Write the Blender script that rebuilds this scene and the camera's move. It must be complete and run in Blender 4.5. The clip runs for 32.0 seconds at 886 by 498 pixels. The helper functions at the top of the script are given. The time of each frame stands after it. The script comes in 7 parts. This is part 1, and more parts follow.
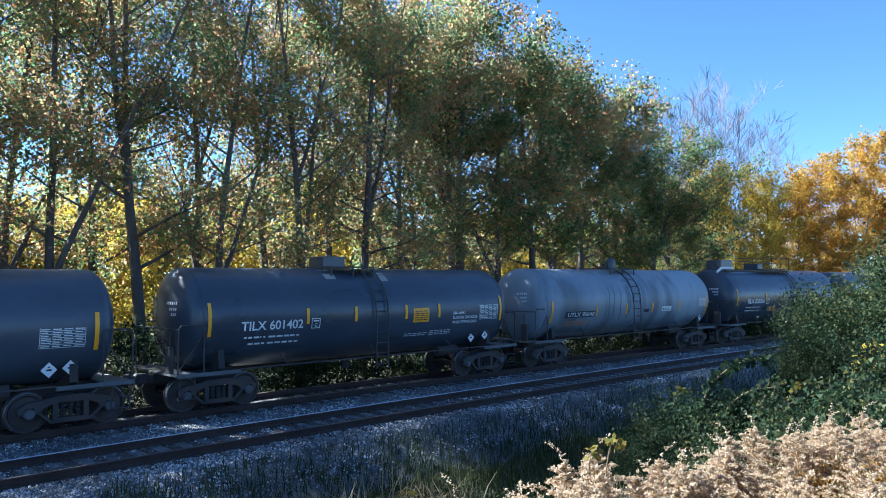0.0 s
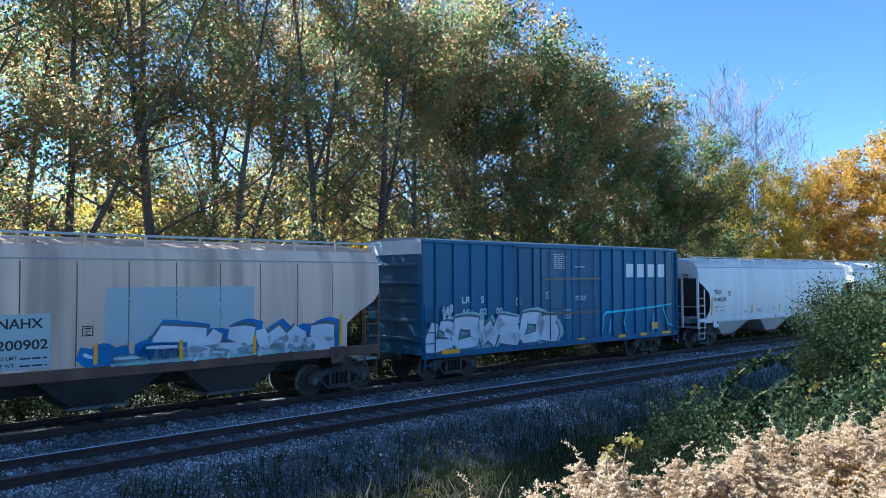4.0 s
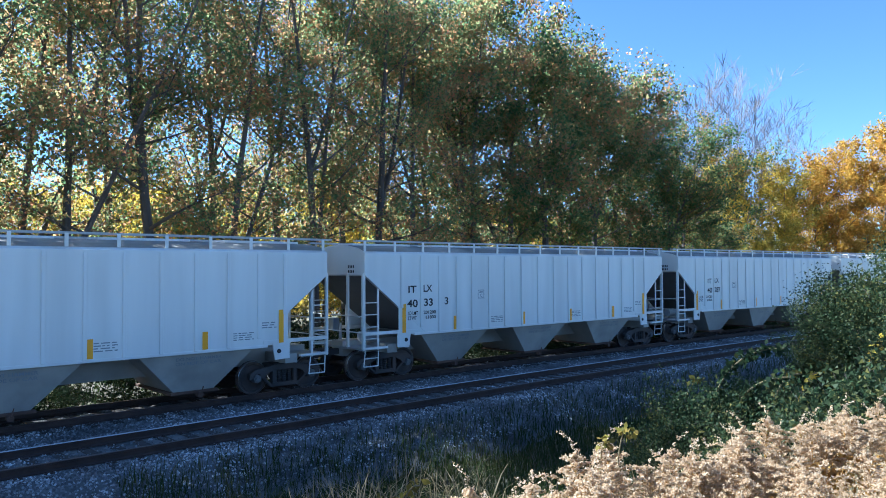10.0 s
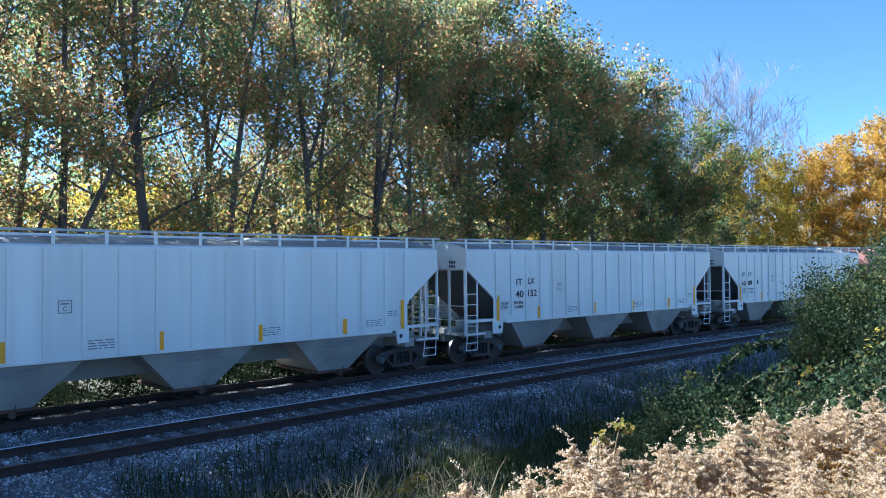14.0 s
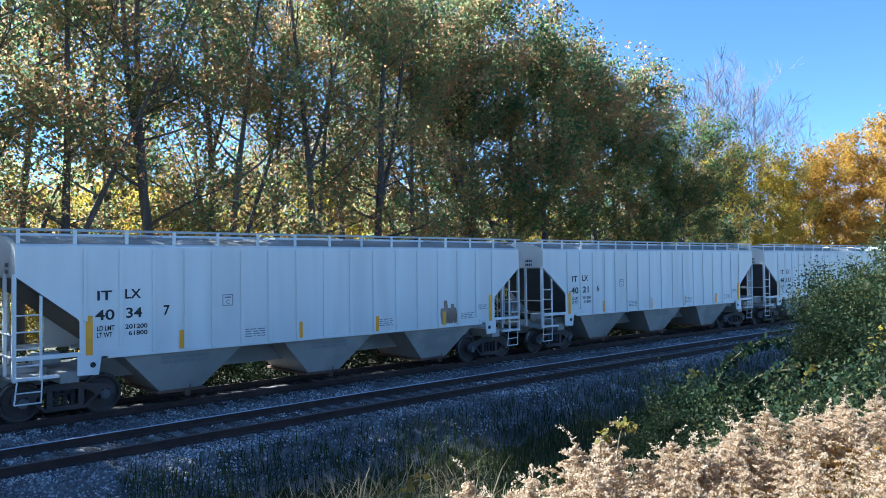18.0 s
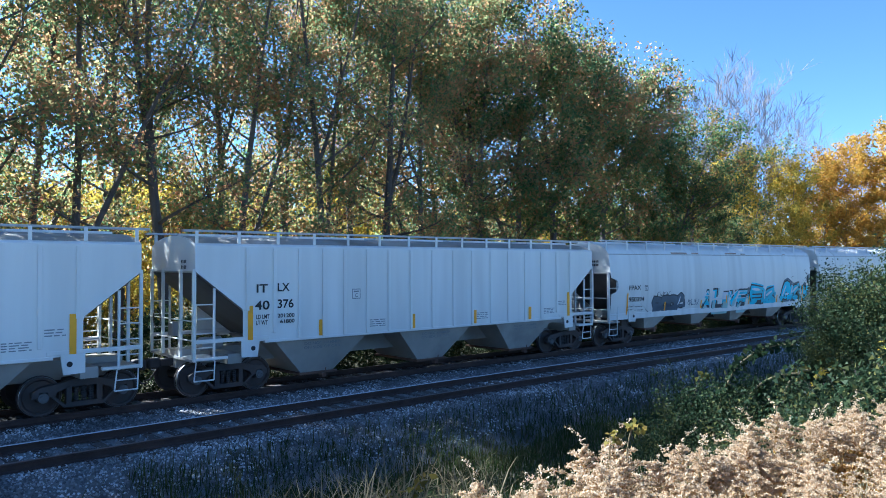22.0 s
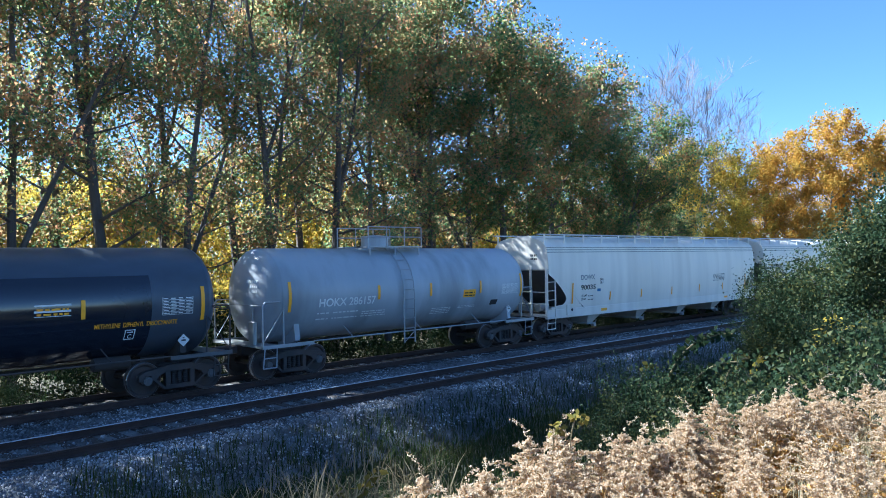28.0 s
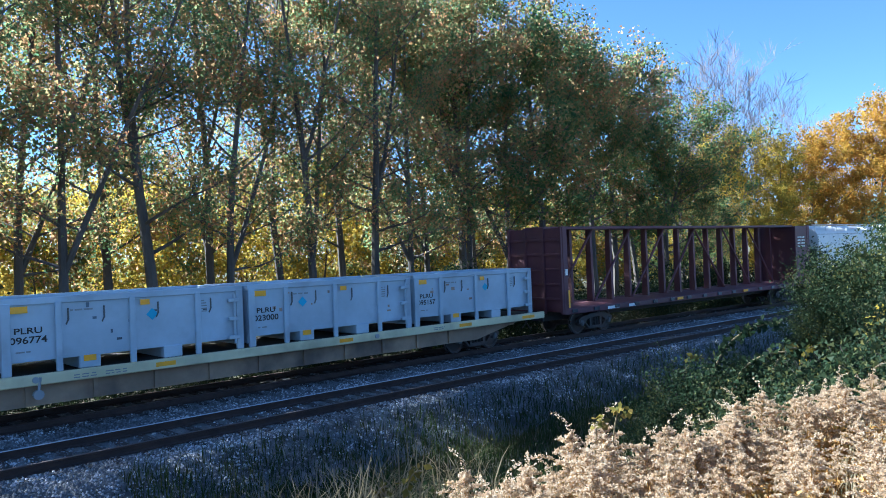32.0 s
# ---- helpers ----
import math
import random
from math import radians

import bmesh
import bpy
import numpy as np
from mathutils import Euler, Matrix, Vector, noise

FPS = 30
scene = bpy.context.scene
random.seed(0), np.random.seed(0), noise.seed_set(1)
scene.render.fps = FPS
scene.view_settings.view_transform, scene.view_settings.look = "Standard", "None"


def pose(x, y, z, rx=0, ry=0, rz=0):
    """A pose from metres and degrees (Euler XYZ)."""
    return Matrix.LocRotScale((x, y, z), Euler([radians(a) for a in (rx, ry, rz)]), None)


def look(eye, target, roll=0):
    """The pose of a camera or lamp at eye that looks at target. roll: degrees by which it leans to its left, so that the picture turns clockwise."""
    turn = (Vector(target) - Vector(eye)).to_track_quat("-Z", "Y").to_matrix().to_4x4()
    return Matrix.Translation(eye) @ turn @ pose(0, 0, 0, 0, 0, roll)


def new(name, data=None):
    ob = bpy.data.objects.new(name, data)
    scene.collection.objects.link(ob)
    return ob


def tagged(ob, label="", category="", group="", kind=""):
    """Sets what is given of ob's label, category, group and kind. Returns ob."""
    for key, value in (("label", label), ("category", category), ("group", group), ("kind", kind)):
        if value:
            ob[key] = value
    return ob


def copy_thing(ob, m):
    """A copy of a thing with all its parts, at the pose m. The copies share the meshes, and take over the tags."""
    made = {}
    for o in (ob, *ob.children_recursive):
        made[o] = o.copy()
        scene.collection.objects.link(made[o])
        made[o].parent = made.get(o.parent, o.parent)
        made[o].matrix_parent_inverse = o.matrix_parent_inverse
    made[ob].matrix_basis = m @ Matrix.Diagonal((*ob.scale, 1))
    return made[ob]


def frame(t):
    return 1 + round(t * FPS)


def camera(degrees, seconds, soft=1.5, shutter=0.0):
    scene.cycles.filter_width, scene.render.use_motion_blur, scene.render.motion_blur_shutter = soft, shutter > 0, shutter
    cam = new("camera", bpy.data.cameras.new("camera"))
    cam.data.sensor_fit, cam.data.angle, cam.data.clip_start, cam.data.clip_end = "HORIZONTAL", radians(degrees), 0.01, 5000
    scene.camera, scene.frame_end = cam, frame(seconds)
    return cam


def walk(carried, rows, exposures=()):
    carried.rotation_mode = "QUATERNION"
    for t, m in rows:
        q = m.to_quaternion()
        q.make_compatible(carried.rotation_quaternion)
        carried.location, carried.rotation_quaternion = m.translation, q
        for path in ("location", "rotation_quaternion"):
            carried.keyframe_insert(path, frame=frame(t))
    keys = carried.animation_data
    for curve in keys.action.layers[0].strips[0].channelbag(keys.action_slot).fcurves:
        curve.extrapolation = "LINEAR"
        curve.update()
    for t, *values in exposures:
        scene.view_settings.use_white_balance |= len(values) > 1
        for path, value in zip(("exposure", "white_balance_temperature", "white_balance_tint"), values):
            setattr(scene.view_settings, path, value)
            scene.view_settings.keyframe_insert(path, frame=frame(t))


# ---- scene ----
cam = camera(62.0, 32.0, 0.9)
EYE_Z = 3.51
# seconds, heading from the track's normal, pitch, roll (degrees), sideways sway (m)
PATH = [
    (0, 44.94, 2.34, -0.17, -0.022),
    (0.5, 44.68, 2.18, -0.04, -0.023),
    (1, 44.49, 2.16, -0.03, -0.025),
    (1.5, 44.36, 2.16, -0.00, -0.026),
    (2, 44.18, 2.17, 0.02, -0.029),
    (2.5, 44.04, 2.18, 0.01, -0.032),
    (3, 43.93, 2.19, -0.01, -0.032),
    (3.5, 43.86, 2.21, -0.13, -0.029),
    (5.5, 43.45, 2.19, -0.29, -0.024),
    (6, 43.31, 2.09, -0.34, -0.026),
    (6.5, 43.15, 2.00, -0.33, -0.027),
    (7, 43.02, 1.92, -0.36, -0.028),
    (7.5, 42.97, 1.91, -0.32, -0.026),
    (8, 42.98, 1.89, -0.34, -0.020),
    (8.5, 43.13, 1.84, -0.33, -0.015),
    (9, 43.36, 1.74, -0.31, -0.012),
    (9.5, 43.64, 1.64, -0.27, -0.009),
    (10, 43.87, 1.55, -0.28, -0.007),
    (10.5, 43.99, 1.46, -0.39, -0.005),
    (11, 44.04, 1.36, -0.48, -0.003),
    (11.5, 44.03, 1.28, -0.57, -0.001),
    (12, 44.03, 1.23, -0.57, 0.001),
    (12.5, 44.03, 1.19, -0.55, 0.001),
    (13, 44.05, 1.17, -0.51, -0.001),
    (13.5, 44.06, 1.18, -0.46, -0.003),
    (14, 44.09, 1.23, -0.48, -0.002),
    (14.5, 44.11, 1.30, -0.52, -0.002),
    (16.5, 43.87, 1.26, -0.63, 0.000),
    (17, 43.84, 1.22, -0.68, 0.001),
    (17.5, 43.85, 1.18, -0.63, 0.001),
    (18, 43.89, 1.17, -0.63, 0.001),
    (18.5, 43.90, 1.21, -0.56, -0.000),
    (19, 43.87, 1.28, -0.40, -0.001),
    (19.5, 43.76, 1.33, -0.23, -0.003),
    (20, 43.58, 1.35, -0.07, -0.007),
    (20.5, 43.42, 1.36, 0.03, -0.013),
    (21, 43.30, 1.34, 0.03, -0.017),
    (21.5, 43.24, 1.27, -0.06, -0.016),
    (22, 43.28, 1.16, -0.17, -0.014),
    (22.5, 43.38, 1.03, -0.25, -0.012),
    (23, 43.54, 0.95, -0.34, -0.009),
    (23.5, 43.79, 0.96, -0.35, -0.006),
    (24, 44.13, 1.04, -0.28, -0.003),
    (24.5, 44.55, 1.17, -0.18, -0.000),
    (25, 44.95, 1.25, -0.14, 0.004),
    (25.5, 45.27, 1.23, -0.11, 0.008),
    (27.5, 46.70, 0.75, -0.27, 0.031),
    (28, 47.06, 0.76, -0.83, 0.031),
    (28.5, 47.13, 0.74, -1.51, 0.033),
    (29, 46.86, 0.74, -1.93, 0.039),
    (29.5, 46.42, 0.69, -1.97, 0.047),
    (30, 45.90, 0.64, -1.93, 0.053),
    (30.5, 45.35, 0.55, -1.91, 0.054),
    (31, 44.86, 0.42, -2.02, 0.050),
    (31.5, 44.38, 0.37, -2.11, 0.047),
    (32, 43.97, 0.44, -2.13, 0.045),
]


def eye_pose(t, yaw, pitch, roll, sway):
    a, p = radians(yaw), radians(pitch)
    eye = Vector((math.cos(a) * sway, -math.sin(a) * sway, EYE_Z))
    way = Vector((math.sin(a) * math.cos(p), math.cos(a) * math.cos(p), math.sin(p)))
    return t, look(eye, eye + way * 10, roll)


walk(cam, [eye_pose(*row) for row in PATH], [(0, 2.47, 5080, 5), (32, 2.47, 5080, 5)])

# ---- light: clear autumn noon, sun beyond the tree belt ----
SUN_AZ, SUN_EL = -23.0, 39.5     # degrees from +y towards +x; above the horizon
world = bpy.data.worlds.new("sky")
scene.world = world
world.use_nodes = True
wn = world.node_tree
sky = wn.nodes.new("ShaderNodeTexSky")
sky.sky_type = "NISHITA"
sky.sun_disc = False
sky.sun_elevation = radians(SUN_EL)
sky.sun_rotation = radians(SUN_AZ)
sky.altitude = 2500.0
sky.air_density, sky.dust_density, sky.ozone_density = 1.0, 0.15, 4.0
wn.links.new(sky.outputs[0], wn.nodes["Background"].inputs[0])
wn.nodes["Background"].inputs[1].default_value = 0.0445
sun = new("sun", bpy.data.lights.new("sun", "SUN"))
sun.data.energy, sun.data.angle, sun.data.color = 5.0, radians(0.55), (1.0, 0.93, 0.82)
_a, _e = radians(SUN_AZ), radians(SUN_EL)
SUN_DIR = Vector((math.sin(_a) * math.cos(_e), math.cos(_a) * math.cos(_e), math.sin(_e)))
sun.matrix_world = look(SUN_DIR * 200, (0, 0, 0))


# ---- materials ----
def mat(name, colour, rough=0.6, metal=0.0, vary=0.15, scale=3.0, bump=0.0, dirt=None, dirt_amount=0.0, dirt_scale=0.6,
        stretch=(1, 1, 1), coat=0.0, random_tint=0.0, clear=0.0):
    """A surface with fine grain, broad stains, optional dirt and a tint per object."""
    m = bpy.data.materials.new(name)
    m.use_nodes = True
    n, l = m.node_tree.nodes, m.node_tree.links
    b = n["Principled BSDF"]
    b.inputs["Roughness"].default_value = rough
    b.inputs["Metallic"].default_value = metal
    b.inputs["Coat Weight"].default_value = coat
    b.inputs["Coat Roughness"].default_value = 0.12
    tc = n.new("ShaderNodeTexCoord")
    mp = n.new("ShaderNodeMapping")
    mp.inputs["Scale"].default_value = stretch
    l.new(tc.outputs["Object"], mp.inputs["Vector"])

    def grain(s, detail=4):
        t = n.new("ShaderNodeTexNoise")
        t.inputs["Scale"].default_value = s
        t.inputs["Detail"].default_value = detail
        l.new(mp.outputs[0], t.inputs["Vector"])
        return t.outputs["Fac"]

    def mix(kind, fac, a, c):
        x = n.new("ShaderNodeMix")
        x.data_type, x.blend_type = "RGBA", kind
        for sock, v in ((x.inputs["Factor"], fac), (x.inputs[6], a), (x.inputs[7], c)):
            if hasattr(v, "links"):
                l.new(v, sock)
            else:
                sock.default_value = v
        return x.outputs[2]

    def ramp(src, lo, hi, a, c):
        r = n.new("ShaderNodeMapRange")
        for i, v in enumerate((lo, hi, a, c)):
            r.inputs[i + 1].default_value = v
        l.new(src, r.inputs[0])
        return r.outputs[0]

    fine, broad = grain(scale * 6), grain(scale * 0.35, 5)
    base = (*colour, 1)
    lo = tuple(max(0.0, c * (1 - vary)) for c in colour) + (1,)
    hi = tuple(min(1.0, c * (1 + vary)) for c in colour) + (1,)
    col = mix("MIX", ramp(broad, 0.35, 0.65, 0, 1), lo, hi)
    col = mix("MULTIPLY", ramp(fine, 0.3, 0.7, vary * 0.9, 0), col, (0.6, 0.6, 0.6, 1))
    if dirt:
        dn = grain(dirt_scale, 8)
        col = mix("MIX", ramp(dn, 0.5, 0.68, 0, dirt_amount), col, (*dirt, 1))
    if random_tint:
        oi = n.new("ShaderNodeObjectInfo")
        col = mix("MULTIPLY", ramp(oi.outputs["Random"], 0, 1, 0, random_tint), col, (0.35, 0.35, 0.38, 1))
    l.new(col, b.inputs["Base Color"])
    l.new(ramp(broad, 0.3, 0.7, max(0.02, rough - 0.1), min(1, rough + 0.12)), b.inputs["Roughness"])
    if bump:
        bp = n.new("ShaderNodeBump")
        bp.inputs["Strength"].default_value = 0.6
        bp.inputs["Distance"].default_value = bump
        l.new(fine, bp.inputs["Height"])
        l.new(bp.outputs[0], b.inputs["Normal"])
    return m


def leaf_mat(name, palette, through_light=0.5):
    """Leaves: a spread of colours from leaf to leaf, light shining through."""
    m = bpy.data.materials.new(name)
    m.use_nodes = True
    n, l = m.node_tree.nodes, m.node_tree.links
    n.remove(n["Principled BSDF"])
    geo, rp = n.new("ShaderNodeNewGeometry"), n.new("ShaderNodeValToRGB")
    tc, cl = n.new("ShaderNodeTexCoord"), n.new("ShaderNodeTexNoise")
    cl.inputs["Scale"].default_value = 0.55
    l.new(tc.outputs["Object"], cl.inputs["Vector"])
    ad = n.new("ShaderNodeMath")
    ad.operation = "MULTIPLY_ADD"
    l.new(cl.outputs["Fac"], ad.inputs[0])
    ad.inputs[1].default_value = 1.5
    sc = n.new("ShaderNodeMath")
    sc.operation = "MULTIPLY_ADD"
    l.new(geo.outputs["Random Per Island"], sc.inputs[0])
    sc.inputs[1].default_value, sc.inputs[2].default_value = 0.75, -0.62
    l.new(sc.outputs[0], ad.inputs[2])
    l.new(ad.outputs[0], rp.inputs[0])
    el = rp.color_ramp.elements
    while len(el) < len(palette):
        el.new(0.5)
    for i, c in enumerate(palette):
        el[i].position = i / max(1, len(palette) - 1)
        el[i].color = (*c, 1)
    d, t, g = n.new("ShaderNodeBsdfDiffuse"), n.new("ShaderNodeBsdfTranslucent"), n.new("ShaderNodeBsdfGlossy")
    g.inputs["Roughness"].default_value = 0.6
    g.inputs["Color"].default_value = (0.35, 0.35, 0.35, 1)
    mx, mg = n.new("ShaderNodeMixShader"), n.new("ShaderNodeMixShader")
    mx.inputs[0].default_value, mg.inputs[0].default_value = through_light, 0.016
    for s in (d, t):
        l.new(rp.outputs[0], s.inputs[0])
    l.new(d.outputs[0], mx.inputs[1])
    l.new(t.outputs[0], mx.inputs[2])
    l.new(mx.outputs[0], mg.inputs[1])
    l.new(g.outputs[0], mg.inputs[2])
    l.new(mg.outputs[0], n["Material Output"].inputs[0])
    return m


M = {
    "bark": mat("bark", (0.10, 0.085, 0.075), 0.9, vary=0.35, scale=4, bump=0.02, stretch=(1, 1, 0.25)),
    "bark_pale": mat("bark_pale", (0.16, 0.15, 0.165), 0.9, vary=0.3, scale=4, bump=0.02, stretch=(1, 1, 0.25)),
    "leaf_oak": leaf_mat("leaf_oak", [(0.09, 0.18, 0.09), (0.15, 0.23, 0.10), (0.25, 0.25, 0.11), (0.42, 0.26, 0.125), (0.42, 0.20, 0.11)], 0.78),
    "leaf_green": leaf_mat("leaf_green", [(0.055, 0.12, 0.055), (0.09, 0.155, 0.06), (0.20, 0.20, 0.075), (0.38, 0.20, 0.085)], 0.74),
    "leaf_yellow": leaf_mat("leaf_yellow", [(0.18, 0.19, 0.045), (0.34, 0.28, 0.05), (0.47, 0.35, 0.05), (0.44, 0.27, 0.045)], 0.65),
    "leaf_orange": leaf_mat("leaf_orange", [(0.28, 0.205, 0.04), (0.42, 0.27, 0.045), (0.48, 0.265, 0.04), (0.36, 0.18, 0.035)], 0.6),
    "leaf_bush": leaf_mat("leaf_bush", [(0.016, 0.034, 0.018), (0.026, 0.046, 0.022), (0.042, 0.060, 0.027), (0.12, 0.115, 0.035)], 0.4),
    "plume": leaf_mat("plume", [(0.33, 0.20, 0.095), (0.45, 0.33, 0.20), (0.58, 0.485, 0.365), (0.34, 0.19, 0.08)], 0.55),
    "leaf_olive": leaf_mat("leaf_olive", [(0.08, 0.09, 0.03), (0.16, 0.145, 0.035), (0.24, 0.19, 0.045), (0.18, 0.11, 0.045)], 0.5),
    "leaf_dry": leaf_mat("leaf_dry", [(0.20, 0.10, 0.035), (0.36, 0.20, 0.06), (0.46, 0.29, 0.10), (0.36, 0.30, 0.07)], 0.35),
    "straw": leaf_mat("straw", [(0.16, 0.13, 0.07), (0.26, 0.21, 0.12), (0.36, 0.30, 0.18)], 0.3),
    "grass": leaf_mat("grass", [(0.02, 0.04, 0.012), (0.04, 0.065, 0.018), (0.09, 0.085, 0.035)], 0.3),
    "soil": mat("soil", (0.085, 0.076, 0.040), 0.95, vary=0.45, scale=1.2, bump=0.04, dirt=(0.045, 0.060, 0.022), dirt_amount=0.8),
    "ballast": mat("ballast", (0.13, 0.129, 0.127), 0.9, vary=0.5, scale=5, bump=0.03),
    "stones": leaf_mat("stones", [(0.08, 0.08, 0.08), (0.15, 0.15, 0.148), (0.27, 0.267, 0.262), (0.70, 0.69, 0.68)], 0.0),
    "tie": mat("tie", (0.055, 0.045, 0.038), 0.9, vary=0.4, scale=3, bump=0.01, stretch=(4, 0.5, 4), random_tint=0.6),
    "rail_side": mat("rail_side", (0.07, 0.045, 0.035), 0.8, 0.2, vary=0.3, scale=6),
    "rail_dull": mat("rail_dull", (0.13, 0.095, 0.08), 0.6, 0.3, vary=0.3, scale=8, stretch=(0.2, 4, 1)),
    "rail_head": mat("rail_head", (0.74, 0.74, 0.75), 0.34, 0.55, vary=0.1, scale=10, stretch=(0.1, 4, 1)),
}

# ---- the line of the railway: straight, a wide bend past the camera, straight again ----
BEND_R, BEND_END = 536.7, 85.0
TH = BEND_END / (BEND_R + 19.7)
NEAR, FAR = 15.62, 19.70          # track centres, metres from the viewer at the foot of the bend


def on_line(s, off):
    """Place and heading s metres along the far track, off metres out from the bend's foot."""
    if s <= 0:
        return s, off, 0.0
    th = min(s / (BEND_R + FAR), TH)
    r = BEND_R + off
    x, y = math.sin(th) * r, math.cos(th) * r - BEND_R
    rest = max(0.0, s - BEND_END)
    return x + rest * math.cos(th), y - rest * math.sin(th), -th


def off_line(x, y):
    if x <= 0:
        return x, y
    th = math.atan2(x, y + BEND_R)
    if th <= TH:
        return th * (BEND_R + FAR), math.hypot(x, y + BEND_R) - BEND_R
    c, s = math.cos(TH), math.sin(TH)
    ex, ey = s * BEND_R, c * BEND_R - BEND_R
    return BEND_END + (x - ex) * c - (y - ey) * s, (x - ex) * s + (y - ey) * c


def lerp_table(table, v):
    for (a, za), (b, zb) in zip(table, table[1:]):
        if v <= b:
            f = min(1, max(0, (v - a) / (b - a)))
            return za + (zb - za) * f
    return table[-1][1]


GROUND = [(-12, 2.1), (0, 1.9), (2, 1.55), (10.2, -0.95), (11.3, -1.0), (12.4, -0.9), (13.6, -0.4), (21.6, -0.4), (22.6, -0.85),
          (24, -0.9), (27, -0.6), (40, -0.3), (400, 0.5)]


def ground_z(x, y):
    s, off = off_line(x, y)
    z = lerp_table(GROUND, off)
    k = 0.0 if 12.6 < off < 22.4 else 1.0
    return z + k * (0.10 * noise.noise((x * 0.35, y * 0.35, 0)) + 0.05 * noise.noise((x * 1.3, y * 1.3, 4)))


# ---- mesh helpers ----
def finish(name, bm, material, smooth=False):
    me = bpy.data.meshes.new(name)
    bm.to_mesh(me)
    bm.free()
    for m in (material if isinstance(material, (list, tuple)) else [material]):
        me.materials.append(m)
    if smooth:
        me.shade_smooth()
    return me


def part(name, bm, material, parent, label="", smooth=False):
    ob = new(name, bm if isinstance(bm, bpy.types.Mesh) else finish(name, bm, material, smooth))
    ob.parent = parent
    return tagged(ob, label)


def thing(name, label, category, group="", kind="", data=None):
    return tagged(new(name, data), label, category, group, kind)


def box(bm, x0, x1, y0, y1, z0, z1, bevel=0.0):
    v = [bm.verts.new((x, y, z)) for x in (x0, x1) for y in (y0, y1) for z in (z0, z1)]
    f = [bm.faces.new([v[i] for i in q]) for q in ((0, 1, 3, 2), (4, 6, 7, 5), (0, 4, 5, 1), (2, 3, 7, 6), (0, 2, 6, 4), (1, 5, 7, 3))]
    if bevel:
        bmesh.ops.bevel(bm, geom=list({e for q in f for e in q.edges}), offset=bevel, segments=1, affect="EDGES")
    return v


def bar(bm, a, b, r=0.03, n=6, r2=None):
    """A round bar from a to b."""
    a, b = Vector(a), Vector(b)
    w = (b - a).normalized()
    u = w.cross(Vector((0, 0, 1)) if abs(w.z) < 0.9 else Vector((1, 0, 0))).normalized()
    v = w.cross(u)
    r2 = r if r2 is None else r2
    rings = []
    for c, rr in ((a, r), (b, r2)):
        rings.append([bm.verts.new(c + (u * math.cos(i * math.tau / n) + v * math.sin(i * math.tau / n)) * rr) for i in range(n)])
    for i in range(n):
        bm.faces.new((rings[0][i], rings[0][(i + 1) % n], rings[1][(i + 1) % n], rings[1][i]))
    bm.faces.new(rings[0][::-1])
    bm.faces.new(rings[1])


def loft(bm, rings, close=True, caps=True):
    """Skin over rings of points."""
    vs = [[bm.verts.new(p) for p in ring] for ring in rings]
    n = len(vs[0])
    for a, b in zip(vs, vs[1:]):
        for i in range(n if close else n - 1):
            j = (i + 1) % n
            bm.faces.new((a[i], a[j], b[j], b[i]))
    if caps:
        bm.faces.new(vs[0][::-1])
        bm.faces.new(vs[-1])
    return vs


def raw_mesh(name, verts, faces, material):
    me = bpy.data.meshes.new(name)
    me.from_pydata(verts, [], faces)
    for m in (material if isinstance(material, (list, tuple)) else [material]):
        me.materials.append(m)
    return me


def quads_mesh(name, corners, material):
    """A mesh of loose faces from an array (n, corners of a face, 3)."""
    n, k = corners.shape[:2]
    me = bpy.data.meshes.new(name)
    me.vertices.add(n * k)
    me.vertices.foreach_set("co", np.asarray(corners, dtype=np.float32).ravel())
    me.loops.add(n * k)
    me.loops.foreach_set("vertex_index", np.arange(n * k, dtype=np.int32))
    me.polygons.add(n)
    me.polygons.foreach_set("loop_start", np.arange(0, n * k, k, dtype=np.int32))
    me.update(calc_edges=True)
    me.validate()
    me.materials.append(material)
    return me


# ---- ground ----
def build_ground():
    xs = np.concatenate([-np.geomspace(30, 1500, 14)[::-1], np.linspace(-25, 100, 160), np.geomspace(105, 2500, 22)])
    ys = np.concatenate([-np.geomspace(14, 1500, 16)[::-1], np.linspace(-12, 45, 130), np.geomspace(47, 2500, 20)])
    verts = [(x, y, ground_z(x, y)) for x in xs for y in ys]
    ny = len(ys)
    faces = [(i * ny + j, (i + 1) * ny + j, (i + 1) * ny + j + 1, i * ny + j + 1) for i in range(len(xs) - 1) for j in range(ny - 1)]
    me = raw_mesh("ground", verts, faces, M["soil"])
    me.shade_smooth()
    tagged(new("ground", me), "dark weedy earth bank beside the railway", "ground", kind="structure")


build_ground()


def strip(bm, profile, s_list):
    """A ribbon along the railway whose cross-section is (off, z) points."""
    rows = []
    for s in s_list:
        row = []
        for off, z in profile:
            x, y, _ = on_line(s, off)
            row.append(bm.verts.new((x, y, z)))
        rows.append(row)
    for a, b in zip(rows, rows[1:]):
        for i in range(len(profile) - 1):
            bm.faces.new((a[i], b[i], b[i + 1], a[i + 1]))


S_LONG = [-420, -200, -100, -40] + list(range(-30, 96, 3)) + [120, 200, 400, 700]


BED = [(11.9, -1.02), (12.4, -0.80), (13.75, -0.20), (14.3, -0.185), (16.95, -0.19), (17.7, -0.23), (18.4, -0.19), (21.0, -0.19), (21.6, -0.21), (22.9, -0.85)]


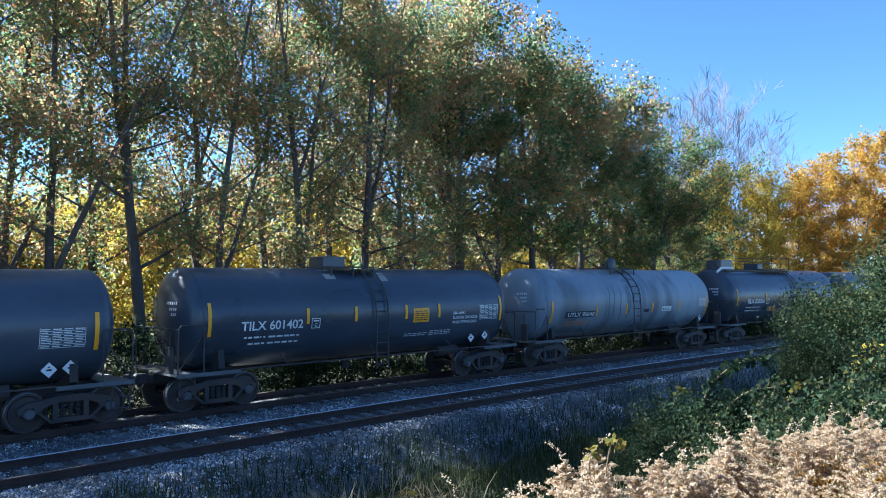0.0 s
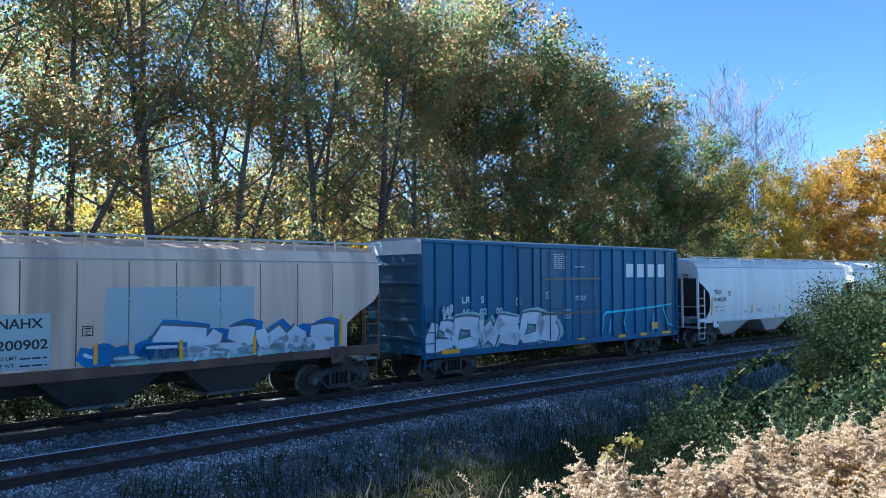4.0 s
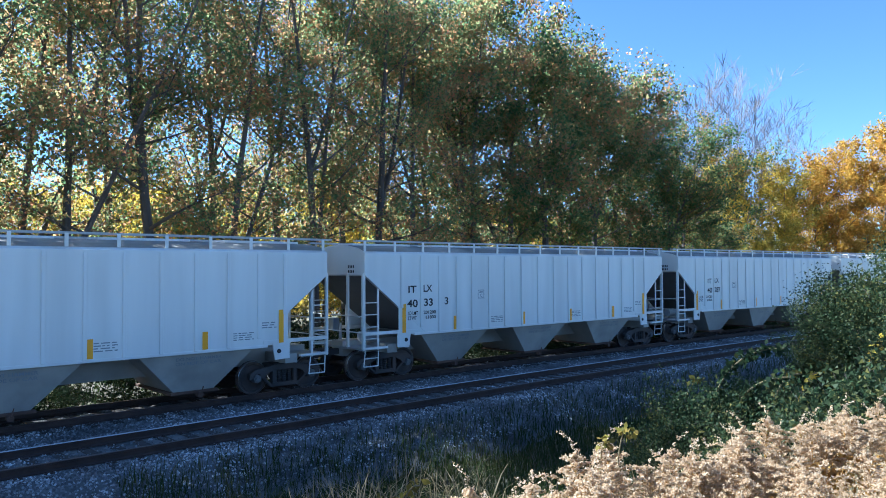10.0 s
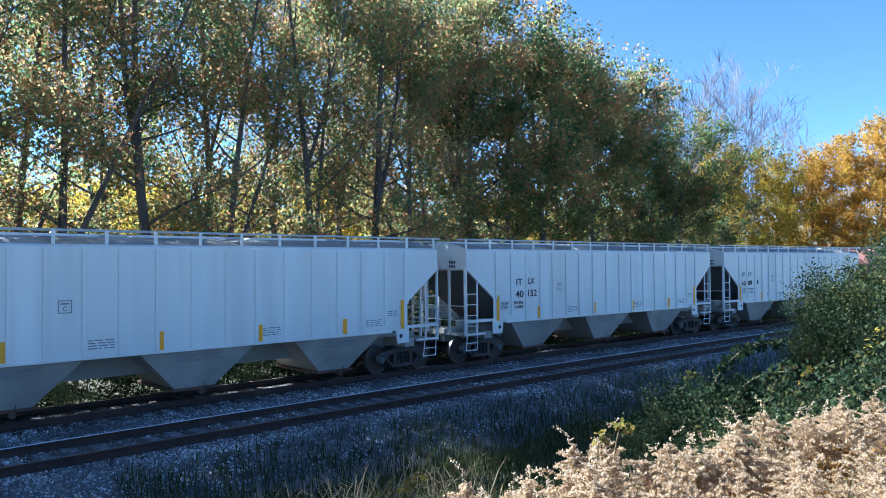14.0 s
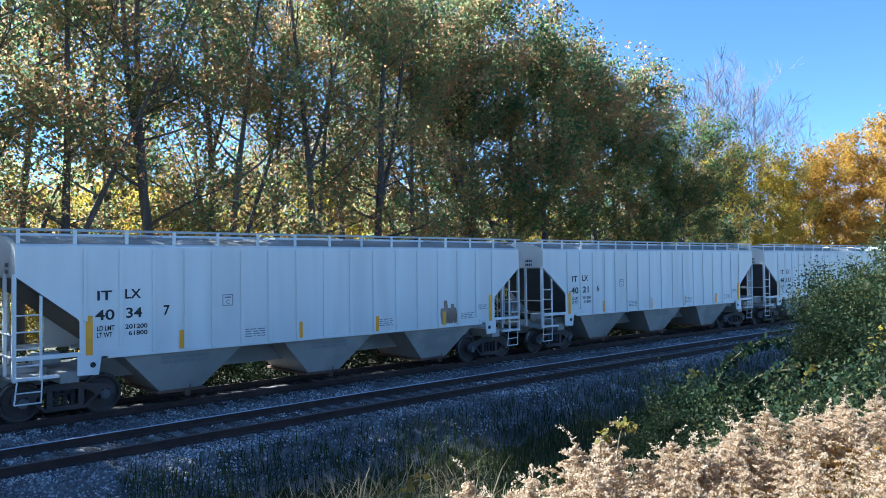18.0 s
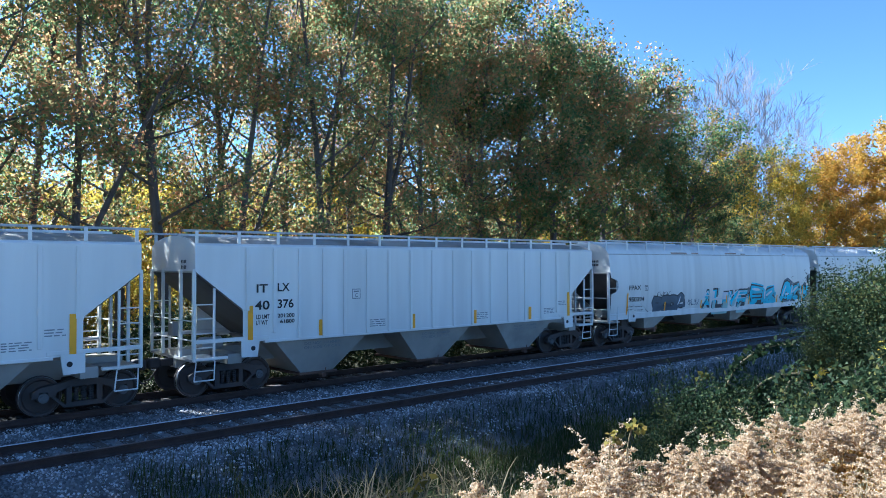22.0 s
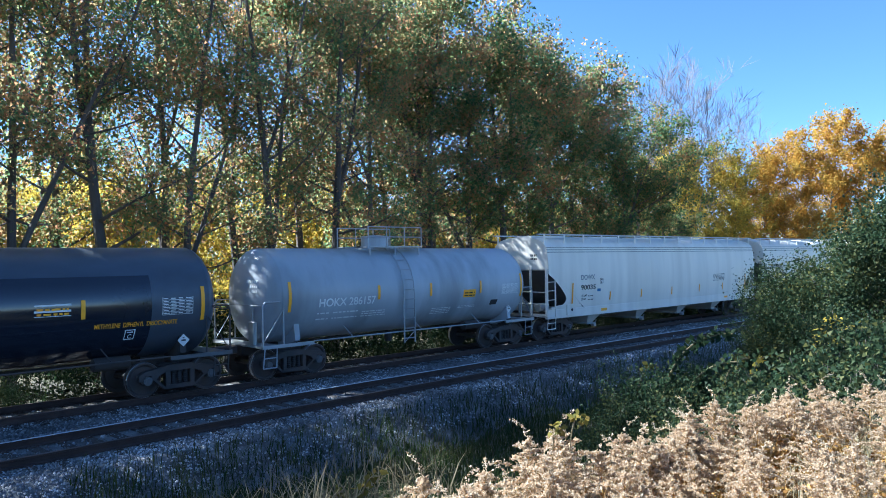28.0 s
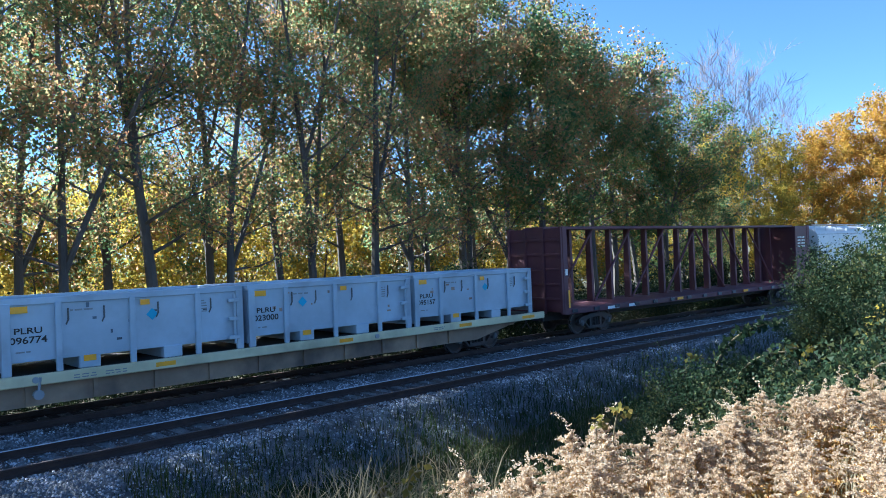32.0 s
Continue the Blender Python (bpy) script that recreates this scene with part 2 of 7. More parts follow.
def build_track():
    bm = bmesh.new()
    strip(bm, BED, S_LONG)
    tagged(new("ballast_bed", finish("ballast_bed", bm, M["ballast"])), "grey crushed stone ballast under two tracks", "ballast", kind="structure")
    for name, c in (("track_near", NEAR), ("track_far", FAR)):
        track = thing(name, "steel railway track on dark wooden ties", "railway track", kind="structure")
        for d in (-0.753, 0.753):
            bm = bmesh.new()
            o = c + d
            strip(bm, [(o - 0.075, -0.17), (o - 0.075, -0.155), (o - 0.012, -0.13), (o - 0.012, -0.045), (o - 0.036, -0.035), (o - 0.036, -0.008)], S_LONG)
            strip(bm, [(o + 0.036, -0.008), (o + 0.036, -0.035), (o + 0.012, -0.045), (o + 0.012, -0.13), (o + 0.075, -0.155), (o + 0.075, -0.17)], S_LONG)
            rail = part("rail", bm, M["rail_side"], track, "rust-brown steel rail")
            bm = bmesh.new()
            strip(bm, [(o - 0.036, -0.008), (o - 0.028, 0), (o + 0.028, 0), (o + 0.036, -0.008)], S_LONG)
            bright = c == NEAR and d > 0
            part("rail_head", bm, M["rail_head" if bright else "rail_dull"], rail, "polished running surface" if bright else "dull brown running surface")


build_track()


# ---- trees ----
def tube(verts, faces, pts, radii, n=6):
    base = len(verts)
    for i, (p, r) in enumerate(zip(pts, radii)):
        w = (pts[min(i + 1, len(pts) - 1)] - pts[max(i - 1, 0)]).normalized()
        u = w.cross(Vector((1, 0.2, 0)) if abs(w.x) < 0.8 else Vector((0, 1, 0))).normalized()
        v = w.cross(u)
        for k in range(n):
            a = k * math.tau / n
            verts.append(p + (u * math.cos(a) + v * math.sin(a)) * r)
    for i in range(len(pts) - 1):
        for k in range(n):
            a, b = base + i * n + k, base + i * n + (k + 1) % n
            faces.append((a, b, b + n, a + n))


def wander(rng, start, way, length, steps, bend, rise=0.0):
    pts, w = [Vector(start)], Vector(way).normalized()
    for _ in range(steps):
        w = (w + Vector((rng.uniform(-bend, bend), rng.uniform(-bend, bend), rng.uniform(-bend, bend) + rise))).normalized()
        pts.append(pts[-1] + w * (length / steps))
    return pts


def leaf_quads(rng, centres, spreads, per, size, far=False):
    """Pointed leaves strewn round the centres; those of far crowns have three corners."""
    c = np.repeat(np.asarray(centres), per, axis=0)
    s = np.repeat(np.asarray(spreads), per)[:, None]
    n = len(c)
    p = c + rng.normal(0, 1, (n, 3)) * s * np.array([1, 1, 0.75])
    a = rng.normal(0, 1, (n, 3))
    a[:, 2] -= 0.4
    a /= np.linalg.norm(a, axis=1, keepdims=True)
    b = np.cross(a, rng.normal(0, 1, (n, 3)))
    b /= np.linalg.norm(b, axis=1, keepdims=True) + 1e-9
    nrm = np.cross(a, b)
    l = size * rng.uniform(0.6, 1.35, (n, 1))
    w = l * rng.uniform(0.28, 0.42, (n, 1))
    if far:
        return np.stack([p, p + a * l + b * w * 1.3, p + a * l * 0.8 - b * w * 1.3], axis=1)
    return np.stack([p, p + a * l * 0.5 + b * w + nrm * l * 0.08, p + a * l, p + a * l * 0.5 - b * w + nrm * l * 0.08], axis=1)


def make_tree(name, label, seed, height, crown_from, reach, trunk_r, leaf, leaves, leaf_size, bark="bark", limbs=16, lean=0.04, bare=False, twigs=3, group="trees beside the railway", loose=1.0, forks=0, full=0.8, wood=0.55):
    rng = random.Random(seed)
    nrng = np.random.default_rng(seed)
    tree = thing(name, label, "tree", "trees beside the railway")
    V, F = [], []
    trunk = wander(rng, (0, 0, -0.4), (rng.uniform(-lean, lean), rng.uniform(-lean, lean), 1), height * 0.92, 9, 0.05, 0.03)
    tr = [trunk_r * (1.25 if i == 0 else 1 - 0.1 * i) for i in range(10)]
    tube(V, F, trunk, tr, 8)
    stems = [(trunk, tr)]
    for _ in range(forks):
        i0 = rng.randint(2, 4)
        a = rng.uniform(0, 6.28)
        pts = wander(rng, trunk[i0], (0.42 * math.cos(a), 0.42 * math.sin(a), 1), height * (0.86 - 0.095 * i0), 9, 0.09, 0.05)
        radii = [tr[i0] * 0.72 * (1 - 0.095 * i) for i in range(10)]
        tube(V, F, pts, radii, 7)
        stems.append((pts, radii))
    ends, spreads = [trunk[-1], trunk[-2]], [0.7, 0.8]
    for i in range(limbs):
        f = crown_from + (0.97 - crown_from) * (i + rng.random()) / limbs
        line, tr = stems[i % len(stems)]
        k = f * 9 if line is trunk else max(1.0, (f - 0.25) * 11.5)
        i0 = min(8, int(k))
        p = line[i0].lerp(line[i0 + 1], min(1.0, k - i0))
        g = (f - crown_from) / (1 - crown_from)
        out = reach * (0.55 + 0.75 * math.sin(math.pi * min(1, 0.22 + 0.72 * g))) * rng.uniform(0.65, 1.15)
        a = i * 2.4 + rng.uniform(-0.5, 0.5)
        way = (math.cos(a), math.sin(a), 0.25 + 0.7 * g)
        pts = wander(rng, p, way, out, 5, 0.22, 0.06)
        r0 = tr[i0] * 0.42
        tube(V, F, pts, [r0 * (1 - 0.17 * j) for j in range(6)], 5)
        for j in (2, 3, 4, 5):
            ends.append(pts[j])
            spreads.append(0.30 + 0.06 * out)
            for _ in range(twigs if j > 2 else twigs - 1):
                w2 = (pts[j] - pts[j - 1]).normalized() + Vector((rng.uniform(-1, 1), rng.uniform(-1, 1), rng.uniform(-0.5, 0.8)))
                q = wander(rng, pts[j], w2, rng.uniform(0.5, 1.1) * (0.5 + 0.18 * out), 3, 0.25, 0.05)
                if bare or rng.random() < wood:
                    tube(V, F, q, [r0 * 0.3, r0 * 0.2, r0 * 0.12, 0.006], 3)
                ends += [q[3], q[2]]
                spreads += [0.36, 0.3]
                if bare:
                    for _ in range(3):
                        w3 = (q[3] - q[2]).normalized() + Vector((rng.uniform(-0.8, 0.8), rng.uniform(-0.8, 0.8), rng.uniform(0, 0.8)))
                        tube(V, F, wander(rng, q[rng.choice((1, 2, 3))], w3, rng.uniform(0.7, 1.6), 2, 0.3, 0.1), [0.018, 0.013, 0.007], 3)
    part("trunk", raw_mesh("trunk", V, F, M[bark]), None, tree, "bare branching trunk" if bare else "")
    if leaves:
        keep = [i for i in range(len(ends)) if rng.random() < (0.9 if loose == 1.0 else full)]
        per = max(1, leaves // len(keep))
        part("crown", quads_mesh("crown", leaf_quads(nrng, [ends[i] for i in keep], [spreads[i] * loose for i in keep], per, leaf_size, True), M[leaf]), None, tree)
    return tree


def plant(proto, x, y, rz=0.0, scale=1.0, sink=0.0, used=set()):
    """The first call moves the tree itself, later ones copy it."""
    m = pose(x, y, ground_z(x, y) - sink, 0, 0, rz) @ Matrix.Diagonal((scale, scale, scale, 1))
    if proto.name in used:
        c = copy_thing(proto, pose(x, y, ground_z(x, y) - sink, 0, 0, rz))
        c.scale = (scale,) * 3
        return c
    used.add(proto.name)
    proto.matrix_basis = m
    return proto


def build_woods():
    rng = random.Random(5)
    oak = "tall oak with browning green leaves and a dark trunk"
    oaks = [make_tree("oak_tree", oak, 10 + i, 20.2 + 1.2 * (i % 3), 0.22, 3.3, 0.19 + 0.02 * (i % 3), "leaf_oak", 18500, 0.127, limbs=32, twigs=4, loose=0.86, forks=1 + i % 2, full=0.8) for i in range(5)]
    greens = [make_tree("oak_tree", "tall oak still in dark green leaf", 30 + i, 17.0, 0.30, 3.8, 0.22, "leaf_green", 18000, 0.165, limbs=30, twigs=4, loose=0.88, forks=1) for i in range(2)]
    broad = make_tree("oak_tree", "broad oak with dark green and brown leaves", 34, 15.8, 0.13, 4.3, 0.26, "leaf_green", 24000, 0.165, limbs=36, twigs=4, forks=1, loose=0.85)
    # oaks left of x = 0 are unseen, added to shade the train
    x = -36.0
    i = 0
    while x < 30:
        plant(oaks[i % 5], x, 26.3 + rng.uniform(-0.9, 0.9), rng.uniform(0, 360), rng.uniform(0.94, 1.08) * (1.06 if 2 < x < 20 else 1.0))
        x += rng.uniform(2.8, 3.8)
        i += 1
    x = -32.0
    while x < 34:
        plant(oaks[(i * 3) % 5], x, 30.5 + rng.uniform(-1.4, 1.4), rng.uniform(0, 360), rng.uniform(0.92, 1.08) * (1.06 if 0 < x < 20 else 1.0))
        x += rng.uniform(3.3, 4.6)
        i += 1
    dense = make_tree("oak_tree", "broad dense oak turning olive and brown", 37, 17.5, 0.30, 4.0, 0.25, "leaf_oak", 22000, 0.16, limbs=36, twigs=4, forks=1, loose=0.88)
    for gx, gy, sc, p in ((29.0, 28.5, 1.16, dense), (32.0, 27.4, 1.16, greens[0]), (34.8, 27.2, 1.10, dense), (37.4, 27.6, 1.08, greens[1]), (39.8, 27.2, 1.02, dense), (42.6, 27.6, 1.02, greens[0]), (45.6, 27.6, 0.96, greens[1]), (48.6, 27.4, 0.95, broad), (52.0, 27.6, 0.79, broad), (55.5, 27.2, 0.55, broad), (59.0, 28.0, 0.43, greens[1])):
        plant(p, gx, gy, rng.uniform(0, 360), sc)
    # sunlit yellow woods behind the belt and along the line
    kinds = (("young maple in bright yellow leaf", "leaf_yellow"), ("young maple turning from green to brown", "leaf_oak"), ("young maple with clear yellow leaves", "leaf_yellow"))
    yel = [make_tree("maple_tree", kinds[k][0], 50 + k, 9.5, 0.06, 2.9, 0.10, kinds[k][1], 6500, 0.22, limbs=20, wood=0.15) for k in range(3)]
    x = -14.0
    while x < 80:
        plant(yel[i % 3], x, 35 + rng.uniform(-1.0, 5) + 0.05 * x, rng.uniform(0, 360), rng.uniform(0.6, 1.0))
        x += rng.uniform(1.5, 2.5)
        i += 1
    x = 2.0
    while x < 70:
        plant(yel[(i * 2) % 3], x, 46 + rng.uniform(-2, 5), rng.uniform(0, 360), rng.uniform(0.9, 1.25))
        x += rng.uniform(3.2, 5.0)
        i += 1
    org = [make_tree("maple_tree", "broad maple in golden orange leaf", 60 + k, 18.0, 0.03, 5.4, 0.20, "leaf_orange", 19000, 0.25, limbs=36, wood=0.3) for k in range(2)]
    far = [make_tree("poplar_tree", "tall thin tree with yellow leaves", 70 + k, 18.0, 0.04, 3.8, 0.16, "leaf_yellow", 12500, 0.25, limbs=30, wood=0.3) for k in range(2)]
    for fx, fy, sc, p in ((66, 34, 0.62, far[1]), (70, 35, 0.74, far[0]), (75, 36, 0.80, far[1]), (80, 36, 0.92, far[0]), (84, 33, 0.86, far[1]), (79, 31, 0.55, far[0]), (90, 32, 0.78, org[0]),
                          (95, 31, 0.98, org[1]), (101, 28, 1.10, org[0]), (107, 24, 1.06, org[1]), (113, 20, 1.0, org[0]), (88, 38, 0.95, far[0]), (118, 14, 1.0, org[1]), (126, 6, 1.0, org[0]),
                          (90, 26, 0.5, org[1]), (98, 22, 0.5, far[1]), (106, 18, 0.5, org[0]), (72, 30, 0.42, far[1]), (64, 31, 0.40, far[0]), (108, 33, 0.6, far[1]), (114, 28, 0.55, org[0]), (122, 24, 0.55, org[1]), (130, 17, 0.55, org[0]), (136, 8, 0.6, org[1]), (102, 36, 0.6, far[0]), (130, 30, 0.5, far[0]), (138, 22, 0.5, far[1])):
        plant(p, fx, fy, rng.uniform(0, 360), sc)
    bare = [make_tree("bare_tree", "tall leafless grey tree", 80 + k, 20.5, 0.28, 5.2, 0.22, "", 0, 0, "bark_pale", limbs=24, bare=True, twigs=4, forks=3) for k in range(2)]
    for bx, by, sc, k in ((77, 41, 1.22, 0), (82, 40.5, 1.28, 1), (87, 40, 1.18, 0), (101, 41, 1.18, 1), (108, 40.5, 1.05, 0), (122, 33, 1.0, 0)):
        plant(bare[k], bx, by, rng.uniform(0, 360), sc)
    # low brush along the far side of the line
    brush = [make_tree("bush", "tangled roadside bush with brown and green leaves", 90 + k, 2.6, 0.02, 1.5, 0.04, "leaf_bush", 2800, 0.13, limbs=12) for k in range(2)]
    for b in brush:
        tagged(b, category="bush", group="brush beyond the tracks")
    x = 2.0
    while x < 78:
        bx, by, _ = on_line(x, 24.3 + rng.uniform(-0.6, 1.0))
        plant(brush[i % 2], bx, by, rng.uniform(0, 360), rng.uniform(0.55, 1.15))
        x += rng.uniform(1.5, 2.6)
        i += 1
    x = 1.0
    while x < 62:
        bx, by, _ = on_line(x, 23.0 + rng.uniform(-0.2, 0.5))
        plant(brush[i % 2], bx, by, rng.uniform(0, 360), rng.uniform(0.28, 0.5))
        x += rng.uniform(0.9, 1.5)
        i += 1


build_woods()


# ---- near side: shrubs, weeds and dry grass ----
def polar(az, d):
    """A place from its bearing (degrees from the track's normal) and distance from the viewer."""
    return d * math.sin(radians(az)), d * math.cos(radians(az))


def build_shrubs():
    tall = make_tree("shrub", "tall dark green shrub with yellowing lower leaves", 101, 4.6, 0.03, 2.0, 0.06, "leaf_bush", 20000, 0.085, limbs=30, twigs=4, loose=0.72, forks=3, full=0.66)
    mid = make_tree("shrub", "leafy green shrub with arching stems and yellow tips", 102, 2.6, 0.02, 1.45, 0.03, "leaf_bush", 4300, 0.085, limbs=22, twigs=3, loose=0.5, forks=4, full=0.5)
    low = make_tree("shrub", "low weedy shrub with green and yellow leaves", 103, 1.5, 0.02, 1.0, 0.02, "leaf_bush", 1500, 0.08, limbs=14, twigs=2, loose=0.5, forks=3, full=0.7)
    for t in (tall, mid, low):
        tagged(t, category="shrub", group="shrubs beside the viewer")
    rng = random.Random(17)
    for az, d, sc in ((74.6, 18.0, 0.58), (76.8, 17.0, 0.62), (80, 16.5, 0.75), (73.0, 18.4, 0.54), (71.3, 18.8, 0.42), (70.0, 18.8, 0.30), (78, 21, 0.68), (84, 18, 0.8)):
        plant(tall, *polar(az, d), rng.uniform(0, 360), sc, 0.1)
    for az, d, sc in ((60.2, 10.6, 0.34), (61.8, 10.9, 0.42), (63.6, 11.2, 0.46), (65.4, 11.0, 0.42), (67.2, 11.4, 0.36), (69.2, 11.8, 0.34), (71.0, 12.4, 0.30), (73.5, 12.0, 0.38), (76.5, 11.5, 0.50), (72.5, 15.0, 0.32), (75.5, 14.5, 0.5)):
        plant(mid, *polar(az, d), rng.uniform(0, 360), sc, 0.05)
    for az, d, sc in ((60.5, 10.2, 0.30), (63.5, 9.8, 0.36), (66.5, 9.8, 0.5), (70, 9.6, 0.55), (73.5, 9.0, 0.65), (77, 8.8, 0.7), (57.5, 9.4, 0.22)):
        plant(low, *polar(az, d), rng.uniform(0, 360), sc, 0.03)


build_shrubs()


def make_vine():
    """An arching stem hung with pairs of leaves, and a big yellow-leaved weed."""
    rng, nr = random.Random(3), np.random.default_rng(3)
    for az, d, lean, h, leaf, size, n in ((63.2, 11.0, 1.25, 2.35, "leaf_bush", 0.075, 190), (64.6, 10.8, 1.0, 1.75, "leaf_bush", 0.07, 90), (67.5, 11.2, 0.5, 1.6, "leaf_olive", 0.07, 24), (61.5, 11.4, 0.4, 1.9, "leaf_olive", 0.07, 22), (73.6, 15.0, 0.6, 2.1, "leaf_yellow", 0.09, 70), (74.6, 14.6, 0.5, 1.8, "leaf_yellow", 0.09, 40), (69.5, 12.0, 0.3, 1.5, "leaf_yellow", 0.07, 22), (55.4, 4.45, 0.06, 1.56, "leaf_olive", 0.034, 18), (56.6, 4.55, 0.10, 1.60, "leaf_olive", 0.036, 22), (40.5, 10.2, 0.3, 1.0, "leaf_olive", 0.09, 26), (38.0, 11.0, 0.3, 0.8, "leaf_olive", 0.09, 16)):
        x, y = polar(az, d)
        z = ground_z(x, y)
        w = thing("weed", "arching weed with broad yellow-green leaves", "weed", "weeds beside the viewer")
        w.matrix_basis = pose(x, y, z)
        pts = [Vector((lean * 0.72 * f ** 2.2 * 0.72, -lean * f ** 2.2 * 0.69, h * math.sin(min(1.75, 1.35 * f + 0.25)) - h * 0.247)) for f in np.linspace(0, 1, 12)]
        V, F = [], []
        tube(V, F, pts, [0.012 if d > 6 else 0.004] * 12, 5)
        part("stem", raw_mesh("stem", V, F, M["straw"]), None, w)
        q = []
        for _ in range(n):
            k = rng.uniform(9 if d < 6 else 4.5, 10.99)
            q.append(pts[int(k)].lerp(pts[int(k) + 1], k % 1))
        part("foliage", quads_mesh("foliage", leaf_quads(nr, q, [size * 0.55] * n, 1, size * 1.3), M[leaf]), None, w)


make_vine()


def make_goldenrod(seed):
    """A withered goldenrod: stem, dry hanging leaves, a plume of arching feathery sprays."""
    rng, nr = random.Random(seed), np.random.default_rng(seed)
    h = rng.uniform(1.0, 1.15)
    g = thing("goldenrod", "withered goldenrod with a fluffy cream seed plume", "goldenrod", "dry goldenrod beside the viewer")
    V, F = [], []
    stem = wander(rng, (0, 0, -0.1), (rng.uniform(-0.12, 0.12), rng.uniform(-0.12, 0.12), 1), h, 7, 0.05, 0.05)
    tube(V, F, stem, [0.006 * (1 - 0.09 * i) for i in range(8)], 4)
    part("stem", raw_mesh("stem", V, F, M["leaf_dry"]), None, g)
    V, F = [], []
    fluff, lows = [], []
    top = stem[-1]
    for i in range(26):
        f = i / 26
        k = 5.1 + 1.9 * f ** 0.85
        i0 = min(6, int(k))
        p = stem[i0].lerp(stem[i0 + 1], k - i0)
        a = i * 2.4 + rng.uniform(-0.4, 0.4)
        l = (0.20 * (1 - f) ** 1.1 + 0.02) * rng.uniform(0.6, 1.25)
        spray = [p + Vector((math.cos(a), math.sin(a), 0)) * l * t + Vector((0, 0, 1)) * l * (1.25 * t - 0.85 * t * t) for t in (0, 0.25, 0.5, 0.75, 1.0)]
        tube(V, F, spray, [0.0025, 0.002, 0.002, 0.0015, 0.001], 3)
        for t in np.linspace(0.12, 1, int(10 + 26 * (1 - f))):
            j = min(3, int(t * 4))
            fluff.append(spray[j].lerp(spray[j + 1], t * 4 - j) + Vector((0, 0, 0.008)))
    for t in np.linspace(0, 1, 12):
        fluff.append(top + Vector((0.08 * t * t, 0.03 * t * t, 0.15 * t - 0.03 * t * t)))
    tagged(part("spray", raw_mesh("spray", V, F, M["leaf_dry"]), None, g), kind="stuff")
    part("plume", quads_mesh("plume", leaf_quads(nr, fluff, [0.0042] * len(fluff), 4, 0.0118, True), M["plume"]), None, g, "fluffy cream seed plume")
    for i in range(26):
        p = stem[rng.randint(1, 5)]
        lows.append(p)
    part("foliage", quads_mesh("foliage", leaf_quads(nr, lows, [0.03] * len(lows), 3, 0.055), M["leaf_dry"]), None, g, "shrivelled brown leaves")
    return g


def build_goldenrod():
    rng = random.Random(23)
    kinds = [make_goldenrod(200 + i) for i in range(6)]
    n = 0
    while n < 240:
        az, d = 44.6 + 36 * rng.random() ** 1.1, rng.uniform(2.2, 7.6)
        far_edge = lerp_table([(40, 3.2), (43, 3.7), (45, 4.0), (51, 4.3), (56, 4.75), (62, 5.0), (68, 5.8), (74, 6.6), (84, 7.4)], az)
        if n % 2:
            d = far_edge - 0.7 * rng.random()
        if d > far_edge or rng.random() > d / 5.5 + 0.25:
            continue
        x, y = polar(az, d)
        want = lerp_table([(44.5, 2.42), (48, 2.45), (51, 2.41), (54, 2.45), (55, 2.62), (57, 2.60), (58.5, 2.50), (62, 2.53), (65, 2.57), (70, 2.59), (74, 2.63), (84, 2.62)], az) + rng.uniform(-0.40, 0.07)
        sc = (want - ground_z(x, y)) / 1.12
        plant(kinds[n % 6], x, y, rng.uniform(0, 360), sc)
        n += 1


build_goldenrod()


def blades(name, label, spots, length, width, droop, material, seed, category="grass"):
    """Grass as one mass of bent blades."""
    nr = np.random.default_rng(seed)
    n = len(spots)
    p = np.array(spots)
    a = nr.uniform(0, math.tau, n)
    out = np.stack([np.cos(a), np.sin(a), np.zeros(n)], 1)
    side = np.stack([-np.sin(a), np.cos(a), np.zeros(n)], 1)
    l = length * nr.uniform(0.5, 1.3, (n, 1))
    w = width * nr.uniform(0.6, 1.2, (n, 1))
    dr = droop * nr.uniform(0.3, 1.2, (n, 1))
    up = np.array([[0, 0, 1.0]])
    rows = []
    for f, ww in ((0, 1), (0.4, 0.9), (0.75, 0.6), (1.0, 0.08)):
        c = p + up * l * (f - dr * 0.55 * f * f) + out * l * dr * f * f
        rows.append((c - side * w * ww * 0.5, c + side * w * ww * 0.5))
    q = [np.stack([a0, b0, b1, a1], 1) for (a0, b0), (a1, b1) in zip(rows, rows[1:])]
    me = quads_mesh(name, np.concatenate(q), M[material])
    return tagged(new(name, me), label, category, kind="stuff")


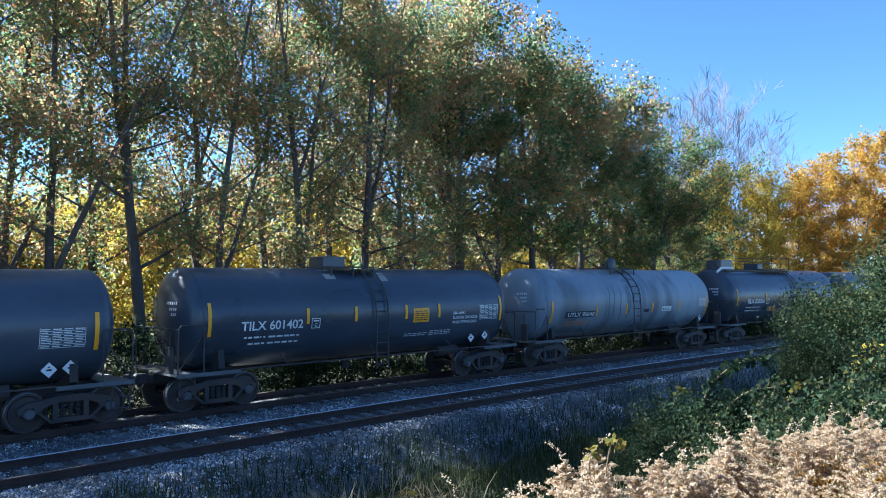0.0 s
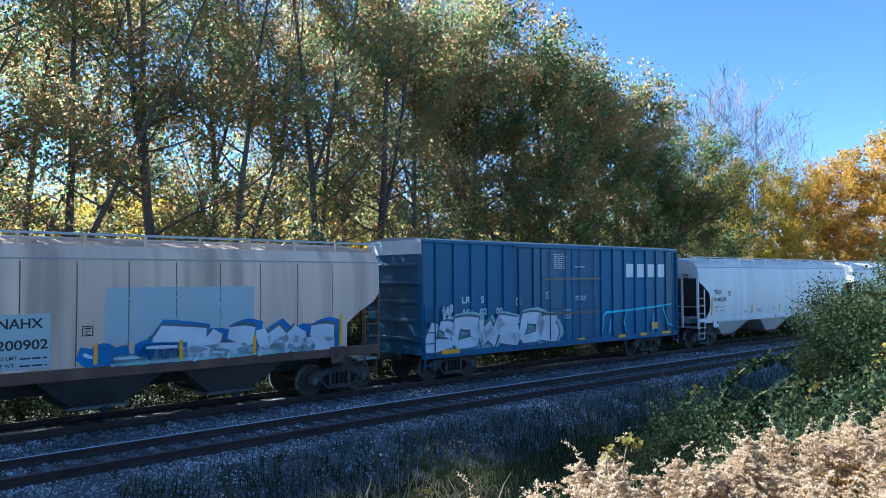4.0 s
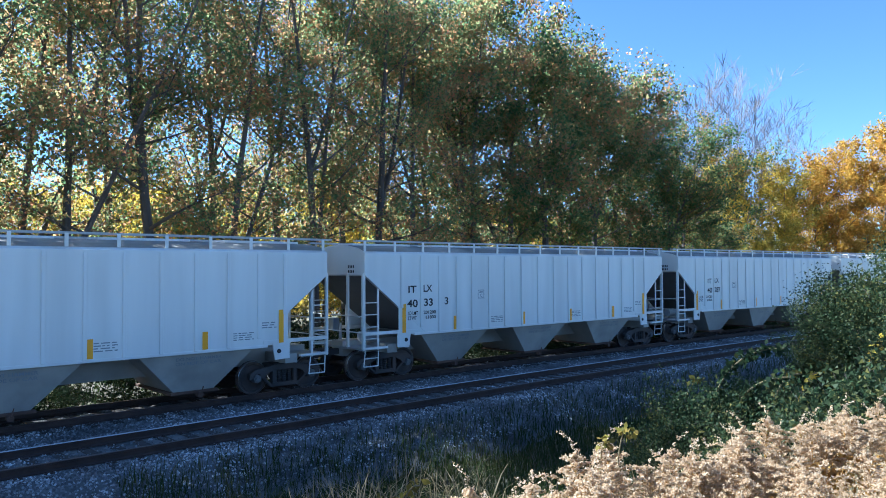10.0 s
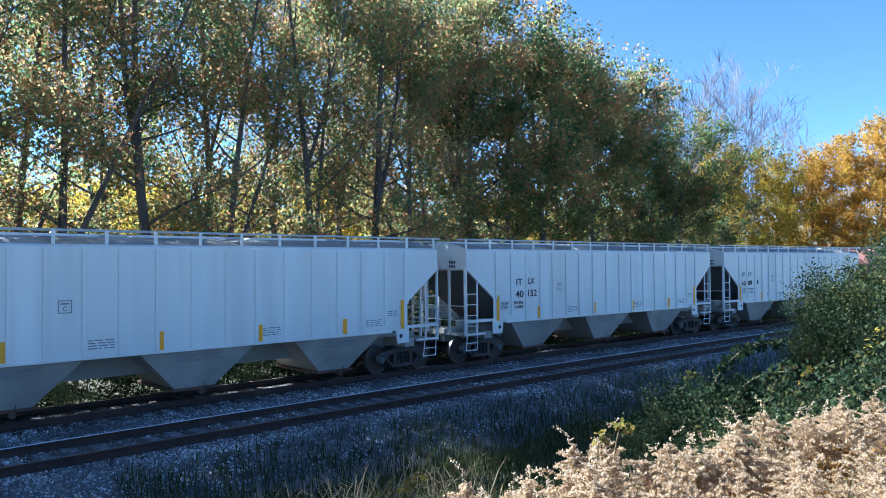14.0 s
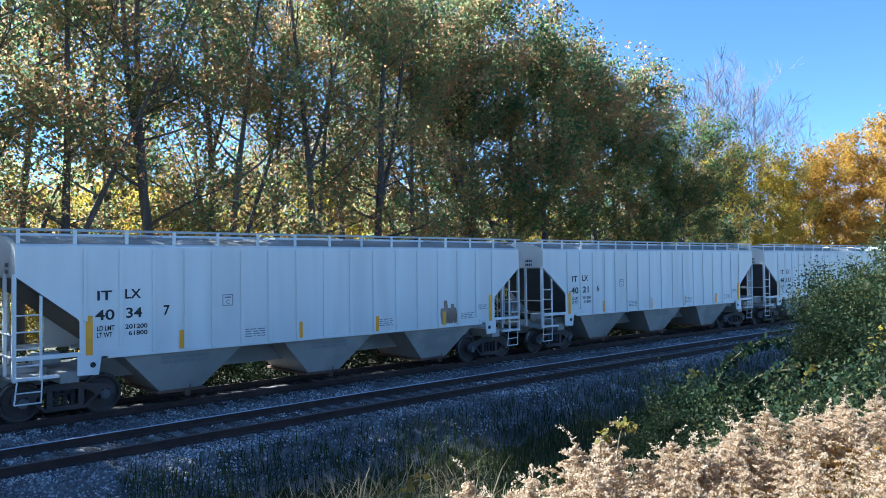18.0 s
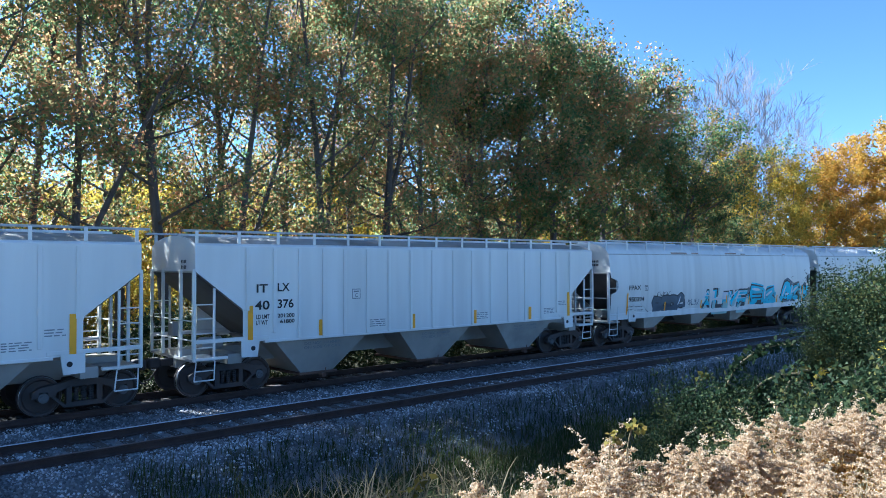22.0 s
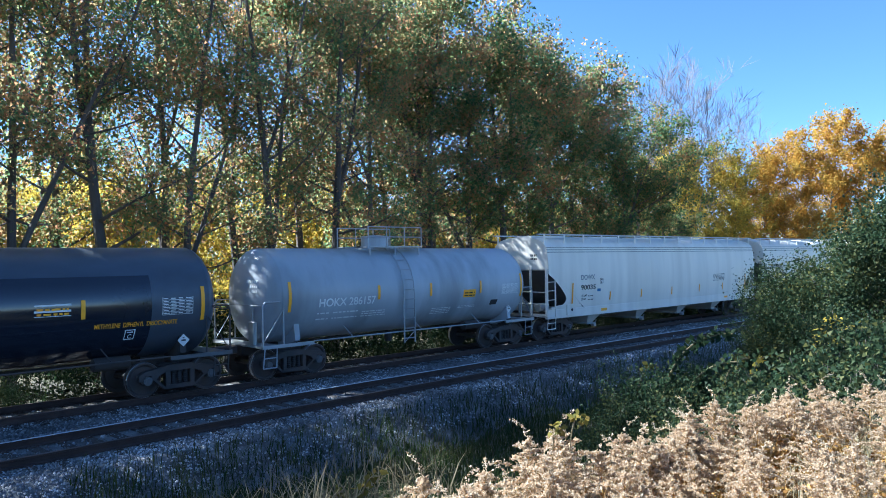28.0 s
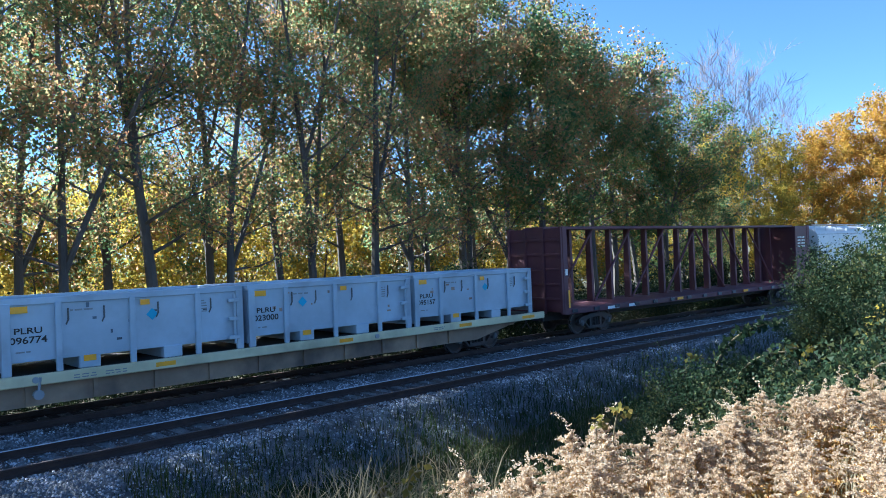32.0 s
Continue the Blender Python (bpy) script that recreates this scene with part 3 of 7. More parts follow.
def build_grass():
    rng = random.Random(31)
    spots = []
    while len(spots) < 34000:
        s, off = 3 + 50 * rng.random() ** 1.3, rng.uniform(4.0, 13.3)
        if off > 12.7 and rng.random() < 0.6:
            continue
        x, y, _ = on_line(s, off)
        spots.append((x, y, ground_z(x, y) - 0.03))
    for _ in range(15000):
        x, y, _h = on_line(5 + 48 * rng.random() ** 1.3, 13.7 - 3.0 * rng.random() ** 0.8)
        spots.append((x, y, max(ground_z(x, y), lerp_table(BED, off_line(x, y)[1])) - 0.03))
    blades("grass", "dark green and straw weeds on the bank", spots, 0.42, 0.018, 0.55, "grass", 1)
    spots = []
    for _ in range(26):
        az, d = rng.uniform(26, 47), rng.uniform(9.6, 12.3)
        for _ in range(rng.randint(14, 34)):
            x, y = polar(az + rng.gauss(0, 0.9), d + rng.gauss(0, 0.16))
            spots.append((x, y, ground_z(x, y) - 0.02))
    blades("dry_grass", "pale arching dead grass stalks", spots, 1.15, 0.021, 0.85, "straw", 2)
    spots = []
    while len(spots) < 9000:
        az, d = rng.uniform(35, 88), rng.uniform(1.2, 9)
        x, y = polar(az, d)
        spots.append((x, y, ground_z(x, y) - 0.02))
    blades("dry_grass", "straw-coloured undergrowth below the goldenrod", spots, 0.55, 0.010, 0.6, "straw", 3)
    spots = []
    while len(spots) < 14000:
        s, off = rng.uniform(2, 80), rng.uniform(22.6, 33)
        x, y, _ = on_line(s, off)
        spots.append((x, y, ground_z(x, y) - 0.03))
    blades("grass", "weeds and leaf litter under the trees", spots, 0.50, 0.03, 0.7, "grass", 4)


build_grass()


# ---- ties and ballast stones ----
def build_ties():
    rng = random.Random(41)
    for name, c, s1 in (("track_near", NEAR, 66.0), ("track_far", FAR, 56.0)):
        track = bpy.data.objects[name]
        meshes = []
        for k in range(4):
            bm = bmesh.new()
            box(bm, -0.115, 0.115, -1.30, 1.30, -0.36, -0.172, 0.012)
            for v in bm.verts:
                v.co += Vector((rng.uniform(-0.008, 0.008), rng.uniform(-0.03, 0.03), rng.uniform(-0.006, 0.004)))
            meshes.append(finish("tie", bm, M["tie"]))
        bm = bmesh.new()
        for d in (-0.753, 0.753):
            box(bm, -0.09, 0.09, d - 0.19, d + 0.19, -0.172, -0.158)
            for x, y in ((-0.05, d - 0.11), (0.05, d + 0.11), (0.05, d - 0.14)):
                box(bm, x - 0.012, x + 0.012, y - 0.012, y + 0.012, -0.16, -0.135)
        plates = finish("tie_plate", bm, M["rail_side"])
        s = 1.5
        while s < s1:
            x, y, h = on_line(s, c)
            m = pose(x, y, 0, 0, 0, math.degrees(h) + rng.uniform(-0.8, 0.8))
            t = part("tie", meshes[rng.randrange(4)], None, track)
            t.matrix_basis = m
            p = part("tie_plate", plates, None, t)
            s += 0.535 + rng.uniform(-0.015, 0.015)


build_ties()


def build_stones():
    """Loose ballast: angular stones strewn over the bed, more on the near shoulder."""
    nr = np.random.default_rng(7)
    n = 52000
    s = 2.5 + 62 * nr.random(n) ** 1.7
    zone = nr.random(n)
    off = np.where(zone < 0.50, nr.uniform(12.6, 14.75, n), np.where(zone < 0.58, nr.uniform(14.95, 16.3, n), np.where(zone < 0.92, nr.uniform(16.45, 18.85, n), nr.uniform(18.95, 22.2, n))))
    tab = BED
    c = np.array([(*on_line(float(a), float(b))[:2], lerp_table(tab, float(b))) for a, b in zip(s, off)])
    r = nr.uniform(0.016, 0.040, (n, 1, 1)) * (1 + 0.25 * (s > 30))[:, None, None]
    base = np.array([(1, 0, 0), (-0.5, 0.87, 0), (-0.5, -0.87, 0), (0.35, 0.3, 0.9), (-0.4, 0.1, 0.75), (0.1, -0.5, 0.8)])
    shape = base[None] * nr.uniform(0.65, 1.35, (n, 6, 3))
    a = nr.uniform(0, math.tau, n)
    rot = np.zeros((n, 3, 3))
    rot[:, 0, 0], rot[:, 0, 1], rot[:, 1, 0], rot[:, 1, 1], rot[:, 2, 2] = np.cos(a), -np.sin(a), np.sin(a), np.cos(a), 1
    v = np.einsum("nij,nkj->nki", rot, shape) * r + c[:, None, :]
    tri = np.array([(0, 1, 3), (1, 4, 3), (1, 2, 4), (2, 5, 4), (2, 0, 5), (0, 3, 5), (3, 4, 5)])
    f = (np.arange(n)[:, None, None] * 6 + tri[None]).reshape(-1, 3)
    me = bpy.data.meshes.new("ballast_stones")
    me.vertices.add(n * 6)
    me.vertices.foreach_set("co", v.astype(np.float32).ravel())
    me.loops.add(len(f) * 3)
    me.loops.foreach_set("vertex_index", f.astype(np.int32).ravel())
    me.polygons.add(len(f))
    me.polygons.foreach_set("loop_start", np.arange(0, len(f) * 3, 3, dtype=np.int32))
    me.update(calc_edges=True)
    me.materials.append(M["stones"])
    tagged(new("ballast_stones", me), "loose grey crushed stones of the track bed", "ballast", kind="stuff")


build_stones()


# ---- train: materials ----
M.update({
    "tank_black": mat("tank_black", (0.068, 0.080, 0.105), 0.32, vary=0.35, scale=0.7, dirt=(0.045, 0.045, 0.045), dirt_amount=0.35, stretch=(0.5, 1, 1)),
    "tank_gloss": mat("tank_gloss", (0.014, 0.017, 0.028), 0.12, vary=0.2, scale=0.6, coat=0.5),
    "tank_slate": mat("tank_slate", (0.25, 0.28, 0.32), 0.45, vary=0.2, scale=0.6, dirt=(0.04, 0.04, 0.045), dirt_amount=0.6, stretch=(1.6, 1, 0.3)),
    "tank_grey": mat("tank_grey", (0.42, 0.44, 0.47), 0.42, vary=0.10, scale=0.6, dirt=(0.14, 0.14, 0.14), dirt_amount=0.5, stretch=(1.4, 1, 0.35)),
    "paint_white": mat("paint_white", (0.81, 0.79, 0.745), 0.5, vary=0.05, scale=0.8, dirt=(0.46, 0.43, 0.38), dirt_amount=0.25, stretch=(2.2, 1, 0.22)),
    "paint_warm": mat("paint_warm", (0.83, 0.76, 0.66), 0.5, vary=0.06, scale=0.8, dirt=(0.48, 0.42, 0.34), dirt_amount=0.28, stretch=(2.2, 1, 0.22)),
    "paint_pale": mat("paint_pale", (0.73, 0.715, 0.68), 0.5, vary=0.05, scale=0.8, dirt=(0.40, 0.37, 0.32), dirt_amount=0.28, stretch=(3.0, 1, 0.2)),
    "paint_streaked": mat("paint_streaked", (0.72, 0.70, 0.66), 0.55, vary=0.06, scale=0.8, dirt=(0.36, 0.31, 0.25), dirt_amount=0.42, stretch=(20.0, 1, 1.0)),
    "roof_shaded": mat("roof_shaded", (0.36, 0.35, 0.33), 0.85, vary=0.2, scale=1.0, dirt=(0.16, 0.14, 0.12), dirt_amount=0.6),
    "hopper_pale": mat("hopper_pale", (0.56, 0.52, 0.45), 0.65, vary=0.15, scale=1.0, dirt=(0.24, 0.20, 0.16), dirt_amount=0.6),
    "hopper_grey": mat("hopper_grey", (0.40, 0.375, 0.33), 0.6, vary=0.15, scale=1.0, dirt=(0.20, 0.19, 0.17), dirt_amount=0.6),
    "belly_tan": mat("belly_tan", (0.38, 0.27, 0.18), 0.8, vary=0.25, scale=1.5, dirt=(0.06, 0.05, 0.05), dirt_amount=0.7),
    "tank_soot": mat("tank_soot", (0.028, 0.033, 0.043), 0.45, vary=0.3, scale=0.7, dirt=(0.05, 0.05, 0.05), dirt_amount=0.3, stretch=(0.5, 1, 1)),
    "rust_tan": mat("rust_tan", (0.38, 0.27, 0.20), 0.8, vary=0.35, scale=3.0, dirt=(0.22, 0.13, 0.09), dirt_amount=0.7, dirt_scale=2.0),
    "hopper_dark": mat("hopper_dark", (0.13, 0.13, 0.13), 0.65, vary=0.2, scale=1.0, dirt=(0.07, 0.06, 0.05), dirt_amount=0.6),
    "paint_beige": mat("paint_beige", (0.74, 0.53, 0.39), 0.6, vary=0.12, scale=0.8, dirt=(0.22, 0.16, 0.12), dirt_amount=0.6, stretch=(2.5, 1, 0.2)),
    "paint_brown": mat("paint_brown", (0.28, 0.125, 0.11), 0.6, vary=0.2, scale=0.8, dirt=(0.12, 0.06, 0.055), dirt_amount=0.6, stretch=(2, 1, 0.3)),
    "paint_maroon": mat("paint_maroon", (0.115, 0.038, 0.048), 0.6, vary=0.2, scale=0.8, dirt=(0.05, 0.03, 0.03), dirt_amount=0.5),
    "paint_blue": mat("paint_blue", (0.012, 0.11, 0.23), 0.5, vary=0.15, scale=0.8, dirt=(0.04, 0.07, 0.11), dirt_amount=0.5, stretch=(2.5, 1, 0.25)),
    "paint_green": mat("paint_green", (0.014, 0.15, 0.11), 0.5, vary=0.18, scale=0.9, dirt=(0.04, 0.08, 0.06), dirt_amount=0.4),
    "paint_cream": mat("paint_cream", (0.70, 0.63, 0.38), 0.6, vary=0.12, scale=1.0, dirt=(0.30, 0.25, 0.16), dirt_amount=0.6),
    "box_grey": mat("box_grey", (0.46, 0.53, 0.60), 0.6, vary=0.15, scale=1.2, dirt=(0.20, 0.21, 0.22), dirt_amount=0.6),
    "rust": mat("rust", (0.15, 0.085, 0.055), 0.85, vary=0.35, scale=2.0, bump=0.002, dirt=(0.05, 0.03, 0.025), dirt_amount=0.7),
    "under": mat("under", (0.045, 0.040, 0.038), 0.8, vary=0.35, scale=2.0, dirt=(0.08, 0.055, 0.04), dirt_amount=0.6),
    "iron": mat("iron", (0.065, 0.057, 0.054), 0.7, 0.1, vary=0.3, scale=3.0, dirt=(0.11, 0.07, 0.05), dirt_amount=0.6),
    "tread": mat("tread", (0.40, 0.40, 0.41), 0.3, 1.0, vary=0.1),
    "galv": mat("galv", (0.38, 0.39, 0.40), 0.5, 0.4, vary=0.15, scale=2.0),
    "stripe": mat("stripe", (1.0, 0.43, 0.012), 0.45, vary=0.1, scale=2.0, dirt=(0.5, 0.3, 0.05), dirt_amount=0.4, dirt_scale=3),
    "ink_white": mat("ink_white", (0.78, 0.78, 0.76), 0.55, vary=0.08, scale=3.0),
    "ink_black": mat("ink_black", (0.018, 0.018, 0.02), 0.55, vary=0.1, scale=3.0),
    "ink_grey": mat("ink_grey", (0.25, 0.26, 0.27), 0.6, vary=0.1, scale=3.0),
    "ink_orange": mat("ink_orange", (0.55, 0.24, 0.08), 0.6, vary=0.1, scale=3.0),
    "ink_red": mat("ink_red", (0.36, 0.03, 0.05), 0.6, vary=0.15, scale=3.0),
    "spray_cyan": mat("spray_cyan", (0.10, 0.56, 0.72), 0.55, vary=0.25, scale=2.0),
    "spray_blue": mat("spray_blue", (0.03, 0.17, 0.42), 0.55, vary=0.25, scale=2.0),
    "spray_white": mat("spray_white", (0.66, 0.68, 0.72), 0.55, vary=0.12, scale=2.0),
    "spray_black": mat("spray_black", (0.03, 0.035, 0.045), 0.55, vary=0.2, scale=2.0),
    "spray_slate": mat("spray_slate", (0.10, 0.13, 0.17), 0.55, vary=0.3, scale=2.0),
    "spray_mint": mat("spray_mint", (0.36, 0.52, 0.50), 0.55, vary=0.15, scale=2.0),
    "patch_pale": mat("patch_pale", (0.42, 0.49, 0.50), 0.6, vary=0.08, scale=1.0),
    "valve_blue": mat("valve_blue", (0.08, 0.40, 0.60), 0.5, vary=0.1),
    "log_wood": mat("log_wood", (0.80, 0.48, 0.27), 0.75, vary=0.28, scale=4.0, bump=0.006, dirt=(0.40, 0.22, 0.12), dirt_amount=0.6, dirt_scale=3.2, stretch=(0.28, 1, 1), random_tint=0.42),
    "log_end": mat("log_end", (0.40, 0.28, 0.19), 0.9, vary=0.3, scale=4.0),
    "strap": mat("strap", (0.42, 0.33, 0.22), 0.8, vary=0.1),
    "deck_wood": mat("deck_wood", (0.07, 0.06, 0.055), 0.9, vary=0.3, scale=2.0),
})


def sharp(ob, degrees=32):
    ob.data.shade_smooth()
    ob.data.set_sharp_from_angle(angle=radians(degrees))
    return ob


def plate(bm, pts, y0, y1):
    """A flat plate: a polygon in x and z, thick from y0 to y1."""
    a = [bm.verts.new((x, y0, z)) for x, z in pts]
    b = [bm.verts.new((x, y1, z)) for x, z in pts]
    bm.faces.new(a)
    bm.faces.new(b[::-1])
    for i in range(len(pts)):
        j = (i + 1) % len(pts)
        bm.faces.new((a[j], a[i], b[i], b[j]))


def disc(bm, x, z, y0, y1, r, n=16):
    plate(bm, [(x + r * math.cos(-i * math.tau / n), z + r * math.sin(-i * math.tau / n)) for i in range(n)], y0, y1)


# ---- running gear, one set of meshes for the whole train ----
def gear_meshes():
    g = {}
    bm = bmesh.new()
    box(bm, -0.22, 0.22, -0.95, 0.95, 0.50, 0.74, 0.03)
    box(bm, -0.30, 0.30, -0.40, 0.40, 0.70, 0.80, 0.02)
    g["bolster"] = finish("truck", bm, M["iron"])
    for side, name in ((-1, "frame_near"), (1, "frame_far")):
        bm = bmesh.new()
        a, b = (-1.08, -0.92) if side < 0 else (0.92, 1.08)
        plate(bm, [(-1.12, 0.60), (-1.12, 0.46), (-0.98, 0.46), (-0.98, 0.58), (-0.80, 0.58), (-0.80, 0.46), (-0.66, 0.46), (-0.60, 0.56),
                   (-0.34, 0.66), (0.34, 0.66), (0.60, 0.56), (0.66, 0.46), (0.80, 0.46), (0.80, 0.58), (0.98, 0.58), (0.98, 0.46), (1.12, 0.46), (1.12, 0.60),
                   (0.95, 0.70), (0.55, 0.76), (0.30, 0.82), (-0.30, 0.82), (-0.55, 0.76), (-0.95, 0.70)], a, b)
        for m in (-1, 1):
            plate(bm, [(m * 0.66, 0.47), (m * 0.74, 0.47), (m * 0.44, 0.19), (m * 0.34, 0.19)][::m], a, b)
            plate(bm, [(m * 0.28, 0.66), (m * 0.40, 0.68), (m * 0.40, 0.24), (m * 0.28, 0.24)][::m], a, b)
        plate(bm, [(-0.44, 0.19), (0.44, 0.19), (0.40, 0.30), (-0.40, 0.30)], a - 0.01, b + 0.01)
        g[name] = finish("side_frame", bm, M["iron"])
        bm = bmesh.new()
        loft(bm, [[((0.07 if k % 2 else 0.05) * math.cos(i * math.tau / 8), (0.07 if k % 2 else 0.05) * math.sin(i * math.tau / 8), 0.30 + 0.028 * k) for i in range(8)] for k in range(13)])
        g["spring"] = finish("spring", bm, M["under"])
    # a wheelset: dished wheels, flanges, axle, bearing caps with bolts
    bm = bmesh.new()
    for s in (-1, 1):
        rings = []
        outer = [(0.10, 0.845), (0.14, 0.80), (0.36, 0.775), (0.40, 0.825), (0.452, 0.825), (0.457, 0.72), (0.482, 0.705), (0.482, 0.69), (0.40, 0.69), (0.36, 0.735), (0.13, 0.70)]
        for r, y in outer:
            rings.append([(r * math.cos(k * math.tau / 28), s * y, r * math.sin(k * math.tau / 28)) for k in range(28)])
        loft(bm, rings, True, False)
    bar(bm, (0, -1.04, 0), (0, 1.04, 0), 0.085, 10)
    g["wheelset"] = finish("wheelset", bm, M["iron"])
    g["wheelset"].shade_smooth()
    g["wheelset"].set_sharp_from_angle(angle=radians(30))
    for s in (-1, 1):
        bm = bmesh.new()
        loft(bm, [[(r * math.cos(k * math.tau / 28), s * y, r * math.sin(k * math.tau / 28)) for k in range(28)] for r, y in ((0.4525, 0.829), (0.4605, 0.824), (0.4605, 0.722))], True, False)
        g["tread%d" % s] = finish("tread", bm, M["tread"])
    for s in (-1, 1):
        bm = bmesh.new()
        bar(bm, (0, s * 0.90, 0), (0, s * 1.10, 0), 0.115, 14)
        bar(bm, (0, s * 1.10, 0), (0, s * 1.125, 0), 0.085, 10)
        for k in range(3):
            c, d = 0.05 * math.cos(k * 2.094), 0.05 * math.sin(k * 2.094)
            box(bm, c - 0.016, c + 0.016, s * 1.125 - 0.012, s * 1.125 + 0.014, d - 0.016, d + 0.016)
        g["bearing%d" % s] = finish("bearing", bm, M["hopper_dark"])
    # coupler with knuckle, seen from the side
    bm = bmesh.new()
    box(bm, 0, 0.52, -0.09, 0.09, 0.78, 0.98, 0.02)
    box(bm, 0.46, 0.80, -0.17, 0.15, 0.74, 1.02, 0.05)
    bar(bm, (0.30, -0.22, 0.86), (0.62, -0.26, 0.42), 0.022, 6)
    bar(bm, (0.62, -0.26, 0.42), (0.80, -0.20, 0.40), 0.022, 6)
    g["coupler"] = finish("coupler", bm, M["under"])
    return g


GEAR = gear_meshes()
CARS, AXLES = [], []


def rolling_stock(name, label, category, centre, half, truck_at, end=None, group="cars of the freight train"):
    """An Empty on the rails with two trucks and couplers. half: half the body's length; end: where the coupler starts."""
    car = thing(name, label, category, group)
    CARS.append((car, centre))
    for side in (-1, 1):
        tr = part("truck", GEAR["bolster"], None, car)
        tr.matrix_basis = pose(side * truck_at, 0, 0)
        for n in ("frame_near", "frame_far"):
            part("side_frame", GEAR[n], None, tr)
        for x in (-0.17, 0, 0.17):
            for y in (-1.0, 1.0):
                sp = part("spring", GEAR["spring"], None, tr)
                sp.matrix_basis = pose(x, y, 0)
        for a in (-0.89, 0.89):
            for n, nm in (("wheelset", "wheelset"), ("tread-1", "wheel_tread"), ("tread1", "wheel_tread"), ("bearing-1", "axle_bearing"), ("bearing1", "axle_bearing")):
                ws = part(nm, GEAR[n], None, tr)
                ws.matrix_basis = pose(a, 0, 0.457)
                AXLES.append((ws, centre, side * truck_at + a, a))
        e = half - 0.35 if end is None else end
        cp = part("coupler", GEAR["coupler"], None, car)
        cp.matrix_basis = pose(side * e, 0, 0, 0, 0, 0 if side > 0 else 180)
    return car


def copy_car(car, centre):
    """A second car of the same make further down the train."""
    old = next(u for o, u in CARS if o == car)
    c = copy_thing(car, pose(0, 0, 0))
    CARS.append((c, centre))
    for tr in c.children:
        if tr.name.startswith("truck"):
            for w in tr.children:
                if w.name.startswith(("wheelset", "wheel_tread", "axle_bearing")):
                    AXLES.append((w, centre, tr.matrix_basis.translation.x + w.matrix_basis.translation.x, w.matrix_basis.translation.x))
    return c


# ---- markings that follow a car's side ----
def flat(y):
    return lambda z: y


def round_side(r, zc):
    return lambda z: -math.sqrt(max(0.0, r * r - (z - zc) ** 2))


def table_side(profile):
    pts = sorted((z, -y) for y, z in profile)
    return lambda z: lerp_table(pts, z)


def patch(bm, x0, x1, z0, z1, surf, lift=0.006, lean=0.0):
    n = max(1, int((z1 - z0) / 0.12))
    rows = []
    for i in range(n + 1):
        z = z0 + (z1 - z0) * i / n
        d = lean * i / n
        rows.append([bm.verts.new((x + d, surf(z) - lift, z)) for x in (x0, x1)])
    for a, b in zip(rows, rows[1:]):
        bm.faces.new((a[0], a[1], b[1], b[0]))


def patches(name, parent, rects, surf, material, label="", lift=0.006):
    for r in rects:
        bm = bmesh.new()
        patch(bm, *r[:4], surf, lift)
        ob = part(name, bm, M[material], parent, label)
    return ob


def stripes(parent, xs, zc, h, surf, w=0.10, end_h=None):
    """Reflective strips, each one lifted off by hand; the first and last may be taller."""
    for i, x in enumerate(xs):
        hh = end_h if end_h and i in (0, len(xs) - 1) else h
        zz = zc if isinstance(zc, (int, float)) else zc[i]
        bm = bmesh.new()
        patch(bm, x - w / 2, x + w / 2, zz - hh / 2, zz + hh / 2, surf, 0.020)
        part("reflector_strip", bm, M["stripe"], parent, "amber reflective strip")


def lettering(parent, text, x0, x1, z0, z1, surf, material="ink_white", name="lettering", spread=1.0):
    """Built-in letters fitted into a rectangle on a car's side."""
    cu = bpy.data.curves.new("letters", "FONT")
    cu.body = text
    cu.space_character = spread
    cu.offset = 0.018
    ob = bpy.data.objects.new("letters", cu)
    me = bpy.data.meshes.new_from_object(ob)
    bpy.data.objects.remove(ob)
    bpy.data.curves.remove(cu)
    co = np.empty(len(me.vertices) * 3, dtype=np.float32)
    me.vertices.foreach_get("co", co)
    co = co.reshape(-1, 3)
    lo, hi = co.min(0), co.max(0)
    x = x0 + (co[:, 0] - lo[0]) / (hi[0] - lo[0]) * (x1 - x0)
    z = z0 + (co[:, 1] - lo[1]) / (hi[1] - lo[1]) * (z1 - z0)
    y = np.array([surf(float(v)) - 0.014 for v in z])
    me.vertices.foreach_set("co", np.stack([x, y, z], 1).astype(np.float32).ravel())
    me.update()
    me.materials.clear()
    me.materials.append(M[material])
    ob = part(name, me, None, parent, "stencilled reporting mark" if name == "lettering" else "")
    return tagged(ob, kind="stuff") if name == "stencil" else ob


def small_print(parent, blocks, surf, material, seed=1):
    """Blocks of writing too small to read: rows of short bars."""
    rng = random.Random(seed)
    bm = bmesh.new()
    for x0, x1, z0, z1, rows in blocks:
        step = (z1 - z0) / rows
        for r in range(rows):
            x = x0
            while x < x1 - 0.03:
                w = min(rng.uniform(0.05, 0.22), x1 - x)
                patch(bm, x, x + w, z0 + r * step, z0 + r * step + step * 0.42, surf, 0.009)
                x += w + rng.uniform(0.03, 0.06)
    return tagged(part("small_lettering", bm, M[material], parent), kind="stuff")


def ribbon(bm, pts, width, surf, lift):
    n = len(pts)
    rows = []
    for i, (x, z) in enumerate(pts):
        a, b = pts[max(0, i - 1)], pts[min(n - 1, i + 1)]
        dx, dz = b[0] - a[0], b[1] - a[1]
        l = math.hypot(dx, dz) or 1
        w = width * (0.75 + 0.5 * math.sin(math.pi * i / (n - 1)))
        ox, oz = -dz / l * w / 2, dx / l * w / 2
        rows.append([bm.verts.new((px, surf(pz) - lift, pz)) for px, pz in ((x + ox, z + oz), (x - ox, z - oz))])
    for a, b in zip(rows, rows[1:]):
        bm.faces.new((a[0], b[0], b[1], a[1]))


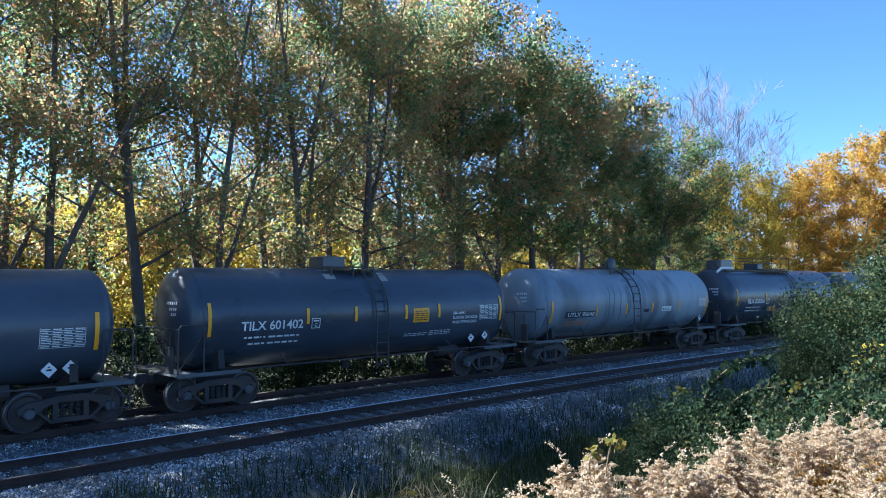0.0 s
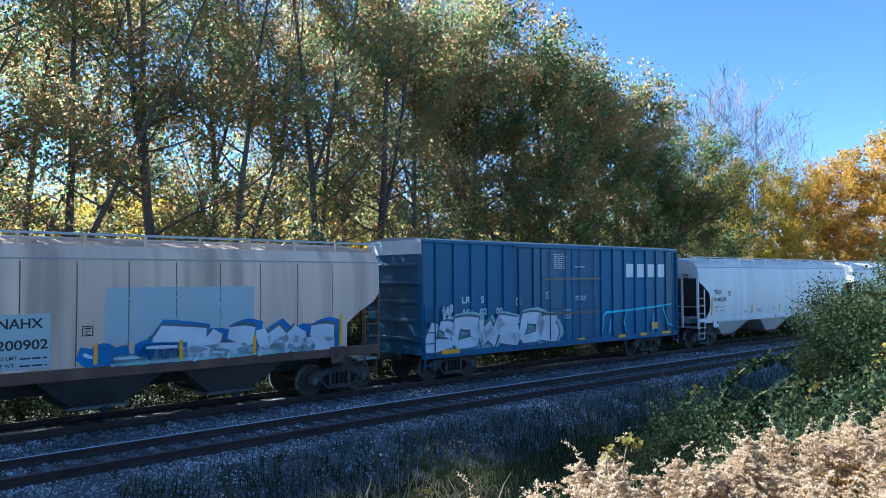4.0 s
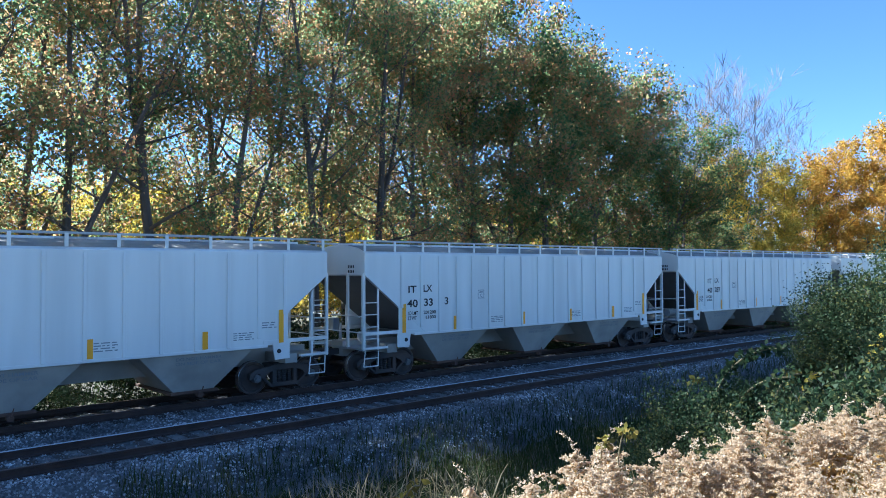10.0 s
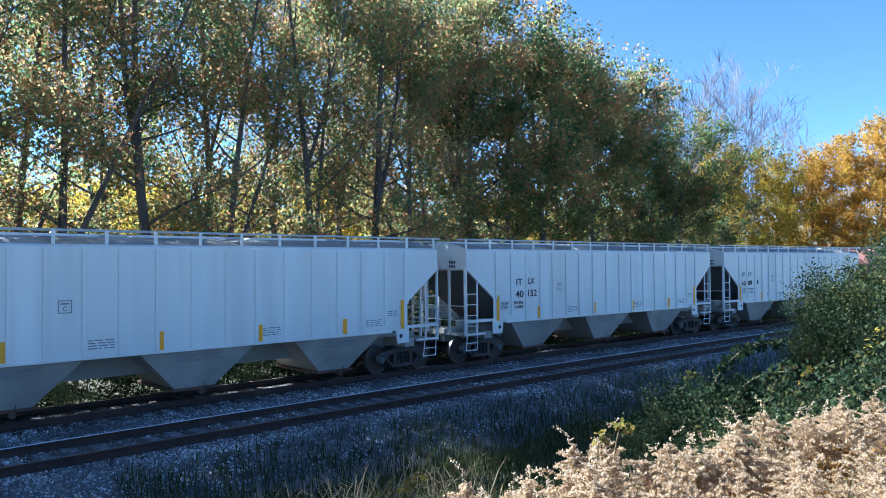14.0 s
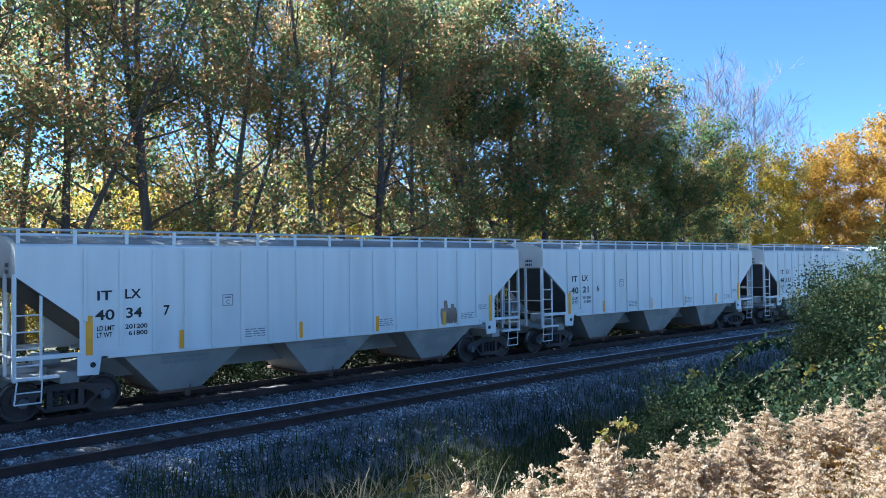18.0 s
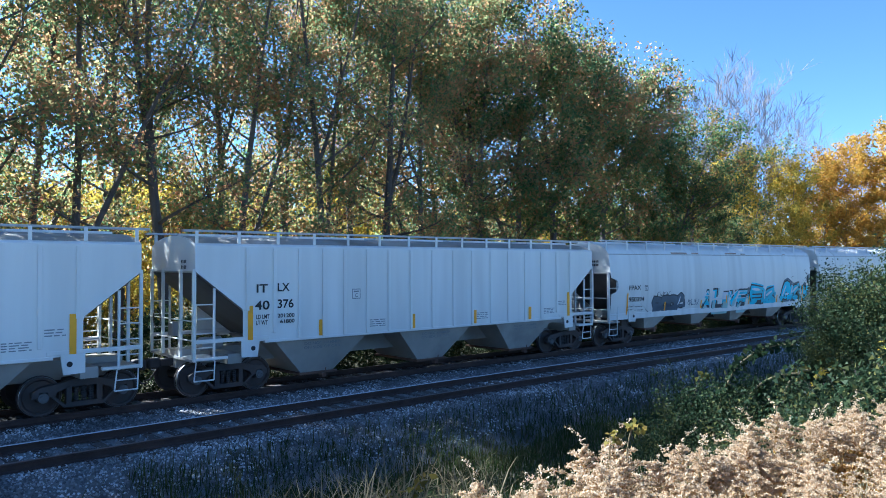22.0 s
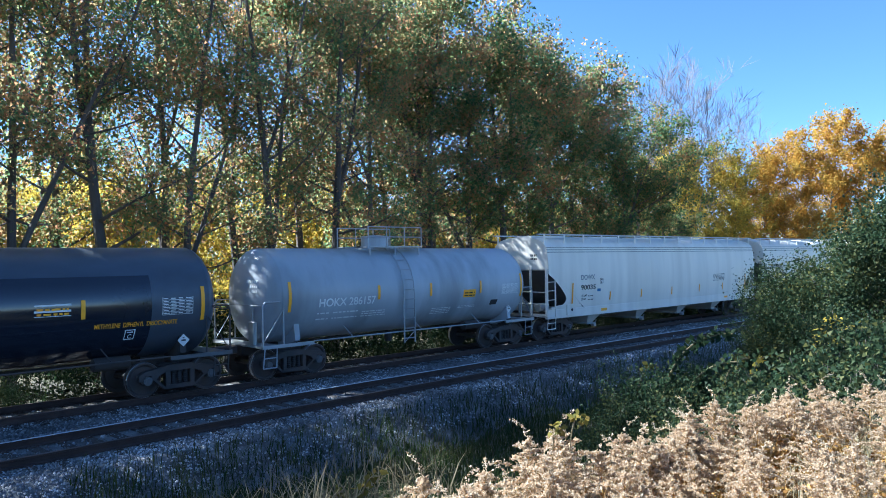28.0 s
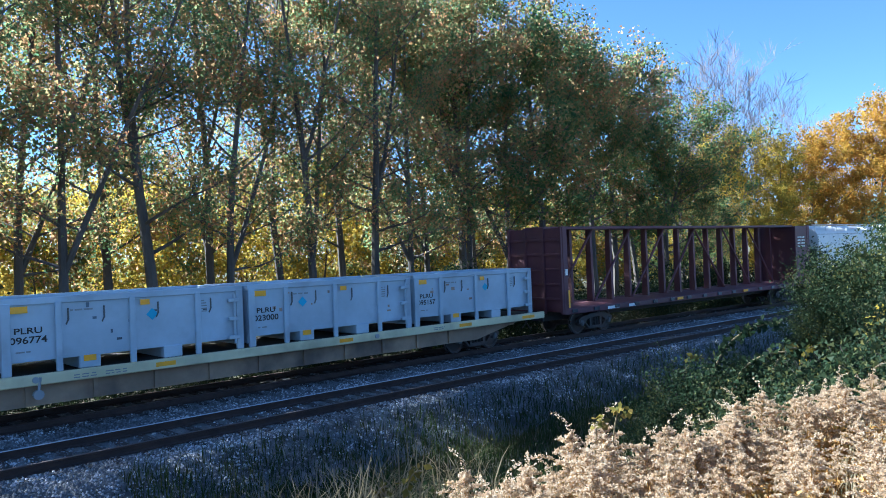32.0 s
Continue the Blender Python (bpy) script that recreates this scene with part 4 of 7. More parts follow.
def curl(rng, x0, x1, z0, z1, turns=5):
    """A bent stroke inside a rectangle."""
    pts = [(rng.uniform(x0, x1), rng.uniform(z0, z1)) for _ in range(turns)]
    pts = [(x0 + (x1 - x0) * rng.random(), z0)] + pts + [(x0 + (x1 - x0) * rng.random(), z1 - (z1 - z0) * 0.2 * rng.random())]
    out = []
    for i in range(len(pts) - 1):
        p0, p1, p2, p3 = pts[max(0, i - 1)], pts[i], pts[i + 1], pts[min(len(pts) - 1, i + 2)]
        for k in range(6):
            t = k / 6
            out.append(tuple(0.5 * (2 * b + (c - a) * t + (2 * a - 5 * b + 4 * c - d) * t * t + (3 * b - a - 3 * c + d) * t ** 3)
                             for a, b, c, d in zip(p0, p1, p2, p3)))
    return [(min(max(x, x0 - 0.1), x1 + 0.1), min(max(z, z0), z1)) for x, z in out]


def graffiti(parent, seed, x0, x1, z0, z1, surf, letters, fill, edge, shade=None, fat=0.24):
    """Sprayed block shapes: a backing cloud, dark outline, coloured body, lighter cuts."""
    rng = random.Random(seed)
    bms = {k: bmesh.new() for k in ("shade", "edge", "fill", "cut")}
    w = (x1 - x0) / letters
    shapes = ([[(0, 0), (0.05, 1), (0.95, 0.95), (1, 0.1), (0.1, 0)]], [[(0, 0), (0.35, 1), (0.65, 1), (1, 0)], [(0.2, 0.35), (0.85, 0.4)]],
              [[(0.1, 1), (0, 0), (1, 0.1)], [(0.35, 0.9), (0.9, 0.75), (0.75, 0.35)]], [[(0, 1), (0.3, 0.05), (0.5, 0.7), (0.75, 0), (1, 1)]],
              [[(0, 0), (0.1, 1)], [(0.95, 1), (0.15, 0.5), (1, 0)]], [[(1, 0.9), (0.05, 1), (0.1, 0.55), (0.9, 0.45), (0.9, 0), (0, 0.1)]])
    for i in range(letters):
        a, b = x0 + i * w + 0.04 * w, x0 + (i + 1) * w
        lo, hi = z0 + fat * 0.62, z1 - fat * 0.5 - rng.uniform(0, 0.12) * (z1 - z0)
        skew = rng.uniform(-0.12, 0.2) * w
        for st in shapes[rng.randrange(len(shapes))]:
            line = []
            for (xa, za), (xb, zb) in zip(st, st[1:]):
                for k in range(4):
                    f = k / 4
                    line.append((a + (xa + (xb - xa) * f) * (b - a) * 0.92 + skew * (za + (zb - za) * f) + 0.02 * math.sin(7 * f + i), lo + (za + (zb - za) * f) * (hi - lo)))
            line.append((a + st[-1][0] * (b - a) * 0.92 + skew * st[-1][1], lo + st[-1][1] * (hi - lo)))
            if shade:
                ribbon(bms["shade"], [(x + 0.09, max(z0 + fat, z - 0.05)) for x, z in line], fat * 2.0, surf, 0.007)
            ribbon(bms["edge"], line, fat * 1.38, surf, 0.010)
            ribbon(bms["fill"], line, fat, surf, 0.013)
            if rng.random() < 0.7:
                ribbon(bms["cut"], [(x + 0.02, z + 0.02) for x, z in line[1:5]], fat * 0.25, surf, 0.016)
    for k, m in (("shade", shade), ("edge", edge), ("fill", fill), ("cut", "spray_white")):
        if m:
            tagged(part("graffiti_" + k, bms[k], M[m], parent), kind="stuff")
        else:
            bms[k].free()


def sprayed_word(parent, text, x0, x1, z0, z1, surf, fill, edge, shade, fat=0.07, lean=0.15):
    """A sprayed word in fat letters: a drop shadow, a dark outline, the body and pale cuts, layer over layer."""
    for name, material, extra, lift, dx, dz in (("graffiti_shade", shade, fat * 1.9, 0.008, 0.07, -0.05), ("graffiti_edge", edge, fat * 1.5, 0.011, 0, 0),
                                                ("graffiti_fill", fill, fat * 0.65, 0.014, 0, 0), ("graffiti_cut", "spray_white", -0.012, 0.017, -0.02, 0.03)):
        bm = bmesh.new()
        widths = [0.55 if ch == "I" else 1.0 for ch in text]
        w = (x1 - x0) / sum(widths)
        for k, ch in enumerate(text):
            cu = bpy.data.curves.new("letters", "FONT")
            cu.body, cu.offset, cu.resolution_u = ch, max(-0.01, extra), 3
            ob = bpy.data.objects.new("letters", cu)
            me = bpy.data.meshes.new_from_object(ob)
            bpy.data.objects.remove(ob)
            bpy.data.curves.remove(cu)
            bump = 0.06 * math.sin(k * 2.3 + 1)
            tall = (z1 - z0) * (0.92 + 0.10 * math.sin(k * 1.7)) * (0.45 if name == "graffiti_cut" else 1.0)
            lo = min(v.co.x for v in me.vertices)
            span = max(v.co.x for v in me.vertices) - lo
            verts = []
            for v in me.vertices:
                f = v.co.y / 0.72
                z = z0 + bump + f * tall + dz + (0.5 * (z1 - z0) if name == "graffiti_cut" else 0.0)
                x = x0 + w * (sum(widths[:k]) + widths[k] * (0.02 + (v.co.x - lo) / span * 0.98)) + lean * f + dx + 0.05 * math.sin(4 * f + k)
                verts.append(bm.verts.new((x, surf(z) - lift, z)))
            for p in me.polygons:
                bm.faces.new([verts[i] for i in p.vertices])
            bpy.data.meshes.remove(me)
        tagged(part(name, bm, M[material], parent), kind="stuff")


def scrawl(parent, seed, x0, x1, z0, z1, surf, material, strokes=6, width=0.03):
    rng = random.Random(seed)
    bm = bmesh.new()
    w = (x1 - x0) / strokes
    for i in range(strokes):
        ribbon(bm, curl(rng, x0 + i * w - 0.1 * w, x0 + (i + 1) * w + 0.2 * w, z0, z1, 4), width, surf, 0.010)
    tagged(part("sprayed_tag", bm, M[material], parent), kind="stuff")


def diamond(parent, x, z, surf, r=0.17):
    bm = bmesh.new()
    y = surf(z + r) - 0.03
    v = [bm.verts.new((x + a, y, z + b)) for a, b in ((-r, 0), (0, -r), (r, 0), (0, r))]
    bm.faces.new(v)
    d = part("placard", bm, M["ink_white"], parent, "white diamond placard")
    bm = bmesh.new()
    patch(bm, x - 0.06, x + 0.06, z - 0.02, z + 0.02, flat(y), 0.004)
    patch(bm, x - 0.025, x + 0.025, z + 0.05, z + 0.08, flat(y), 0.004)
    part("placard_print", bm, M["ink_black"], d)


def table_label(parent, x0, x1, z0, z1, surf, material="ink_white"):
    """A test stencil: a ruled table in small print."""
    bm = bmesh.new()
    rng = random.Random(int(x0 * 100))
    rows = 6
    h = (z1 - z0) / rows
    for r in range(rows):
        patch(bm, x0, x1, z0 + r * h, z0 + r * h + 0.012, surf, 0.010)
        for c in range(4):
            a = x0 + (x1 - x0) * (0.03 + c * 0.245)
            patch(bm, a, a + (x1 - x0) * rng.uniform(0.14, 0.22), z0 + r * h + h * 0.42, z0 + r * h + h * 0.72, surf, 0.010)
    for c in (x0, x1 - 0.012):
        patch(bm, c, c + 0.012, z0, z1, surf, 0.010)
    part("test_stencil", bm, M[material], parent)


def frame_mark(parent, x, z, surf, material, s=0.15):
    """A small square outline with a letter."""
    bm = bmesh.new()
    t = 0.022
    for r in ((x - s, x + s, z - s, z - s + t), (x - s, x + s, z + s - t, z + s), (x - s, x - s + t, z - s, z + s), (x + s - t, x + s, z - s, z + s)):
        patch(bm, *r, surf, 0.010)
    patch(bm, x - s * 0.6, x + s * 0.6, z + s * 0.35, z + s * 0.6, surf, 0.010)
    part("plate_mark", bm, M[material], parent)
    lettering(parent, "C", x - 0.05, x + 0.05, z - 0.10, z + 0.01, surf, material, "plate_letter")


def ladder(parent, x0, x1, y, z0, z1, material, step=0.36, name="ladder", r=0.022):
    bm = bmesh.new()
    for x in (x0, x1):
        bar(bm, (x, y, z0), (x, y, z1), r, 6)
    z = z0 + 0.12
    while z < z1 - 0.05:
        bar(bm, (x0, y, z), (x1, y, z), r * 0.7, 5)
        z += step
    return part(name, bm, M[material], parent)


def stirrup(parent, x0, x1, y, z0, z1, material):
    bm = bmesh.new()
    d = 0.06
    bar(bm, (x0, y, z1), (x0 - d, y, z0), 0.018, 5)
    bar(bm, (x1, y, z1), (x1 - d * 0.3, y, z0), 0.018, 5)
    bar(bm, (x0 - d, y, z0), (x1 - d * 0.3, y, z0), 0.02, 5)
    bar(bm, (x0 - d * 0.5, y, (z0 + z1) / 2), (x1 - d * 0.15, y, (z0 + z1) / 2), 0.016, 5)
    part("step", bm, M[material], parent)


# ---- tank cars ----
def tank_car(label, centre, hs, paint, r=1.45, zc=2.46, ladder_at=(0.0, 0.45), platform=(-1.5, 0.35), dome=(-1.45, -0.6), dome_shape="box", pipe="galv", rail=False,
             strips=(), strip_z=2.44, strip_h=0.46, end_h=0.9, gloss=None, seams=()):
    """A tank on stub sills. hs: half the distance between the outermost strips."""
    seam = hs + 0.16
    car = rolling_stock("tank_car", label, "tank car", centre, seam + 0.9, hs - 0.45, end=seam + 0.45)
    surf = round_side(r, zc)
    bm = bmesh.new()
    prof = [(-seam - 0.54 * math.sin(a), r * math.cos(a)) for a in [math.pi / 2 * k / 9 for k in range(9, -1, -1)]]
    prof[0] = (-seam - 0.54, 0.03)
    prof += [(x, r) for x in np.linspace(-seam, seam, 15)[1:-1]]
    prof += [(-x, q) for x, q in prof[:10][::-1]]
    n = 48
    loft(bm, [[(x, q * math.cos(k * math.tau / n), zc + q * math.sin(k * math.tau / n)) for k in range(n)] for x, q in prof])
    shell = sharp(part("tank_shell", bm, M[paint], car), 40)
    for x in (-seam, seam) + tuple(seams):
        bm = bmesh.new()
        loft(bm, [[(x + d, (r + 0.008) * math.cos(k * math.tau / n), zc + (r + 0.008) * math.sin(k * math.tau / n)) for k in range(n)] for d in (-0.02, 0.02)], True, False)
        part("weld_seam", bm, M[paint], shell)
    if gloss:
        bm = bmesh.new()
        g0, g1 = gloss
        ks = [math.radians(a) for a in range(150, 271, 5)]
        loft(bm, [[(x, (r + 0.006) * math.cos(k), zc + (r + 0.006) * math.sin(k)) for k in ks] for x in np.linspace(g0, g1, 5)], False, False)
        part("repainted_band", bm, M["tank_gloss"], car, "glossy fresh black paint band").data.shade_smooth()
    for side in (-1, 1):
        bm = bmesh.new()
        box(bm, side * (hs - 1.2), side * (seam + 0.75), -0.32, 0.32, 0.74, 1.02)
        part("stub_sill", bm, M["under"], car)
        bm = bmesh.new()
        loft(bm, [[(side * (hs - 0.45) + d, y, z) for y, z in ((-1.15, 1.75), (-1.25, 1.12), (-0.5, 0.85), (0.5, 0.85), (1.25, 1.12), (1.15, 1.75))] for d in (-0.09, 0.09)])
        part("bolster_saddle", bm, M["under" if pipe != "galv" else paint], car)
        bm = bmesh.new()
        e = side * (seam + 0.72)
        box(bm, side * (seam + 0.05), e, -1.42, 1.42, 1.00, 1.05)
        box(bm, side * (hs - 0.9), e, -1.46, -1.40, 0.98, 1.08)
        box(bm, side * (hs - 0.9), e, 1.40, 1.46, 0.98, 1.08)
        part("end_platform", bm, M["hopper_dark" if pipe != "galv" else "galv"], car)
        for y in (-1.40, 1.40):
            bm = bmesh.new()
            x0, x1 = side * (seam - 0.02), side * (seam + 0.68)
            ring = [(x0, y, 1.05), (x0, y, 2.22), (x0 + side * 0.08, y, 2.32), (x1 - side * 0.08, y, 2.32), (x1, y, 2.22), (x1, y, 1.05)]
            for a, b in zip(ring, ring[1:]):
                bar(bm, a, b, 0.022, 6)
            bar(bm, (x0, y, 2.1), (x1, y * 0.98, 1.1), 0.015, 5)
            bar(bm, (side * (seam + 0.68), y, 2.22), (side * (seam + 0.68), 0, 2.22), 0.018, 5)
            part("end_handrail", bm, M["iron" if pipe != "galv" else "galv"], car)
        stirrup(car, side * (seam + 0.42) - 0.2, side * (seam + 0.42) + 0.2, -1.42, 0.42, 1.0, "iron" if pipe != "galv" else "galv")
    # long grab pipe low on the tank and its hangers
    for y in (-1.44, 1.44):
        bm = bmesh.new()
        bar(bm, (-hs + 0.9, y, 1.08), (hs - 0.9, y, 1.08), 0.024, 6)
        for x in np.linspace(-hs + 2.4, hs - 2.4, 3):
            bar(bm, (x, y, 1.08), (x - 0.16, y * 0.80, 1.42), 0.016, 5)
        part("grab_pipe", bm, M["galv" if pipe == "galv" else "iron"], car, "long grab pipe below the tank")
    # stencils on the near quarter of each tank's head
    bm = bmesh.new()
    for z, y0, y1 in ((0.42, -0.75, -0.30), (0.26, -0.75, -0.45), (0.12, -0.75, -0.50)):
        y = y0
        while y < y1:
            v = []
            for yy, zz in ((y, z), (y + 0.055, z), (y + 0.055, z + 0.075), (y, z + 0.075)):
                q = min(0.98, math.hypot(yy, zz) / r)
                v.append(bm.verts.new((-seam - 0.54 * math.sqrt(1 - q * q) - 0.012, yy, zc + zz)))
            bm.faces.new(v)
            y += 0.085
    tagged(part("head_stencil", bm, M["ink_white"], car), kind="stuff")
    # hand-brake stand on the end platform
    bm = bmesh.new()
    box(bm, -seam - 0.70, -seam - 0.58, -0.95, -0.62, 1.05, 1.75, 0.03)
    bar(bm, (-seam - 0.64, -0.78, 1.75), (-seam - 0.64, -0.78, 2.15), 0.03, 6)
    part("brake_stand", bm, M["iron" if pipe != "galv" else "galv"], car)
    a, b = ladder_at
    bm = bmesh.new()
    for x in (a, b):
        pts = [(x, -r - 0.10, 0.70), (x, -r - 0.10, 2.3)] + [(x, -(r + 0.09) * math.cos(t), zc + (r + 0.09) * math.sin(t)) for t in (0.2, 0.45, 0.7, 0.95, 1.2)]
        for p, q in zip(pts, pts[1:]):
            bar(bm, p, q, 0.024, 6)
    z = 0.85
    while z < 3.7:
        y = -r - 0.10 if z < 2.5 else -math.sqrt(max(0.05, (r + 0.09) ** 2 - (z - zc) ** 2))
        bar(bm, (a, y, z), (b, y, z), 0.018, 5)
        z += 0.33
    bar(bm, (a, -r - 0.1, 0.72), (b, -r - 0.1, 1.08), 0.014, 5)
    part("ladder", bm, M["iron" if pipe != "galv" else "galv"], car)
    p0, p1 = platform
    top = zc + r
    for y in (-1, 1):
        bm = bmesh.new()
        box(bm, p0, p1, *sorted((y * 0.85, y * 0.42)), top + 0.02, top + 0.06)
        for x in (p0 + 0.1, (p0 + p1) / 2, p1 - 0.1):
            bar(bm, (x, y * 0.8, top - 0.25), (x, y * 0.8, top + 0.02), 0.03, 5)
        part("top_platform", bm, M["iron" if pipe != "galv" else "galv"], car)
    d0, d1 = dome
    bm = bmesh.new()
    if dome_shape == "box":
        box(bm, d0, d1, -0.42, 0.42, top - 0.08, top + 0.36, 0.03)
        box(bm, d0 - 0.04, d1 + 0.04, -0.46, 0.46, top + 0.33, top + 0.38, 0.01)
    else:
        c, rr = (d0 + d1) / 2, (d1 - d0) / 2
        hgt = 0.42 if dome_shape == "drum" else 0.38
        loft(bm, [[(c + q * math.cos(k * math.tau / 20), q * math.sin(k * math.tau / 20), z) for k in range(20)]
                  for q, z in ((rr, top - 0.1), (rr, top + hgt - 0.05), (rr * 1.06, top + hgt - 0.03), (rr * 1.06, top + hgt), (rr * (0.3 if dome_shape == "drum" else 0.5), top + hgt + (0.04 if dome_shape == "drum" else 0.16)))])
    part("valve_housing", bm, M["tank_grey" if pipe == "galv" else "tank_black"], car)
    if rail:
        for y in (-0.85, 0.85):
            bm = bmesh.new()
            for x in np.linspace(p0, p1, 4):
                bar(bm, (x, y, top), (x, y, top + 0.72), 0.02, 5)
            for zz in (0.38, 0.72):
                bar(bm, (p0, y, top + zz), (p1, y, top + zz), 0.02, 5)
            part("top_railing", bm, M["galv" if pipe == "galv" else "iron"], car)
    # brake rigging and outlet below the tank
    bm = bmesh.new()
    bar(bm, (-0.3, 0, 1.1), (-0.3, 0, 0.62), 0.13, 10)
    part("bottom_outlet", bm, M["under"], car)
    bm = bmesh.new()
    bar(bm, (hs - 2.6, -0.75, 0.98), (hs - 1.7, -0.75, 0.98), 0.17, 12)
    part("brake_cylinder", bm, M["under"], car)
    bm = bmesh.new()
    box(bm, -hs + 0.5, hs - 0.5, 0.25, 0.33, 0.86, 0.94)
    part("brake_rod", bm, M["under"], car)
    stripes(car, strips, strip_z, strip_h, surf, 0.10, end_h)
    return car, surf


BLK = "black tank car with amber strips and white stencils"


def build_tanks():
    c, s = tank_car(BLK, 0.90, 5.70, "tank_black", r=1.38, zc=2.40, strips=(-5.7, -2.7, 2.6, 5.7), strip_z=2.30, pipe="iron")
    small_print(c, [(1.5, 3.6, 2.05, 2.30, 2)], s, "ink_orange", 2)
    table_label(c, 4.45, 5.45, 1.95, 2.42, s)
    diamond(c, 4.72, 1.44, s, 0.18)
    diamond(c, 5.18, 1.46, s, 0.18)

    c, s = tank_car("black tank car with white stencils and scuffed saddle plates", 15.17, 5.70, "tank_black", r=1.43, zc=2.43, strips=(-5.70, -2.65, -0.91, 1.13, 2.60, 5.70), pipe="iron", ladder_at=(-0.18, 0.30))
    lettering(c, "TILX 601402", -4.78, -2.81, 2.10, 2.36, s)
    small_print(c, [(-4.66, -4.0, 1.88, 2.0, 1), (-3.9, -2.9, 1.88, 2.0, 1), (-4.5, -4.0, 1.70, 1.82, 1), (-3.9, -2.9, 1.70, 1.82, 1), (1.2, 2.2, 1.62, 1.75, 2), (2.3, 3.3, 1.62, 1.80, 3)], s, "ink_white", 3)
    frame_mark(c, -2.37, 2.22, s, "ink_white")
    patches("notice", c, [(1.45, 2.15, 2.08, 2.55)], s, "stripe", "yellow notice panel")
    small_print(c, [(1.52, 2.08, 2.14, 2.50, 5)], s, "ink_black", 4)
    lettering(c, "SULFUR DIOXIDE", 3.27, 4.48, 2.12, 2.22, s)
    lettering(c, "INHALATION HAZARD", 3.27, 4.48, 1.96, 2.06, s)
    lettering(c, "SR-6841", 3.27, 3.85, 2.28, 2.38, s)
    table_label(c, 4.61, 5.55, 2.06, 2.60, s)
    diamond(c, 4.41, 1.40, s, 0.16)
    diamond(c, 5.08, 1.46, s, 0.16)
    patches("scuffed_plate", c, [(-1.68, -1.30, 3.52, 3.80), (0.35, 0.72, 3.45, 3.72)], s, "hopper_grey", "bare scuffed steel patch", 0.01)

    c, s = tank_car("slate-grey tank car streaked with black spills", 29.90, 6.10, "tank_slate", r=1.47, strips=(-5.98, -3.05, -0.85, 1.21, 3.52, 6.10), strip_z=2.17, ladder_at=(-0.47, 0.07),
                    platform=(-1.26, 0.79), dome=(-0.25, 0.22), dome_shape="round", pipe="iron", seams=(0.4,))
    patches("number_panel", c, [(-5.10, -3.12, 1.90, 2.16)], s, "ink_black", "black number panel")
    lettering(c, "UTLX 95648", -4.95, -3.18, 1.94, 2.12, s, "spray_white")
    small_print(c, [(-5.0, -3.4, 1.58, 1.80, 2)], s, "ink_orange", 5)
    patches("notice", c, [(2.05, 2.85, 1.98, 2.20)], s, "ink_white", "pale notice panel")
    small_print(c, [(2.1, 2.8, 2.02, 2.16, 2)], s, "ink_black", 6)
    patches("stencil_block", c, [(0.55, 0.95, 1.98, 2.12)], s, "ink_black")
    table_label(c, 5.36, 6.05, 2.12, 2.55, s)
    diamond(c, 5.75, 1.52, s, 0.14)
    rng = random.Random(8)
    bm = bmesh.new()
    for x in (-2.15, -1.8, -1.3):
        ribbon(bm, [(x + 0.05 * math.sin(k), 3.2 - 0.19 * k) for k in range(9)], 0.055, s, 0.008)
    for x in np.linspace(-5.9, 6.1, 120):
        l = rng.uniform(0.10, 0.50)
        ribbon(bm, [(x + 0.012 * k, 1.25 + l * k / 3) for k in range(4)], rng.uniform(0.015, 0.045), s, 0.008)
    for x in np.linspace(-0.75, 0.6, 9):
        l = rng.uniform(0.8, 2.2)
        ribbon(bm, [(x + 0.03 * math.sin(k * 2 + x), 3.75 - l * k / 6) for k in range(7)], rng.uniform(0.03, 0.08), s, 0.008)
    tagged(part("spill_streak", bm, M["spray_slate"], c, "dark spill streaks"), kind="stuff")

    c, s = tank_car("black tank car with a pipe and boxes on top", 45.30, 6.12, "tank_black", r=1.50, zc=2.48, strips=(-6.09, -2.92, -0.76, 2.66, 6.15), strip_z=2.48, ladder_at=(0.62, 1.06),
                    platform=(-1.9, 1.3), dome=(-1.71, -1.08), pipe="iron", rail=True, seams=(-0.35, 0.35))
    bm = bmesh.new()
    box(bm, -5.88, -4.60, -0.45, 0.45, 3.9, 4.52, 0.03)
    part("equipment_box", bm, M["tank_black"], c)
    bm = bmesh.new()
    bar(bm, (-6.5, -0.55, 3.85), (-5.9, -0.5, 4.08), 0.07, 8)
    bar(bm, (-5.9, -0.5, 4.08), (-4.7, -0.5, 4.08), 0.07, 8)
    part("white_pipe", bm, M["ink_white"], c, "white top pipe")
    bm = bmesh.new()
    bar(bm, (-6.0, -0.75, 3.92), (1.4, -0.75, 3.92), 0.06, 6)
    bar(bm, (-4.5, -0.6, 4.45), (-1.9, -0.6, 4.45), 0.02, 5)
    part("vapour_pipe", bm, M["iron"], c)
    lettering(c, "TILX 220266", -5.04, -3.08, 2.12, 2.36, s)
    small_print(c, [(-5.0, -4.4, 1.88, 2.0, 1), (-4.3, -3.4, 1.88, 2.0, 1), (-5.0, -4.4, 1.70, 1.82, 1), (-4.3, -3.4, 1.70, 1.82, 1), (1.55, 2.4, 1.6, 1.85, 4), (2.8, 4.1, 1.75, 1.9, 3), (4.3, 5.3, 1.75, 1.9, 3)], s, "ink_white", 7)
    small_print(c, [(2.8, 4.1, 2.08, 2.22, 1)], s, "ink_orange", 8)
    lettering(c, "DO NOT TORCH", 1.55, 2.4, 2.08, 2.18, s)
    frame_mark(c, -2.68, 2.22, s, "ink_white")
    patches("notice", c, [(-2.40, -1.60, 1.64, 1.90)], s, "ink_orange", "orange notice panel")
